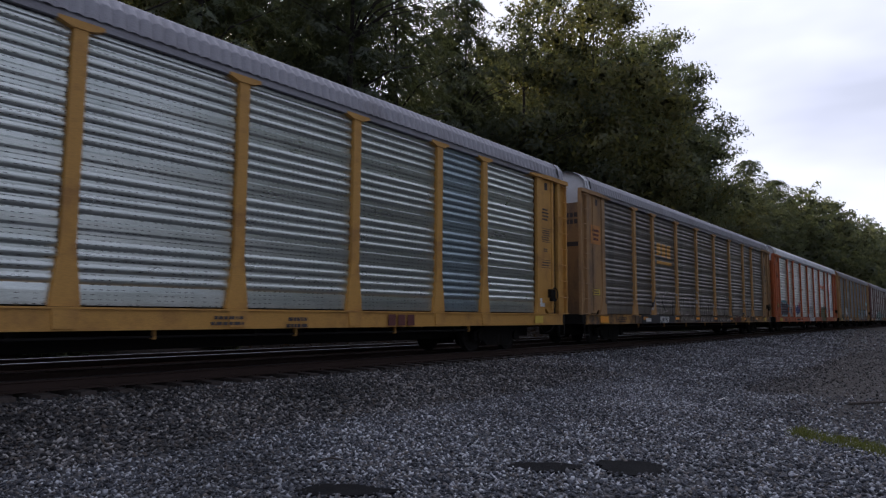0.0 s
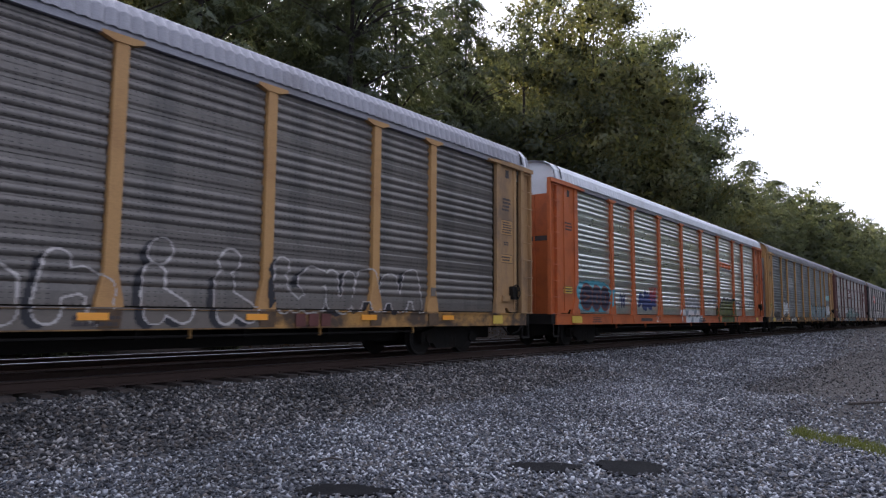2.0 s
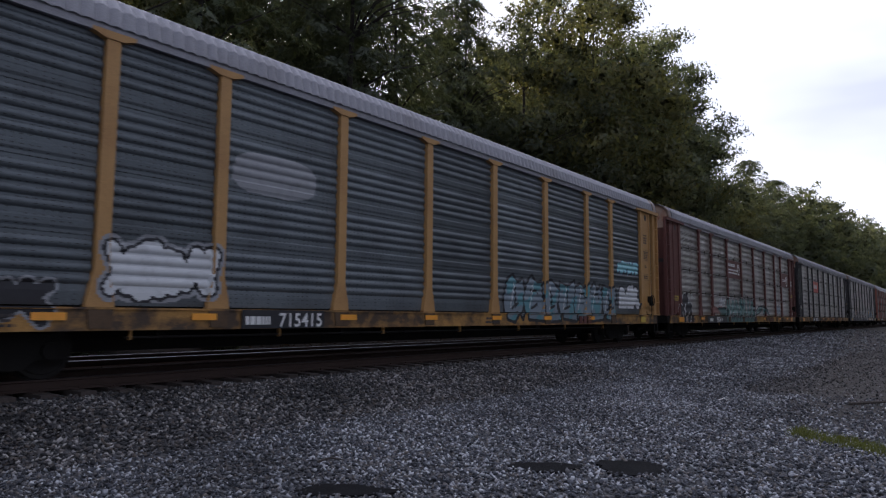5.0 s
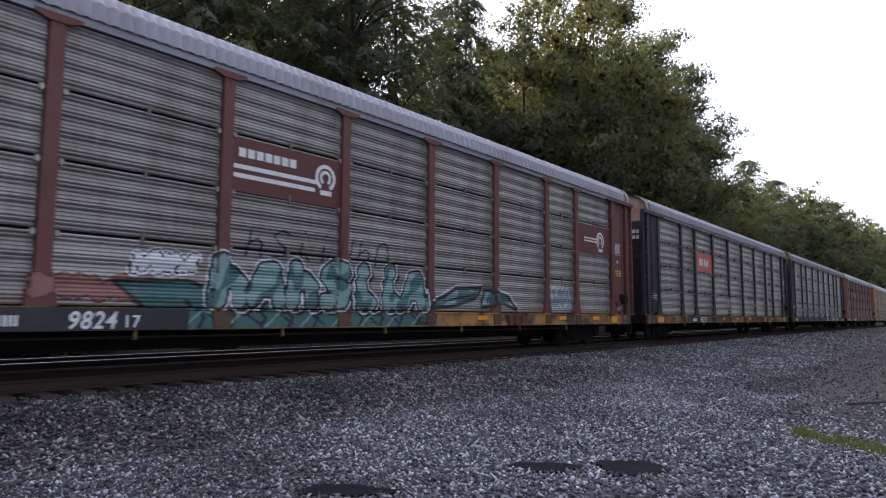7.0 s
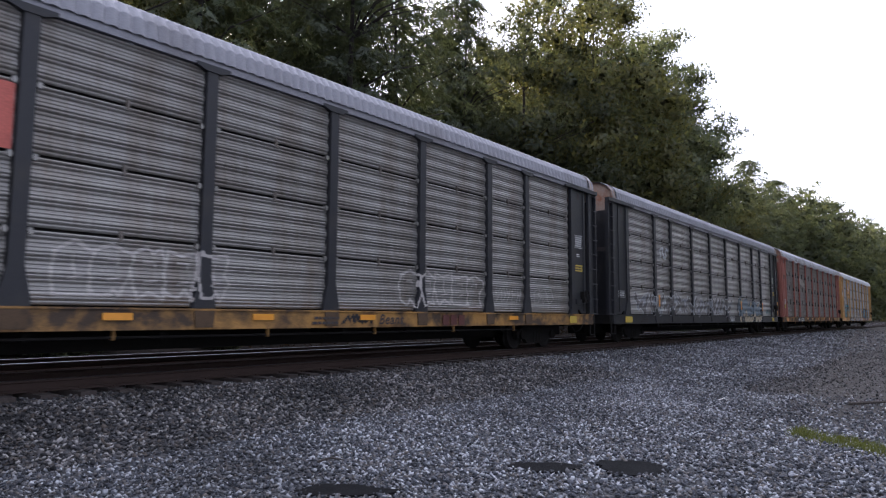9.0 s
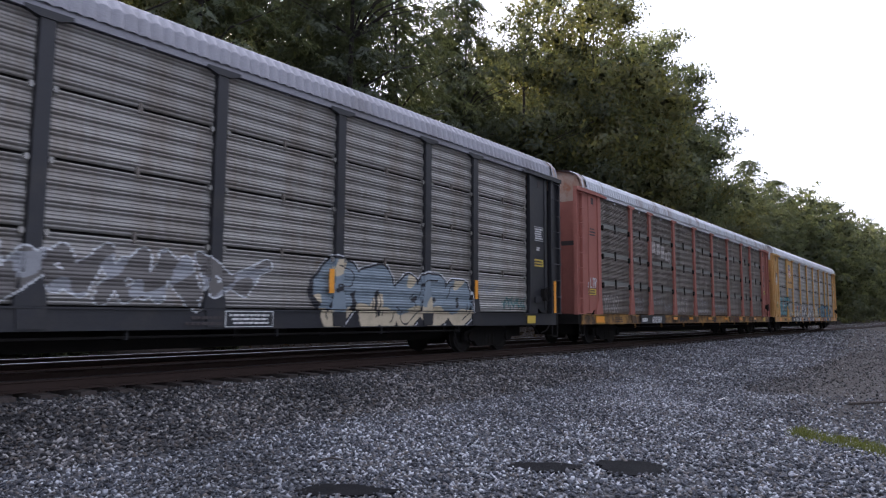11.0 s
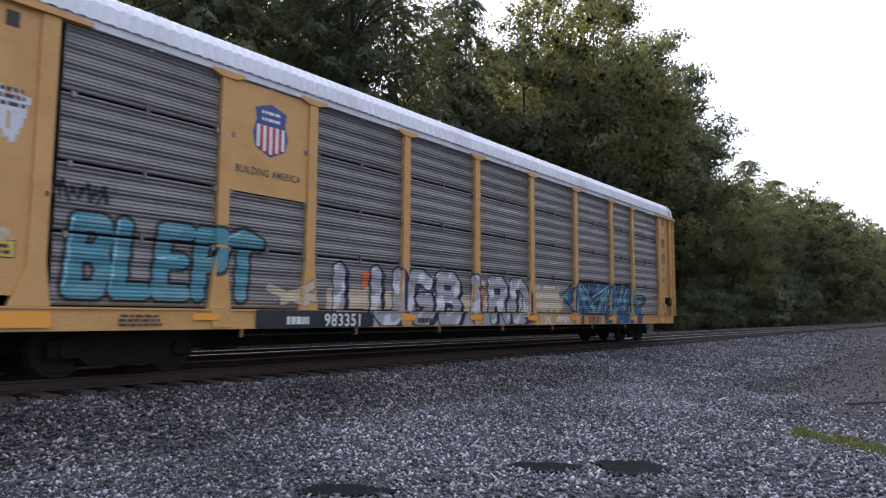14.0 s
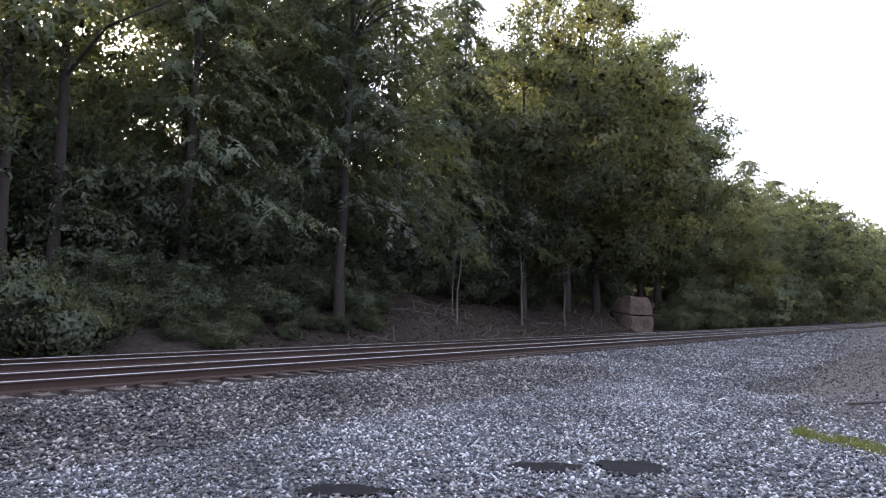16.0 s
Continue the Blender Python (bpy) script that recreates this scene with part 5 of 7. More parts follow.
def spray(car, style, x0, x1, z0, z1, painter, label, step=0.04):
    """Sprayed paint that follows the ribs, posts and sill: painter(u, v, x, z) gives each spot's colour, 0 for none."""
    xs, zs = np.arange(x0, x1 + step, step), rows_for(style, z0, z1)
    X, Z = np.meshgrid(xs, zs)
    Y = -(surface(style, X, Z) + 0.005)
    cx, cz = (X[:-1, :-1] + X[1:, 1:]) / 2, (Z[:-1, :-1] + Z[1:, 1:]) / 2
    names, idx = painter((cx - x0) / (x1 - x0), (cz - z0) / (z1 - z0), cx, cz)
    seam = (cz > SILL_T - 0.004) & (cz < PANEL_B + 0.004)
    if style == "fine":
        h = (PANEL_T - PANEL_B) / 4
        for j in (1, 2, 3):
            seam |= (cz > PANEL_B + j * h - 0.002) & (cz < PANEL_B + j * h + 0.047)
    idx = np.where(seam, 0, idx)
    r, c = np.nonzero(idx)
    P = np.stack([X, Y, Z], -1)
    q = np.stack([P[r, c], P[r, c + 1], P[r + 1, c + 1], P[r + 1, c]], 1)
    me = quads_mesh("sprayed_letters", q)
    me.materials.clear()
    for nme in names:
        me.materials.append(SPRAY[nme])
    me.polygons.foreach_set("material_index", (idx[r, c] - 1).astype(np.int32))
    ob = new("sprayed_letters", me)
    ob.parent = car
    tagged(ob, label)
    return ob


def near_lines(x, z, lines):
    """Distance from each spot to a set of polylines."""
    d = np.full(x.shape, 9.0)
    for line in lines:
        for (ax, az), (bx, bz) in zip(line, line[1:]):
            vx, vz = bx - ax, bz - az
            t = np.clip(((x - ax) * vx + (z - az) * vz) / (vx * vx + vz * vz + 1e-9), 0, 1)
            d = np.minimum(d, np.hypot(x - ax - t * vx, z - az - t * vz))
    return d


ARC = [(0.15, 0.75), (0.35, 0.98), (0.7, 0.95), (0.85, 0.7), (0.85, 0.3), (0.7, 0.05), (0.35, 0.02), (0.15, 0.25), (0.15, 0.75)]
STROKES = {
    "L": [[(0.15, 1), (0.15, 0), (0.85, 0)]], "U": [[(0.12, 1), (0.12, 0.15), (0.3, 0), (0.7, 0), (0.88, 0.15), (0.88, 1)]],
    "G": [[(0.85, 0.85), (0.6, 1), (0.3, 1), (0.12, 0.75), (0.12, 0.25), (0.3, 0), (0.7, 0), (0.88, 0.2), (0.88, 0.45), (0.55, 0.45)]],
    "B": [[(0.15, 0), (0.15, 1), (0.7, 1), (0.85, 0.8), (0.7, 0.54), (0.15, 0.54)], [(0.7, 0.54), (0.9, 0.3), (0.75, 0), (0.15, 0)]],
    "I": [[(0.5, 0), (0.5, 0.65)], [(0.5, 0.95), (0.5, 1.0)]], "R": [[(0.15, 0), (0.15, 1), (0.7, 1), (0.85, 0.78), (0.7, 0.5), (0.15, 0.5)], [(0.5, 0.5), (0.88, 0)]],
    "D": [[(0.15, 0), (0.15, 1), (0.6, 1), (0.88, 0.75), (0.88, 0.25), (0.6, 0), (0.15, 0)]],
    "E": [[(0.85, 1), (0.15, 1), (0.15, 0), (0.88, 0)], [(0.15, 0.5), (0.72, 0.52)]], "P": [[(0.2, 0), (0.15, 1), (0.75, 1), (0.88, 0.75), (0.72, 0.5), (0.2, 0.48)]], "T": [[(0.05, 0.92), (0.5, 1.05), (0.95, 0.92)], [(0.5, 1.0), (0.5, 0)]],
    "A": [[(0.08, 0), (0.45, 1), (0.6, 1), (0.92, 0)], [(0.25, 0.4), (0.78, 0.4)]], "J": [[(0.4, 1), (0.9, 1)], [(0.68, 1), (0.68, 0.2), (0.5, 0), (0.25, 0), (0.1, 0.25)]],
    "M": [[(0.1, 0), (0.15, 1), (0.5, 0.45), (0.85, 1), (0.9, 0)]], "O": [ARC], "S": [[(0.85, 0.85), (0.6, 1), (0.25, 0.92), (0.2, 0.65), (0.75, 0.42), (0.82, 0.15), (0.5, 0), (0.12, 0.1)]],
    "V": [[(0.08, 1), (0.5, 0), (0.92, 1)]], "X": [[(0.1, 1), (0.9, 0)], [(0.9, 1), (0.1, 0)]], "Y": [[(0.08, 1), (0.5, 0.5), (0.92, 1)], [(0.5, 0.5), (0.4, 0)]], " ": [],
    "6": [[(0.8, 0.95), (0.35, 0.8), (0.15, 0.35), (0.3, 0.02), (0.7, 0.02), (0.85, 0.3), (0.6, 0.5), (0.2, 0.4)]], "8": [[(0.5, 0.52), (0.2, 0.75), (0.5, 1), (0.8, 0.75), (0.5, 0.52), (0.15, 0.25), (0.5, 0), (0.85, 0.25), (0.5, 0.52)]],
    "1": [[(0.3, 0.8), (0.5, 1), (0.5, 0)]], "0": [ARC], "K": [[(0.15, 0), (0.15, 1)], [(0.85, 1), (0.15, 0.45), (0.88, 0)]],
    "5": [[(0.85, 1), (0.25, 1), (0.2, 0.6), (0.6, 0.62), (0.85, 0.35), (0.6, 0), (0.15, 0.05)]], "/": [[(0.1, -0.1), (0.9, 1.1)]],
    "7": [[(0.1, 1), (0.85, 1), (0.4, 0)]], "2": [[(0.15, 0.8), (0.45, 1), (0.8, 0.8), (0.7, 0.5), (0.15, 0), (0.9, 0)]], "9": [[(0.8, 0.55), (0.3, 0.5), (0.2, 0.8), (0.5, 1), (0.8, 0.85), (0.75, 0.3), (0.5, 0)]],
}


def word_lines(text, x0, x1, z0, z1, slant=0.0, gap=0.12):
    w = (x1 - x0) / len(text)
    return [[(x0 + (i + gap / 2 + p[0] * (1 - gap)) * w + slant * p[1] * (z1 - z0), z0 + p[1] * (z1 - z0)) for p in line] for i, ch in enumerate(text) for line in STROKES[ch]]


def wild_lines(n, x0, x1, z0, z1, seed, slant=0.1):
    """Interlocking, unreadable letter shapes: a few bent strokes in each space."""
    rng = random.Random(seed)
    w, out = (x1 - x0) / n, []
    for i in range(n):
        for k in range(rng.choice((2, 2, 3))):
            pts, v = [], rng.random() < 0.5
            steps = rng.choice((3, 4, 5))
            for j in range(steps):
                v = not v
                u = (j + rng.uniform(-0.7, 0.7)) / (steps - 1)
                h = rng.uniform(0.7, 1.0) if v else rng.uniform(0.0, 0.35)
                pts.append((x0 + (i + min(1, max(0, u))) * w + slant * h * (z1 - z0), z0 + h * (z1 - z0)))
            out.append(pts)
    return out


def wobble(x, z, scale, seed):
    return np.sin(x * scale + seed) * np.sin(z * scale * 1.3 + seed * 2.1) + 0.5 * np.sin(x * scale * 2.3 - z * scale * 1.7 + seed)


def piece(lines, width, outline, fill, edge, second=None, halo=None, halo_width=0.06, seed=0, shade=None):
    """Filled letters with an outline, a second fill colour in patches and a halo behind."""
    names = [edge, fill] + ([second] if second else []) + ([halo] if halo else []) + ([shade] if shade else [])

    def paint(u, v, x, z):
        d = near_lines(x, z, lines)
        idx = np.zeros(x.shape, int)
        if shade:
            ds = near_lines(x - 0.09, z + 0.07, lines)
            idx[ds < width + outline] = names.index(shade) + 1
        if halo:
            idx[d < width + outline + halo_width] = names.index(halo) + 1
        idx[d < width + outline] = 1
        inner = d < width
        idx[inner] = 2
        if second:
            idx[inner & (wobble(x, z, 5.0, seed) > 0.35)] = names.index(second) + 1
        return names, idx
    return paint


def in_outline(x, z, pts):
    hit = np.zeros(x.shape, bool)
    for (ax, az), (bx, bz) in zip(pts, pts[1:] + pts[:1]):
        cross = (az > z) != (bz > z)
        hit ^= cross & (x < (bx - ax) * (z - az) / (bz - az + 1e-9) + ax)
    return hit


def drawn(shapes, fill, edge, out, rim, strokes=(), ink=0.02, second=None, lights=(), light="white", seed=0, shade=(0, 0), cut=0.35):
    """Closed letter shapes, filled, with dark rims, inner strokes and highlights; fill 0 leaves the sheet bare."""
    names = [edge] + [n for n in (fill, second, light if lights else None) if n]

    def paint(u, v, x, z):
        idx = np.zeros(x.shape, int)
        dark = np.zeros(x.shape, bool)
        for s in shapes:
            sx, sz = x - shade[0], z - shade[1]
            dark |= in_outline(sx, sz, s) | (near_lines(sx, sz, [s + s[:1]]) < out)
        if shade != (0, 0) or fill:
            idx[dark] = 1
        for s in shapes:
            inner, d = in_outline(x, z, s), near_lines(x, z, [s + s[:1]])
            if fill:
                idx[inner] = 2
                if second:
                    idx[inner & (wobble(x, z, 4.0, seed) > cut)] = 3
            else:
                idx[inner] = 0
            idx[d < rim] = 1
        if strokes:
            idx[near_lines(x, z, strokes) < ink] = 1
        if lights:
            idx[near_lines(x, z, lights) < 0.022] = len(names)
        return names, idx
    return paint


def block_letters(n, x0, x1, z0, z1, seed, lap=0.06):
    """Unreadable block letters: notched outlines side by side, and the strokes inside them."""
    rng = random.Random(seed)
    w, shapes, strokes = (x1 - x0) / n, [], []
    for i in range(n):
        j = lambda a, b, s=0.05: (x0 + (i + a * (1 + lap) + rng.uniform(-s, s)) * w, z0 + (b + rng.uniform(-s, s)) * (z1 - z0))
        top = rng.choice((((0.08, 0.86), (0.4, 1.0), (0.62, 0.84), (0.84, 0.95)), ((0.02, 0.82), (0.5, 1.02), (0.95, 0.8)), ((0.0, 0.95), (0.45, 0.9), (0.98, 0.97))))
        side = rng.choice((((0.84, 0.55), (1.0, 0.34)), ((0.98, 0.5),), ((1.04, 0.62), (0.8, 0.42))))
        foot = rng.choice((((0.88, 0.03), (0.5, 0.14), (0.2, 0.0)), ((0.9, 0.0), (0.1, 0.0)), ((0.7, -0.02), (0.55, 0.2), (0.4, 0.0), (0.05, 0.06))))
        shapes.append([j(*p) for p in (*top, *side, *foot, (-0.04, 0.45))])
        k = rng.choice((0, 1, 2))
        strokes.append([j(0.34, 0.68, 0.03), j(0.62, 0.7, 0.03), j(0.64, 0.6, 0.03)] if k else [j(0.48, 0.72, 0.03), j(0.5, 0.3, 0.03)])
        if k < 2:
            strokes.append([j(0.36, 0.3, 0.03), j(0.66, 0.36, 0.03)])
    return shapes, strokes


def rimmed(lines, width, rim, edge, accent=None):
    """Letters drawn by their rims alone, with a few dark accents inside."""
    def paint(u, v, x, z):
        d = near_lines(x, z, lines)
        idx = np.where(np.abs(d - width) < rim, 1, 0)
        if accent:
            idx = np.where((d < width - rim) & (wobble(x, z, 4.0, 1.7) > 0.95), 2, idx)
        return [edge] + ([accent] if accent else []), idx
    return paint


def shaded(lines, width, rim, edge, shade, drop=(-0.13, -0.06)):
    """Bare letters with a bright rim, and a dark shade thrown to one side of them."""
    def paint(u, v, x, z):
        d = near_lines(x, z, lines)
        far = near_lines(x - drop[0], z - drop[1], lines)
        idx = np.where((far < width) & (d > width) & (wobble(x, z, 1.6, 3.0) > -0.55), 2, 0)
        return [edge, shade], np.where(np.abs(d - width) < rim * (1 + 0.35 * wobble(x, z, 3.0, 1.0)), 1, idx)
    return paint


ARCHES = (
    [[(0.14, 0.0), (0.12, 0.55), (0.25, 0.88), (0.5, 0.98), (0.75, 0.86), (0.86, 0.5), (0.84, 0.0)]],
    [[(0.2, 0.02), (0.24, 0.9)], [(0.24, 0.45), (0.55, 0.6), (0.8, 0.42), (0.82, 0.0)]],
    [[(0.82, 0.88), (0.45, 0.98), (0.18, 0.76), (0.4, 0.52), (0.78, 0.36), (0.72, 0.08), (0.2, 0.02)]],
    [[(0.45, 0.0), (0.4, 0.62)], [(0.42, 1.0), (0.46, 1.06)], [(0.42, 0.3), (0.85, 0.02)]],
    [[(0.12, 0.1), (0.35, 0.9), (0.62, 0.95), (0.88, 0.06)], [(0.3, 0.4), (0.72, 0.42)]],
    [[(0.14, 0.95), (0.2, 0.12), (0.5, 0.0), (0.78, 0.15), (0.85, 0.95)]],
)


def arch_lines(n, x0, x1, z0, z1, seed, slant=0.0):
    """Round-shouldered, unreadable letter shapes side by side."""
    rng = random.Random(seed)
    w, out = (x1 - x0) / n, []
    for i in range(n):
        k, h = rng.choice(ARCHES), rng.uniform(0.85, 1.1)
        out += [[(x0 + (i + 0.04 + 0.92 * p) * w + slant * q * (z1 - z0), z0 + q * h * (z1 - z0)) for p, q in line] for line in k]
    return out


def thin(lines, width, colour):
    def paint(u, v, x, z):
        return [colour], (near_lines(x, z, lines) < width).astype(int)
    return paint


def blob(colour, seed=0, rag=0.18):
    def paint(u, v, x, z):
        r = np.abs(2 * u - 1) ** 3 + np.abs(2 * v - 1) ** 3
        return [colour], (r < 0.9 + rag * wobble(x, z, 6, seed)).astype(int)
    return paint


def blocks(colour, shapes):
    """Plain rectangles (u0, u1, v0, v1)."""
    def paint(u, v, x, z):
        hit = np.zeros(u.shape, int)
        for a, b, c, d in shapes:
            hit[(u > a) & (u < b) & (v > c) & (v < d)] = 1
        return [colour], hit
    return paint


def reflectors(car, places, tall=False):
    for x, w in places:
        plate(car, "reflector", x, x + w, 0.86, 0.97, REFLECT, FACE_Y, "amber reflective strip")


def number_board(car, x0, x1, text, xm, xd, shear=0.2, ground=None):
    """A dark patch on the sill with the owner's mark as bars and the wagon's number."""
    plate(car, "number_patch", x0, x1, SILL_B + 0.004, SILL_T - 0.006, ground or BLACK, FACE_Y, "black patch with white number")
    bars(car, xm, xm + 0.62, 0.73, 0.99, 1, WHITE, FACE_Y - 0.014, 3, "mark")
    return digits(car, text, xd, 0.745, 0.345, shear=shear, width=0.92)


A, B, C, D, E, F, G, H, I = CARS

# every corner sheet carries small print and a notice
for k, (car, ground) in enumerate(zip(CARS, (YELLOW, TAN, ORANGE, TAN, SIGN_YELLOW, SIGN_YELLOW, SIGN_YELLOW, SIGN_YELLOW, SIGN_YELLOW))):
    ink = WHITE if k in (4, 5, 6) else LABEL_DARK
    if k not in (4, 5, 6):
        bars(car, 12.15, 12.6, 3.85, 4.25, 4, ink, seed=k)
    boxed(car, 12.08, 12.68, 3.2, 3.62, (MAROON, BLACK)[k > 4] if k in (4, 5, 6) else ground if k < 4 else (RED if k == 7 else YELLOW_CLEAN), ink, rows=5, seed=k + 9)
    boxed(car, 12.05, 12.68, 2.42, 2.66, ground, LABEL_DARK, rows=2, seed=k + 5)
    bars(car, 12.26, 12.5, 2.9, 3.02, 2, ink, seed=k + 30)
    if k not in (4, 5, 6):
        bars(car, -12.7, -12.2, 3.7, 4.0, 3, ink, seed=k + 40)
    boxed(car, -12.82, -12.22, 1.68, 1.92, BLACK if k in (5, 6) else SIGN_YELLOW, WHITE if k in (5, 6) else LABEL_DARK, rows=2, seed=k + 50)
    plate(car, "sill_reflector", -12.4, -11.75, 0.76, 0.98, REFLECT if k in (1, 4, 5, 7, 8) else SIGN_YELLOW, FACE_Y, "amber reflective plate")
    plate(car, "sill_reflector", 11.6, 12.05, 0.76, 0.98, REFLECT if k in (8, 4) else SIGN_YELLOW, FACE_Y, "amber reflective plate")
    # data panels stencilled on the sill
    bars(car, 0.85, 1.62, 0.76, 0.95, 2, LABEL_DARK, FACE_Y, seed=k + 60)
    bars(car, -10.9, -10.1, 0.76, 0.96, 3, LABEL_DARK, FACE_Y, seed=k + 70)
    # owner's mark: three heavy red-brown shapes
    if k not in (2, 6):
        x = (5.25, 4.9, 0, 6.3, 4.8, 5.0, 0, 5.0, 5.05)[k]
        for j in range(3):
            plate(car, "owner_mark", x + j * 0.32, x + j * 0.32 + 0.24, 0.74, 0.98, SPRAY["maroon"] if k != 8 else SPRAY["pink"], FACE_Y, "faded red owner's mark")

# silver wagon with mustard posts
bars(A, 2.45, 3.0, 0.7, 0.94, 2, LABEL_DARK, FACE_Y, 4)
plate(A, "torn_notice", 11.95, 12.2, 1.25, 1.5, WHITE, -HW - 0.006)

# grey wagon with tan posts: a gold emblem of plain blocks over a bar
spray(B, "ribbed", -6.6, -4.85, 3.15, 4.1, blocks("gold", [(0.03, 0.27, 0.4, 0.98), (0.37, 0.61, 0.36, 0.94), (0.71, 0.97, 0.33, 0.92), (0.0, 1.0, 0.02, 0.17)]), "gold emblem of blocks over a bar")
number_board(B, -8.6, -4.95, "973329", -8.25, -6.7)
reflectors(B, ((-8.5, 0.45), (-4.77, 0.45), (-1.9, 0.45), (0.95, 0.45), (3.8, 0.45), (6.65, 0.45), (9.4, 0.45)))
plate(B, "slogan_sign", -12.9, -12.16, 3.45, 4.1, SIGN_TAN, -HW + 0.04, "tan sign with worn brown lettering")
bars(B, -12.8, -12.25, 3.55, 4.0, 3, SPRAY["maroon"], -HW + 0.026, 8)
spray(B, "ribbed", -8.9, 4.4, 0.709, 1.05, drawn([[(-8.8, 0.7), (-8.6, 1.06), (4.2, 1.06), (4.3, 0.7)]], "dust", "dust", 0.0, 0.01), "grey painted-over stretch of a sill")
spray(B, "ribbed", -7.9, 4.4, 0.72, 2.35, shaded(arch_lines(9, -7.4, 4.1, 0.98, 1.86, 5, 0.12), 0.19, 0.017, "chalk", "black"), "large grey letters rimmed in white over black shade", 0.026).location.y = -0.006
spray(B, "ribbed", 3.9, 9.2, 0.9, 2.2, shaded(arch_lines(6, 4.3, 8.7, 1.15, 1.82, 9), 0.17, 0.015, "chalk", "black", (-0.17, -0.05)), "narrow grey letters with deep black shade", 0.026).location.y = -0.006
spray(B, "ribbed", -11.6, -9.6, 1.3, 2.1, thin(wild_lines(3, -11.4, -9.8, 1.4, 2.0, 7)[::2], 0.02, "dust"), "faded pale smears on grey sheet")
for x in (9.07, -11.8):
    plate(B, "round_notice", x - 0.09, x + 0.09, 1.42, 1.62, SPRAY["dust"], -HW - 0.004, "worn round notice on a post foot")

# silver wagon with orange posts
spray(C, "ribbed", -12.05, -8.95, 1.08, 2.2, blob("cyan", 1), "bright blue sprayed cloud")
def disc(x, z, rx, rz):
    return [(x + rx * math.cos(a * math.pi / 7), z + rz * math.sin(a * math.pi / 7)) for a in range(14)]


spray(C, "ribbed", -12.05, -8.95, 1.08, 2.2, drawn([disc(-11.1, 1.62, 0.46, 0.42), disc(-10.35, 1.6, 0.36, 0.42), disc(-9.66, 1.6, 0.36, 0.4)], "ink", "maroon", 0.05, 0.035, [[(-11.3, 1.5), (-10.95, 1.62), (-11.3, 1.74)], [(-10.35, 1.48), (-10.3, 1.72)], [(-9.66, 1.48), (-9.6, 1.72)]], 0.05), "dark round sprayed letters rimmed in dark red").location.y = -0.006
spray(C, "ribbed", -6.7, -4.6, 1.12, 2.1, piece(wild_lines(3, -6.5, -4.8, 1.3, 1.9, 8), 0.1, 0.02, "blue", "blue"), "dark blue sprayed letters")
spray(C, "ribbed", -5.5, -4.6, 1.5, 2.3, thin(wild_lines(2, -5.4, -4.7, 1.55, 2.2, 3), 0.025, "red"), "red scribble")
spray(C, "ribbed", -8.5, -7.8, 1.2, 2.0, thin(wild_lines(2, -8.4, -7.9, 1.25, 1.9, 4), 0.02, "blue"), "blue scribble")
spray(C, "ribbed", -1.75, 1.25, 0.72, 2.0, piece([[(-1.5, 0.9), (1.0, 0.9)], [(-1.5, 1.1), (0.9, 1.1)]], 0.2, 0.03, "white", "grey", "sky", seed=6), "pale washed-out sprayed block")
spray(C, "ribbed", -1.2, 1.3, 1.3, 2.0, piece(wild_lines(4, -1.0, 1.0, 1.35, 1.9, 12), 0.07, 0.0, "grey", "grey", "ash", seed=4), "faint pale grey sprayed patches")
ROUND = [
    [(3.88, 1.23), (3.98, 1.45), (4.33, 1.55), (4.35, 1.68), (4.45, 1.83), (4.64, 1.89), (4.81, 1.75), (4.96, 1.52), (5.09, 1.26), (5.03, 1.0), (4.86, 0.79), (4.69, 0.6), (4.13, 0.6), (3.95, 0.91)],
    [(4.91, 1.65), (5.06, 1.88), (5.33, 1.95), (5.51, 1.84), (5.62, 1.65), (5.74, 1.24), (5.78, 1.01), (5.66, 0.83), (5.44, 0.6), (5.05, 0.6), (4.88, 0.76), (5.03, 1.0), (5.1, 1.31)],
    [(5.62, 1.67), (5.79, 1.9), (6.01, 1.88), (6.16, 1.65), (6.29, 1.85), (6.46, 1.86), (6.59, 1.7), (6.57, 1.31), (6.76, 1.12), (6.68, 0.82), (6.51, 0.6), (5.67, 0.6), (5.61, 0.74), (5.77, 1.1)],
    [(6.58, 1.75), (6.82, 1.92), (7.07, 1.88), (7.17, 1.63), (7.28, 1.33), (7.52, 1.08), (7.43, 0.82), (7.24, 0.6), (6.72, 0.6), (6.68, 0.77), (6.85, 1.02), (6.6, 1.41)],
]
INNER = [[(4.34, 1.37), (4.36, 1.0)], [(4.04, 1.52), (4.66, 1.5), (4.68, 1.21)], [(5.34, 1.7), (5.37, 1.09)], [(5.21, 0.82), (5.58, 0.85)], [(5.87, 1.43), (5.93, 1.24), (6.24, 1.01), (6.39, 1.45)], [(6.98, 1.59), (6.94, 1.07), (7.07, 1.07), (7.01, 1.6)]]
spray(C, "ribbed", 3.6, 7.8, 0.709, 2.12, drawn(ROUND, "olive", "black", 0.1, 0.028, INNER, 0.024), "olive green round letters with black outlines", 0.03)

spray(C, "ribbed", 1.5, 4.0, 1.62, 1.9, thin(word_lines("XST XST XST", 1.55, 3.95, 1.66, 1.86, 0.2), 0.016, "blue"), "line of small dark blue scribbles")
spray(C, "ribbed", 7.3, 11.6, 1.62, 1.92, thin(word_lines("XST XST XST XST XST XST XST", 7.35, 11.5, 1.66, 1.87, 0.2), 0.016, "blue"), "line of small dark blue scribbles")
spray(C, "ribbed", 8.1, 9.3, 1.28, 1.62, thin(word_lines("REXOR", 8.2, 9.2, 1.3, 1.57, 0.15), 0.017, "black"), "small black scribble")
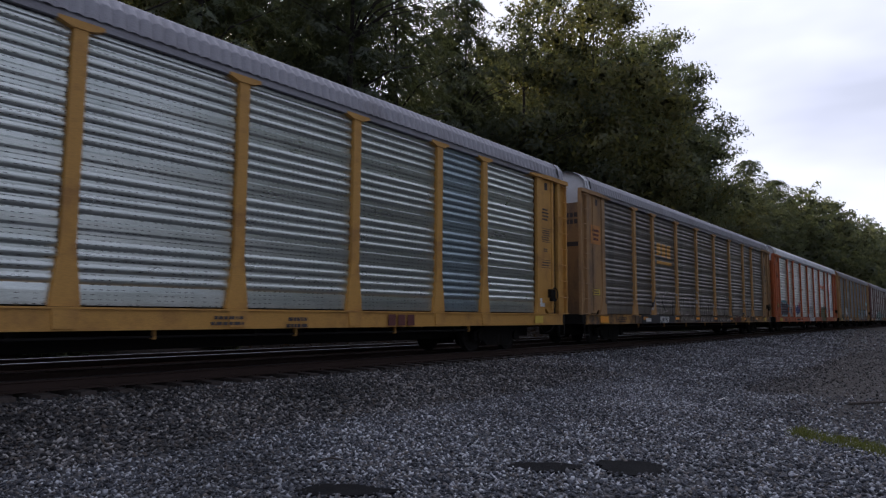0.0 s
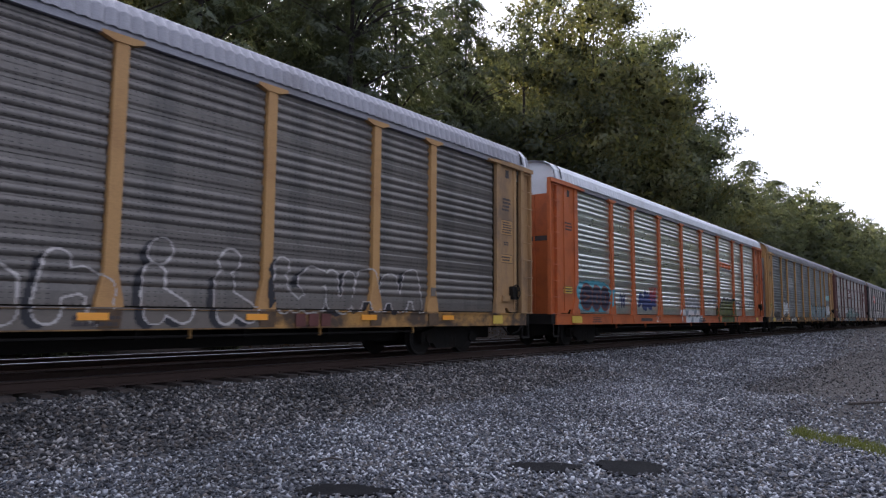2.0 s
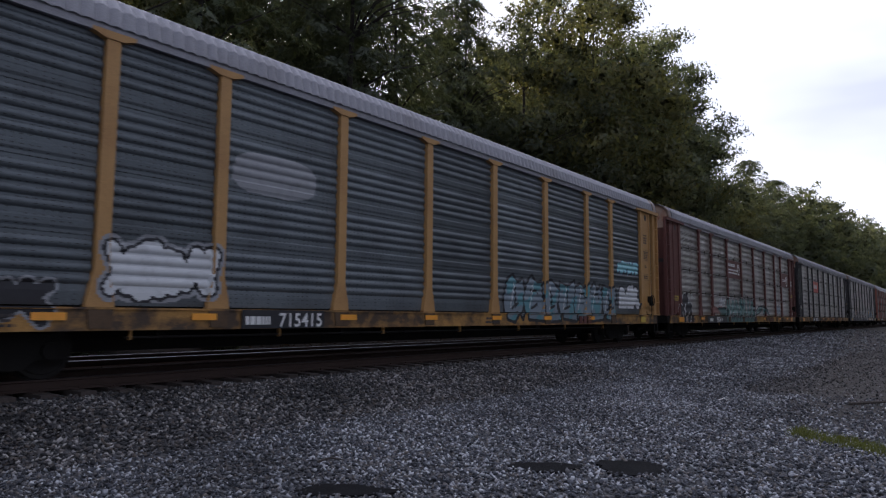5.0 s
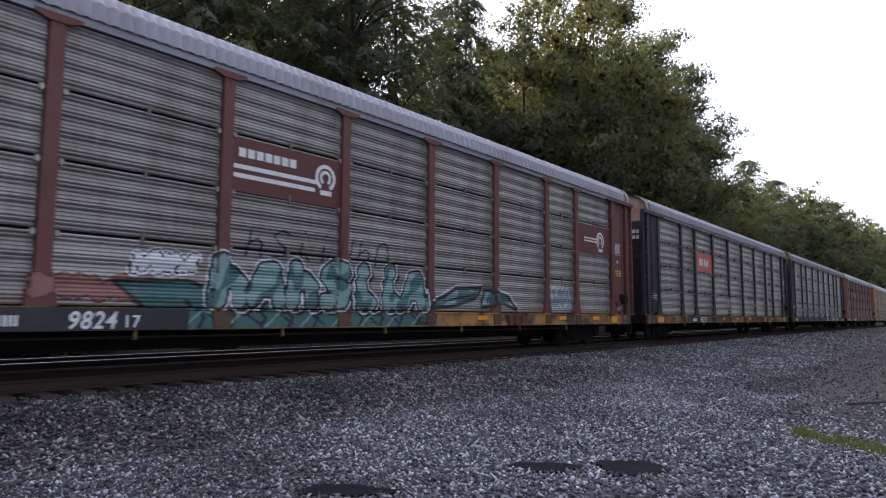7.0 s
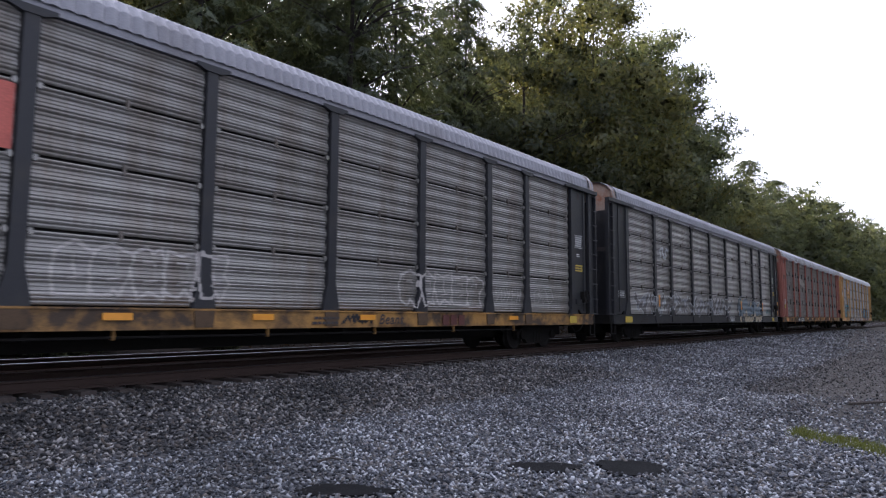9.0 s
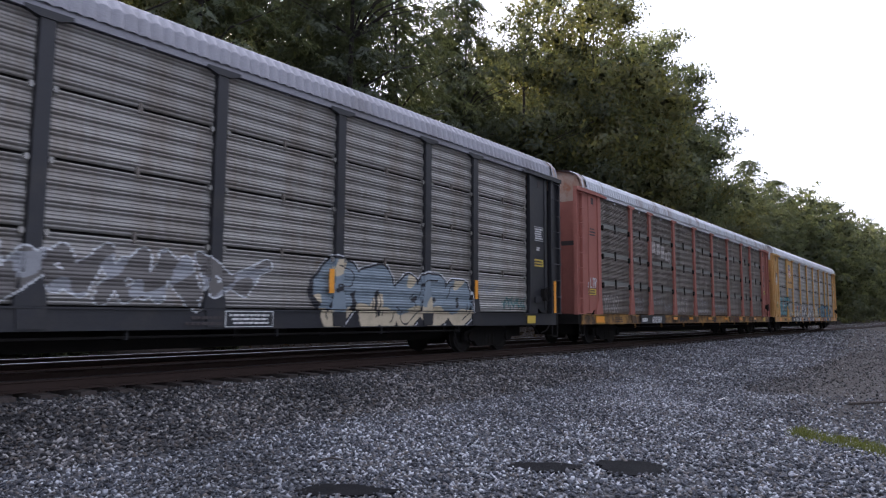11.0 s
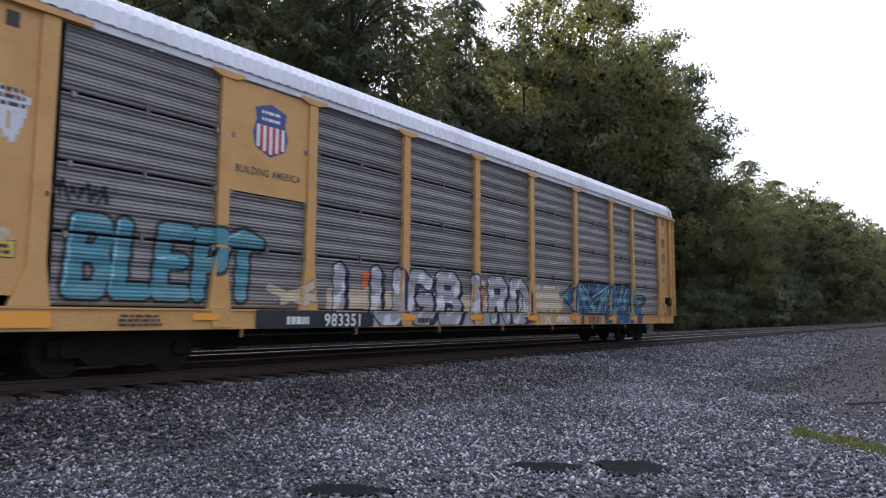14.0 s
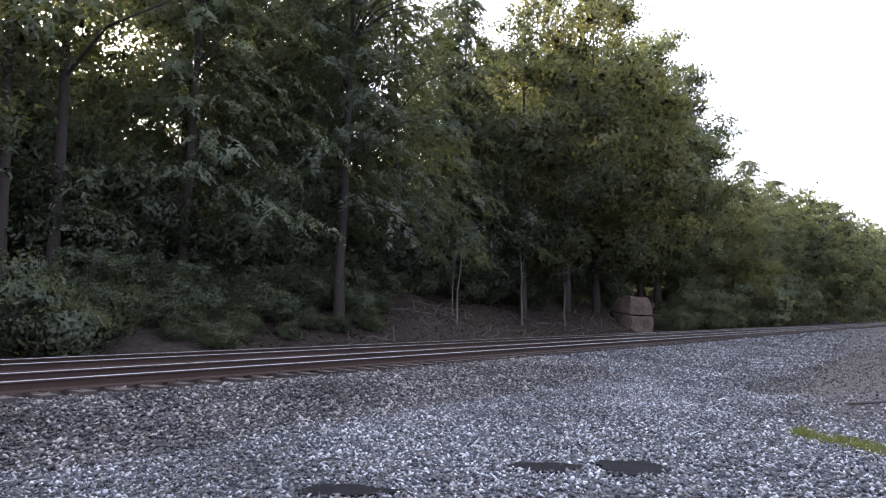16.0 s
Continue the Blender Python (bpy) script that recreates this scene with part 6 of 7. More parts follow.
spray(C, "ribbed", 4.3, 6.95, 3.3, 4.0, drawn([[(4.45 + k * 0.58, 3.62 - k * 0.02), (4.95 + k * 0.58, 3.6 - k * 0.02), (5.06 + k * 0.58, 3.86 - k * 0.02), (4.56 + k * 0.58, 3.88 - k * 0.02)] for k in range(4)], "flame", "flame", 0.0, 0.005), "orange-red emblem of four slanted blocks")
spray(C, "ribbed", 4.3, 6.95, 3.3, 4.0, thin([[(4.4, 3.53), (6.75, 3.46)]], 0.032, "black"), "thin black bar under an emblem")
spray(C, "ribbed", -4.95, -4.1, 0.72, 1.04, thin([[(x + p * 0.12, 0.78 + q * 0.2) for p, q in ((0, 1), (1, 1.1), (1.6, 0.6), (0, 0), (1.8, 0))] for x in (-4.85, -4.5)], 0.02, "white"), "white scrawl on an orange sill")
bars(C, -6.6, -5.2, 0.76, 0.98, 1, LABEL_DARK, FACE_Y, 14)
plate(C, "sill_notice", -12.18, -11.73, 0.76, 0.95, SIGN_YELLOW, FACE_Y - 0.013)

# blue-grey wagon with yellow ends
spray(D, "ribbed", -9.3, -7.0, 1.08, 2.2, piece(wild_lines(3, -9.1, -7.3, 1.25, 2.0, 41), 0.12, 0.05, "white", "black", None, "grey", seed=1), "white sprayed letters edged in black")
face, scores = block_letters(7, 2.0, 9.4, 0.85, 2.1, 43)
spray(D, "ribbed", 1.7, 9.8, 0.72, 2.35, drawn(face, "sky", "black", 0.06, 0.03, scores, 0.04, "ice", [[(x, 1.2), (x + 0.2, 1.9)] for x in np.arange(2.3, 9.2, 1.05)], seed=5), "aqua and white sprayed letters edged in black")
spray(D, "ribbed", 9.7, 11.8, 1.15, 2.2, piece(wild_lines(2, 9.8, 11.6, 1.3, 2.05, 44), 0.17, 0.06, "white", "black", None, None, seed=5), "heavy white sprayed strokes edged in black")
spray(D, "ribbed", 9.6, 11.8, 2.5, 3.1, piece(wild_lines(4, 9.7, 11.6, 2.6, 3.0, 45), 0.07, 0.02, "aqua", "blue", seed=5), "blue-green sprayed tag")
spray(D, "ribbed", -12.9, -9.5, 0.72, 1.8, piece(wild_lines(3, -12.6, -9.8, 0.85, 1.35, 46), 0.09, 0.04, "black", "grey", seed=2), "dark sprayed letters low on a yellow corner")
spray(D, "ribbed", -6.9, -4.9, 3.1, 3.9, blob("grey", 4, 0.05), "grey painted-out panel")
number_board(D, -6.65, -4.75, "715415", -6.6, -5.85, 0.0)
reflectors(D, ((-10.0, 0.45), (-7.6, 0.45), (-4.3, 0.45), (-1.6, 0.45), (1.2, 0.45), (4.0, 0.45), (7.0, 0.45)))

# weathered wagon with maroon posts: boards with plain white shapes
bd = plate(E, "sign_board", -4.14, -1.53, 3.11, 4.08, SPRAY["maroon"], -PANEL_FACE - 0.034, "maroon sign board with white bars and wheel emblem")
for k in range(7):
    put("board_mark", Mesh().box(-4.0 + k * 0.19, -3.85 + k * 0.19, -PANEL_FACE - 0.05, -PANEL_FACE - 0.042, 3.74, 3.9), WHITE, bd)
for z in (3.36, 3.52):
    put("board_bar", Mesh().box(-4.1, -2.25 + (z - 3.3) * 0.4, -PANEL_FACE - 0.05, -PANEL_FACE - 0.042, z, z + 0.08), WHITE, bd)


def ring(car, cx, cz, r, y):
    m = Mesh()
    for k in range(20):
        a, b = radians(-60 + k * 15), radians(-60 + (k + 1) * 15)
        for r0, r1 in ((0.72, 1.0), (0.32, 0.55)):
            m.quad(*[(cx + r * q * math.cos(t), y, cz + r * q * math.sin(t)) for t, q in ((a, r0), (b, r0), (b, r1), (a, r1))][::-1])
    m.box(cx - r * 0.5, cx + r * 0.6, y - 0.004, y, cz - r * 1.3, cz - r * 0.95)
    put("wheel_emblem", m, WHITE, car)


ring(bd, -1.95, 3.68, 0.27, -PANEL_FACE - 0.048)
bd2 = plate(E, "sign_board", 9.25, 11.75, 3.11, 4.08, SPRAY["maroon"], -PANEL_FACE - 0.034, "maroon sign board with a white wheel emblem")
for z in (3.5, 3.6):
    put("board_bar", Mesh().box(9.7, 10.7, -PANEL_FACE - 0.05, -PANEL_FACE - 0.042, z, z + 0.05), WHITE, bd2)
ring(bd2, 10.95, 3.6, 0.3, -PANEL_FACE - 0.048)
number_board(E, -8.3, -4.9, "9824", -7.95, -6.78)
digits(E, "17", -5.98, 0.76, 0.25)
FINGERS = [[(-12.05, 0.85), (-12.0, 1.35)], [(-11.55, 0.85), (-11.5, 1.6), (-11.3, 1.82)], [(-11.15, 1.75), (-11.0, 1.9), (-10.95, 0.9)], [(-10.95, 1.35), (-10.5, 1.45), (-10.45, 0.9)]]
spray(E, "fine", -12.5, -10.1, 0.709, 2.3, piece(FINGERS, 0.2, 0.036, "black", "white"), "black rounded letters outlined in white", 0.024)
spray(E, "fine", -12.0, -10.6, 0.75, 1.8, thin([[(-11.75, 0.8), (-11.72, 1.5)], [(-11.22, 0.8), (-11.25, 1.6)], [(-10.72, 0.85), (-10.72, 1.2)]], 0.014, "white"), "white strokes between black letters", 0.024).location.y = -0.004
spray(E, "fine", -10.5, -9.75, 1.75, 2.15, thin(arch_lines(3, -10.45, -9.85, 1.82, 2.05, 60, 0.2), 0.014, "white"), "small white tag", 0.024)
tail = [[(-6.1, 1.45), (-4.9, 1.5), (-4.2, 1.3), (1.3, 1.25), (1.5, 0.95), (1.1, 0.7), (-5.2, 0.7), (-5.6, 1.05)]]
spray(E, "fine", -6.3, 1.8, 0.709, 2.2, drawn(tail, "teal", "black", 0.03, 0.03, [[(x, 1.0), (x + 0.4, 0.78)] for x in np.arange(-4.6, 1.0, 0.75)], 0.02, seed=3), "teal sprayed ribbon under letters")
HASTE = arch_lines(7, -4.55, 1.25, 1.2, 1.86, 51, 0.1)
spray(E, "fine", -6.3, 1.8, 0.709, 2.3, piece(HASTE, 0.15, 0.05, "mint", "black", "teal", "white", 0.035, 6, "black"), "teal and mint sprayed letters edged in black and white", 0.026).location.y = -0.006
spray(E, "fine", -5.2, 1.7, 0.709, 1.4, thin([[(x, 1.18), (x + 0.3, 0.9), (x + 0.2, 0.74)] for x in np.arange(-4.9, 1.4, 0.62)], 0.03, "black"), "black strokes over a teal ribbon", 0.026).location.y = -0.004
spray(E, "fine", -5.2, 1.7, 0.709, 1.2, thin([[(x, 0.72), (x + 0.35, 1.02), (x + 0.5, 0.98)] for x in np.arange(-5.0, 1.2, 0.81)], 0.022, "mint"), "mint strokes over a teal ribbon", 0.026).location.y = -0.005
spray(E, "fine", -7.4, -5.0, 1.1, 1.7, piece(wild_lines(2, -7.2, -5.4, 1.2, 1.5, 57), 0.09, 0.02, "pink", "maroon"), "faded pink flourish of sprayed paint")
spray(E, "fine", -5.95, -4.6, 1.5, 2.05, piece(wild_lines(3, -5.8, -4.75, 1.62, 1.92, 52), 0.05, 0.02, "white", "black", None, "white", 0.03), "small white sprayed word edged in black")
wedge = [[(1.3, 1.15), (2.5, 1.62), (3.6, 1.68), (3.3, 1.4), (2.3, 1.2)], [(3.6, 1.2), (3.75, 1.62), (4.1, 1.62), (4.2, 1.25)], [(4.2, 1.6), (4.9, 1.5), (5.35, 1.15), (4.7, 1.3), (4.3, 1.3)]]
spray(E, "fine", 1.2, 5.5, 1.08, 1.82, drawn(wedge, "teal", "black", 0.05, 0.03, [[(2.0, 1.3), (3.3, 1.52)], [(3.9, 1.3), (3.95, 1.5)]], 0.025, "mint", [[(1.5, 1.32), (2.5, 1.72), (3.6, 1.77)], [(4.3, 1.7), (4.95, 1.58), (5.4, 1.25)]], seed=2), "small teal sprayed shapes edged in black and white")
spray(E, "fine", 7.3, 8.7, 1.08, 1.95, piece(wild_lines(3, 7.45, 8.55, 1.2, 1.8, 53), 0.06, 0.03, "sky", "white"), "blue-white small sprayed word")
spray(E, "fine", -4.2, 0.1, 1.95, 2.75, thin(arch_lines(7, -3.9, 0.0, 2.0, 2.55, 54, 0.2), 0.018, "black"), "thin black scribble", 0.024)
spray(E, "fine", 9.4, 11.7, 1.1, 1.8, thin(arch_lines(6, 9.6, 11.4, 1.2, 1.6, 58, 0.3), 0.013, "chalk"), "white sprayed scrawl on weathered sheet", 0.024)
spray(E, "fine", 12.15, 12.75, 1.15, 1.6, thin(arch_lines(3, 12.2, 12.7, 1.2, 1.45, 56, 0.2), 0.016, "white"), "white tag on a maroon sheet", 0.024)
reflectors(E, ((-9.25, 0.45), (3.3, 0.45), (7.7, 0.45), (10.1, 0.45)))

# weathered wagon with black posts and a red sign
sg = plate(F, "sign_board", -6.97, -4.4, 3.14, 4.05, SIGN_RED, -PANEL_FACE - 0.034, "red sign board with white block lettering shapes")
for k, (w, h) in enumerate(((0.24, 0.34), (0.24, 0.34), (0.26, 0.34), (0.16, 0.24), (0.07, 0.34), (0.07, 0.34))):
    x = -6.45 + (0, 0.3, 0.72, 1.04, 1.25, 1.37)[k]
    put("board_mark", Mesh().box(x, x + w, -PANEL_FACE - 0.05, -PANEL_FACE - 0.042, 3.46, 3.46 + h), WHITE, sg)
number_board(F, -8.1, -5.5, "982153", -7.95, -6.85)
for x0, x1, sd, n in ((-11.75, -9.3, 61, 4), (-8.95, -7.3, 62, 3), (-3.95, -0.8, 63, 5), (3.4, 6.95, 64, 5)):
    spray(F, "fine", x0, x1, 1.1, 2.2, drawn(*[(b, 0, "chalk", 0.0, 0.027, s, 0.02) for b, s in [block_letters(n, x0 + 0.15, x1 - 0.15, 1.2, 2.0, sd)]][0]), "faint pale sprayed letters on weathered sheet", 0.03)
spray(F, "fine", 7.3, 9.0, 1.25, 1.9, thin(word_lines("VOYER", 7.4, 8.8, 1.36, 1.72, 0.15), 0.016, "chalk"), "white sprayed word on weathered sheet", 0.026)
spray(F, "fine", 9.3, 10.9, 1.25, 1.9, rimmed(word_lines("698", 9.5, 10.7, 1.42, 1.7, 0.0, 0.2), 0.07, 0.014, "chalk"), "white outlined figures on weathered sheet", 0.026)
reflectors(F, ((-3.1, 0.45), (-0.47, 0.45), (2.2, 0.45), (8.0, 0.45)))
spray(F, "fine", -5.2, -4.0, 0.74, 1.02, thin(wild_lines(5, -5.1, -4.1, 0.78, 0.98, 66), 0.02, "black"), "black scrawl on a yellow sill")
digits(F, "Beans", 2.75, 0.775, 0.3, shear=0.25, material=LABEL_DARK, label="black handwritten word on a yellow sill")
spray(F, "fine", 1.6, 2.75, 0.74, 1.02, thin(wild_lines(3, 1.7, 2.6, 0.78, 0.98, 67), 0.02, "black"), "black scrawl on a yellow sill")

# weathered wagon with black posts and sill
spray(G, "fine", -8.5, -7.2, 3.35, 3.95, thin([[(-8.3, 3.45), (-8.35, 3.8), (-8.05, 3.85), (-7.95, 3.5), (-7.7, 3.45), (-7.65, 3.85), (-7.4, 3.8)]], 0.06, "white"), "white ribbon-like emblem")
spray(G, "fine", -11.6, 3.0, 0.72, 2.15, piece(wild_lines(9, -11.2, 2.6, 1.1, 1.9, 71), 0.10, 0.025, "slate", "white", "grey"), "long row of pale sprayed letters outlined in white")
PUFF = [[(4.55, 1.72), (4.2, 1.78), (3.95, 1.5), (4.35, 1.25), (4.1, 0.98)], [(5.15, 0.95), (5.1, 1.6), (5.55, 1.72), (5.75, 1.35), (5.7, 0.98)], [(6.5, 1.55), (6.2, 1.3), (6.55, 1.15), (6.3, 0.95)], [(7.55, 1.6), (7.15, 1.6), (7.0, 1.2), (7.3, 0.98), (7.6, 1.1)], [(8.2, 1.5), (8.05, 1.2), (8.3, 0.98), (8.6, 1.15), (8.55, 1.5), (8.2, 1.5)]]


def puffed(u, v, x, z):
    """Round letters: pale blue above, cream below, black outlines in a thin white halo."""
    d, low = near_lines(x, z, PUFF), near_lines(x + 0.1, z + 0.07, PUFF)
    idx = np.where(d < 0.40, 1, 0)
    idx = np.where((d < 0.375) | (low < 0.36), 2, idx)
    idx = np.where(d < 0.33, np.where(z + 0.1 * wobble(x, z, 3.0, 2.0) < 1.12, 4, 3), idx)
    idx = np.where((d < 0.33) & (wobble(x, z, 3.2, 6.0) > 0.8), 4, idx)
    return ["white", "black", "sky", "cream"], np.where((d > 0.17) & (d < 0.2) & (wobble(x, z, 2.2, 4.0) > 0.35), 2, idx)


spray(G, "fine", 3.3, 9.3, 0.72, 2.25, puffed, "big round letters in pale blue and cream, edged black", 0.026)
spray(G, "fine", 3.6, 9.0, 0.9, 1.9, thin([[(4.35, 1.5), (4.2, 1.45)], [(5.4, 0.98), (5.42, 1.45)], [(6.6, 1.3), (6.75, 1.36)], [(7.35, 1.3), (7.45, 1.34)], [(8.33, 1.2), (8.36, 1.38)]], 0.045, "black"), "black inner strokes of round letters", 0.026).location.y = -0.006
spray(G, "fine", 9.3, 11.3, 1.1, 1.6, thin(arch_lines(4, 9.5, 11.2, 1.2, 1.45, 75)[::2], 0.014, "chalk"), "thin white loops of sprayed paint", 0.026)
spray(G, "fine", 10.3, 11.7, 1.1, 1.6, thin(wild_lines(4, 10.4, 11.6, 1.15, 1.5, 72), 0.02, "teal"), "dull teal scribble")
spray(G, "fine", 9.3, 10.3, 1.15, 2.0, thin(wild_lines(2, 9.4, 10.2, 1.5, 1.9, 73), 0.02, "grey"), "grey scribble")
for x, z0, z1 in ((8.98, 1.39, 1.87), (13.19, 1.07, 2.03), (3.95, 1.39, 1.87), (-8.9, 1.39, 1.87)):
    plate(G, "reflector", x, x + 0.13, z0, z1, REFLECT, FACE_Y, "upright amber reflective strip")
boxed(G, 1.6, 2.6, 0.74, 1.02, BLACK, WHITE, FACE_Y, 3, 77)

# sooty wagon with faded red posts
spray(H, "slat", -6.85, -4.5, 3.15, 4.1, blocks("chalk", [(0.02, 0.2, 0.45, 0.95), (0.25, 0.42, 0.4, 0.9), (0.47, 0.65, 0.3, 0.82), (0.68, 0.8, 0.22, 0.58), (0.83, 0.88, 0.18, 0.72), (0.92, 0.97, 0.12, 0.68)]), "worn white emblem of stepped blocks")
number_board(H, -8.4, -5.8, "603588", -8.3, -7.25)
reflectors(H, ((-4.72, 0.5), (-2.6, 0.5), (0.28, 0.5), (3.1, 0.5), (6.0, 0.5), (9.3, 0.5)))
spray(H, "slat", -6.9, -4.4, 1.1, 2.1, thin(arch_lines(5, -6.75, -5.4, 1.45, 1.8, 81, 0.3) + arch_lines(4, -5.5, -4.55, 1.22, 1.55, 82, 0.3), 0.014, "ash"), "white handwriting-like scrawl", 0.024)
spray(H, "slat", -3.9, -2.35, 1.08, 1.85, rimmed(word_lines("5/27", -3.85, -2.5, 1.18, 1.72, 0.05), 0.045, 0.013, "chalk"), "white outlined sprayed date", 0.024)
spray(H, "slat", -1.25, 0.85, 1.08, 1.95, rimmed(arch_lines(4, -1.05, 0.65, 1.28, 1.72, 88), 0.085, 0.016, "ash"), "grey bubble letters outlined in white", 0.024)
spray(H, "slat", -11.65, -10.1, 1.08, 1.8, rimmed(word_lines("YAR", -11.5, -10.25, 1.2, 1.64, 0.0, 0.2), 0.07, 0.018, "chalk"), "white outlined sprayed tag", 0.026)
spray(H, "slat", -8.85, -7.55, 1.08, 1.85, rimmed(word_lines("JM", -8.75, -7.75, 1.18, 1.6, 0.0, 0.25), 0.06, 0.012, "ash"), "thin grey outlined sprayed tag", 0.026)
spray(H, "slat", -12.9, -12.1, 1.9, 2.3, thin(word_lines("ALTR", -12.85, -12.2, 1.96, 2.26, 0.1), 0.02, "white"), "white tag on a faded red sheet")
spray(H, "slat", 1.6, 4.0, 1.08, 1.8, thin(wild_lines(5, 1.7, 3.8, 1.2, 1.6, 86)[::2], 0.02, "grey"), "dull sprayed letters")
spray(H, "slat", -3.9, -2.8, 0.74, 1.02, thin(wild_lines(4, -3.8, -2.9, 0.78, 0.98, 87), 0.022, "black"), "black scrawl on a yellow sill")

# last wagon: yellow plate with a striped shield
pl = plate(I, "sign_plate", -8.95, -7.21, PANEL_B + 3 * (PANEL_T - PANEL_B) / 4 - 1.0, PANEL_T - 0.02, YELLOW_CLEAN, -PANEL_FACE - 0.04, "yellow sign plate with a red, white and blue shield")
sx, sz = -8.1, 4.35
outline = [(-0.36, 0.36), (-0.2, 0.42), (0, 0.48), (0.2, 0.42), (0.36, 0.36), (0.32, 0.15), (0.4, -0.1), (0.34, -0.36), (0, -0.52), (-0.34, -0.36), (-0.4, -0.1), (-0.32, 0.15)]
yb = -PANEL_FACE - 0.052
put("shield", Mesh().prism([(sx + x, sz + z) for x, z in outline], yb - 0.004, yb), NAVY, pl)
for k in range(9):
    x0 = -0.315 + k * 0.07
    lo = -0.46 + 0.55 * abs(x0 + 0.035) ** 1.3
    put("shield_stripe", Mesh().box(sx + x0, sx + x0 + 0.07, yb - 0.008, yb - 0.004, sz + lo, sz + 0.06), WHITE if k % 2 == 0 else SPRAY["red"], pl)
for z in (0.13, 0.26):
    bars(pl, sx - 0.3, sx + 0.34, sz + z, sz + z + 0.1, 1, WHITE, yb - 0.004, 2, "shield_mark")
digits(pl, "BUILDING AMERICA", -8.84, 3.46, 0.19, -PANEL_FACE - 0.053, material=LABEL_DARK, width=0.78)
number_board(I, -8.35, -5.45, "983351", -7.7, -6.75, 0.0)
reflectors(I, ((-9.6, 0.5), (-4.45, 0.5), (-1.8, 0.5), (1.05, 0.5), (3.7, 0.5), (6.6, 0.5), (8.6, 0.5)))
BIG = word_lines("BLEP", -11.6, -8.95, 1.3, 2.28, 0.08, 0.1) + word_lines("T", -9.0, -8.25, 1.3, 2.28, 0.05, 0.1)
spray(I, "fine", -12.1, -7.9, 1.08, 2.7, piece(BIG, 0.125, 0.05, "lagoon", "black", "ice", "dust", 0.025, seed=4), "aqua sprayed letters with thick black outlines", 0.024)
spray(I, "fine", -11.9, -8.1, 1.08, 2.6, thin([[(q[0] - 0.09, q[1] + 0.05) for q in line[:2]] for line in BIG[::2]], 0.014, "aqua"), "pale highlights on aqua letters", 0.024).location.y = -0.004
spray(I, "fine", -11.95, -10.9, 2.45, 2.95, thin(wild_lines(4, -11.9, -11.0, 2.55, 2.85, 99)[::2], 0.022, "black"), "small black scrawl above letters")
spray(I, "fine", -8.2, -6.9, 1.1, 1.75, piece([[(-8.0, 1.45), (-7.2, 1.2)], [(-7.7, 1.2), (-7.0, 1.55)], [(-7.5, 1.35), (-6.95, 1.28)]], 0.075, 0.02, "cream", "dust", seed=2), "tan sprayed wedges")
field = [[(-6.6, 0.7), (-6.6, 1.5), (1.3, 1.5), (1.4, 0.7)]]
spray(I, "fine", -6.8, 1.8, 0.709, 1.62, drawn(field, "cream", "ash", 0.0, 0.0, seed=3), "tan sprayed ground behind letters")
spray(I, "fine", -6.8, 1.8, 0.709, 1.05, drawn([[(-6.7, 0.6), (-6.7, 1.2), (1.6, 1.2), (1.6, 0.6)]], "ash", "ash", 0.0, 0.0), "white painted stretch of a sill").location.y = -0.004
spray(I, "fine", -6.9, 1.9, 0.709, 2.3, piece(word_lines("LUGBIRD", -6.5, 1.3, 0.9, 1.86, 0.0, 0.16), 0.155, 0.045, "ash", "ink", "white", seed=3, shade="ink"), "big white letters outlined in dark blue", 0.026).location.y = -0.008
spray(I, "fine", -6.8, 1.6, 1.08, 1.95, piece([[(x, 1.25), (x + 0.05, 1.8)] for x in (-5.55, -3.3, -1.15, -0.1)], 0.09, 0.0, "flame", "cream", "cream", seed=7), "peach sprayed accents between letters").location.y = -0.004
spray(I, "fine", 1.7, 2.65, 0.72, 1.06, thin(word_lines("10K", 1.8, 2.5, 0.76, 1.0), 0.03, "white"), "white sprayed figures on a yellow sill")
spray(I, "fine", 1.5, 3.4, 1.08, 1.9, blob("cream", 8, 0.5), "faint tan sprayed dust")
BODY = [[(3.9, 1.83), (4.13, 1.85), (4.43, 2.12), (5.87, 2.17), (6.95, 2.12), (8.85, 2.2), (9.16, 1.78), (10.04, 1.8), (10.48, 1.64), (9.89, 1.33), (9.74, 0.74), (8.13, 0.72), (6.45, 0.74), (6.33, 1.05), (4.69, 1.05), (4.69, 0.72), (4.3, 0.79), (4.17, 1.03), (3.92, 1.26), (3.3, 1.6), (4.0, 1.98)]]
BENT = [[(4.45, 1.76), (4.45, 2.06), (5.87, 2.12)], [(4.56, 1.19), (4.51, 1.31), (4.67, 1.4), (4.85, 1.12)], [(4.72, 1.98), (5.09, 1.67), (5.11, 2.06), (5.51, 1.52), (5.38, 2.11)], [(5.77, 2.12), (5.51, 1.52), (6.95, 2.1)], [(5.81, 1.18), (6.1, 1.51), (5.71, 1.36)], [(6.43, 1.24), (6.85, 1.83), (7.01, 2.09)], [(6.7, 1.2), (7.1, 1.41)], [(7.56, 2.03), (7.76, 1.68), (7.95, 2.06)]]
BENT += [[(8.17, 1.44), (8.09, 1.75), (8.56, 2.1), (8.85, 2.07), (8.8, 1.52), (8.38, 1.13)], [(8.73, 1.19), (8.95, 1.42), (9.25, 1.43), (9.1, 1.15)], [(9.32, 1.65), (10.48, 1.64), (9.72, 1.38)], [(7.28, 1.36), (7.71, 1.33), (7.79, 1.02)], [(5.05, 1.48), (5.43, 1.17)], [(3.94, 1.53), (4.18, 1.58), (4.21, 1.11), (4.49, 0.87)]]
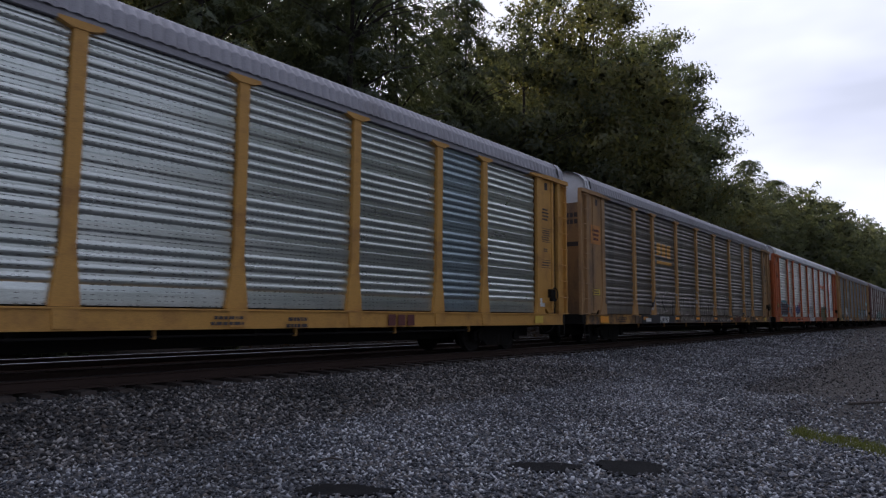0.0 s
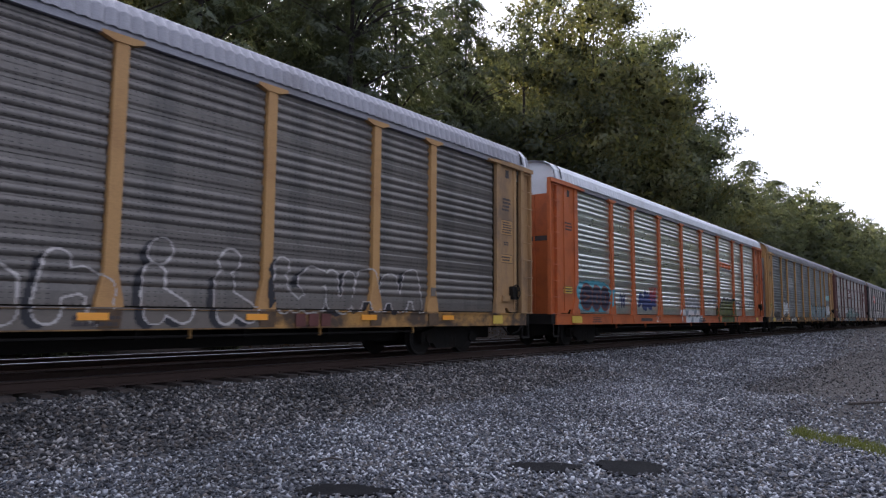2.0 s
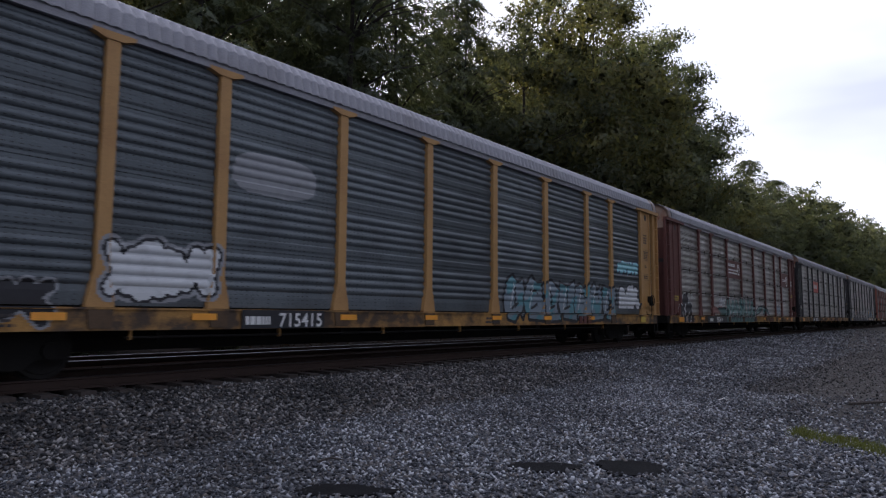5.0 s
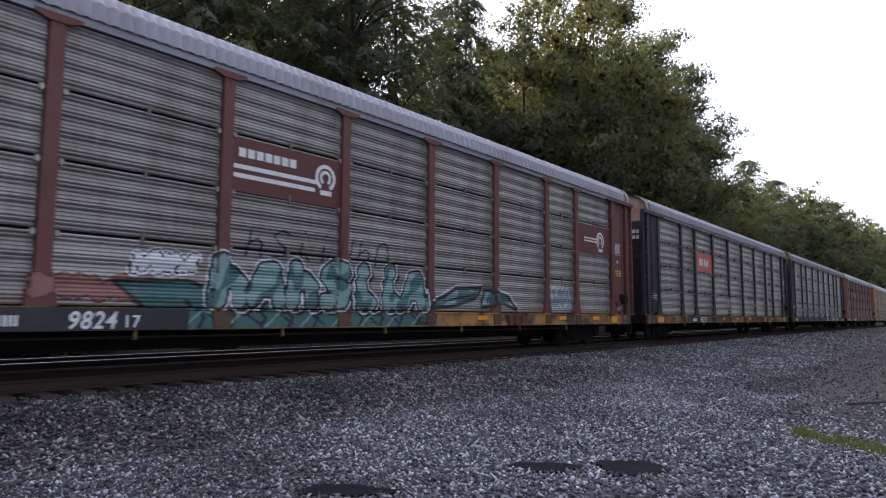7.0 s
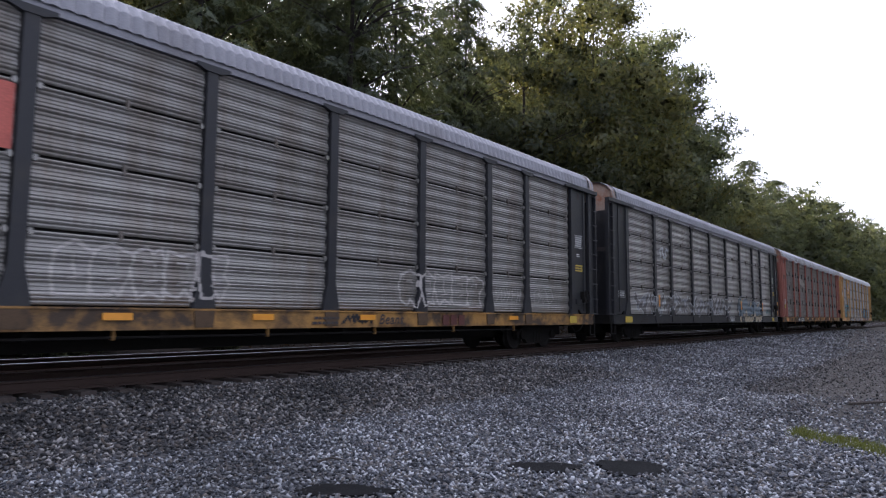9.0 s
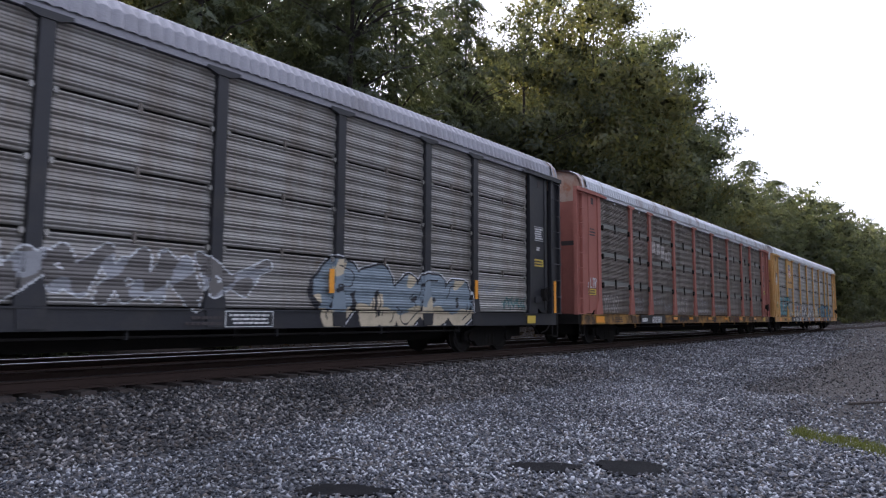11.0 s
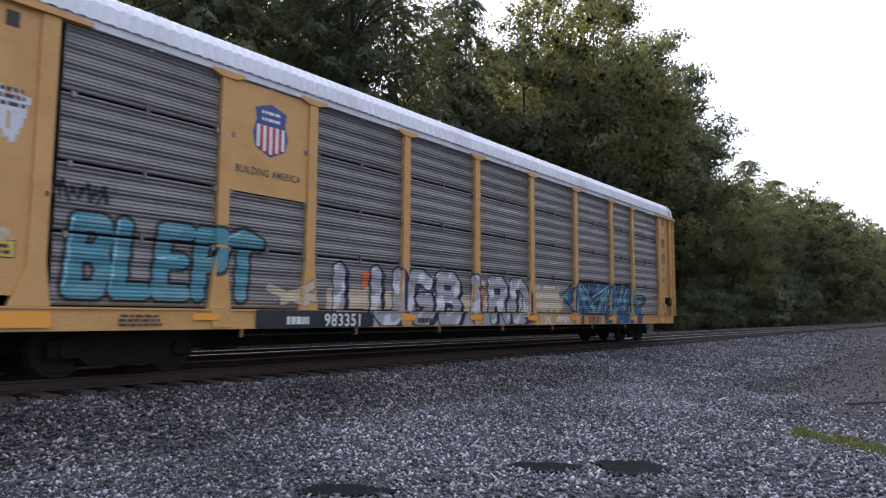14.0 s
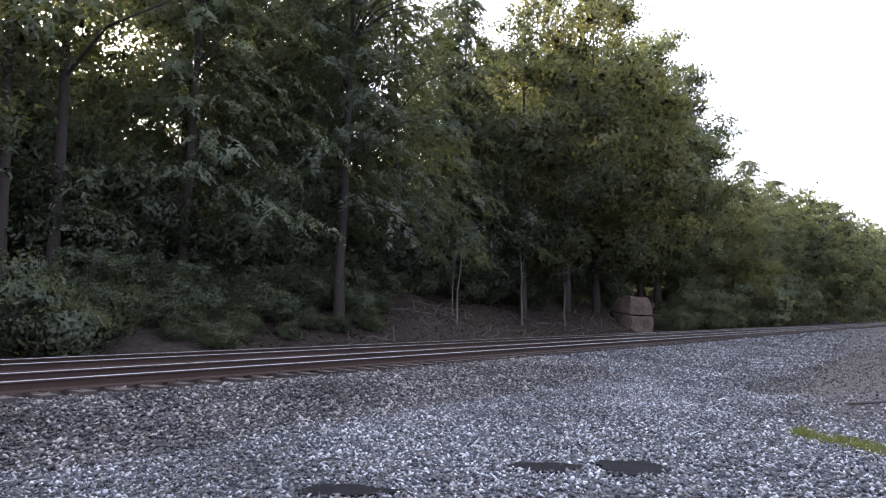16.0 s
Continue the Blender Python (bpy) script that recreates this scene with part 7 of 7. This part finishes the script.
SHINE = [[(4.52, 1.8), (4.52, 1.99), (4.68, 2.03)], [(4.8, 1.99), (5.12, 1.74)], [(5.6, 1.63), (6.84, 2.03)], [(6.5, 1.1), (6.72, 1.7), (6.96, 1.95)], [(8.24, 1.2), (8.18, 1.7), (8.56, 2.0)], [(4.26, 1.5), (4.28, 1.07)], [(8.93, 2.07), (9.12, 1.75)]]
spray(I, "fine", 3.1, 10.7, 0.709, 2.3, drawn(BODY, "royal", "black", 0.035, 0.03, BENT, 0.05, "ice", SHINE, "aqua", 4, (0, 0), 0.25), "dark blue and aqua angular letters edged in black", 0.03)
spray(I, "fine", 2.75, 3.85, 0.72, 1.04, thin(wild_lines(4, 2.8, 3.8, 0.75, 1.0, 98), 0.025, "white"), "pale scrawl on a yellow sill")
spray(I, "fine", -12.95, -12.1, 3.1, 4.1, thin(wild_lines(3, -12.8, -12.25, 3.2, 4.0, 95), 0.03, "white"), "white scribble on a yellow sheet")
spray(I, "fine", -12.9, -12.2, 1.55, 2.1, thin(wild_lines(3, -12.8, -12.3, 1.9, 2.1, 96), 0.02, "cream"), "pale scribble on a yellow sheet")
bars(I, -3.9, -3.1, 0.76, 0.96, 1, LABEL_DARK, FACE_Y - 0.006, 97, "scrawl")
for car, mark in ((D, LABEL_DARK), (F, WHITE), (B, LABEL_DARK)):
    # marks on the leading end doors
    m = Mesh()
    for k in range(4):
        m.box(-HALF + 0.41, -HALF + 0.417, -1.2 + k * 0.16, -1.08 + k * 0.16, 4.35, 4.5)
        m.box(-HALF + 0.41, -HALF + 0.417, -1.2 + k * 0.16, -1.08 + k * 0.16, 4.12, 4.27)
    tagged(put("end_mark", m, mark, car), kind="stuff")


# ---- what moves
def motions():
    for i, car in enumerate(CARS):
        x = CENTRES[i]
        walk(car, [(t, pose(x - SPEED * t + ahead, TRACK_Y, 0)) for t, ahead in PACE])
    turn = math.degrees(SPEED / FPS / 0.42)
    for x in AXLES:
        first = TURNING[x][0]
        walk(first, [(k / FPS, pose(x, 0, 0.42, 0, -turn * k, 0)) for k in range(16 * FPS + 1)])
        for w in TURNING[x][1:]:
            w.rotation_mode = "QUATERNION"
            w.animation_data_create()
            w.animation_data.action = first.animation_data.action
            w.animation_data.action_slot = first.animation_data.action_slot


motions()
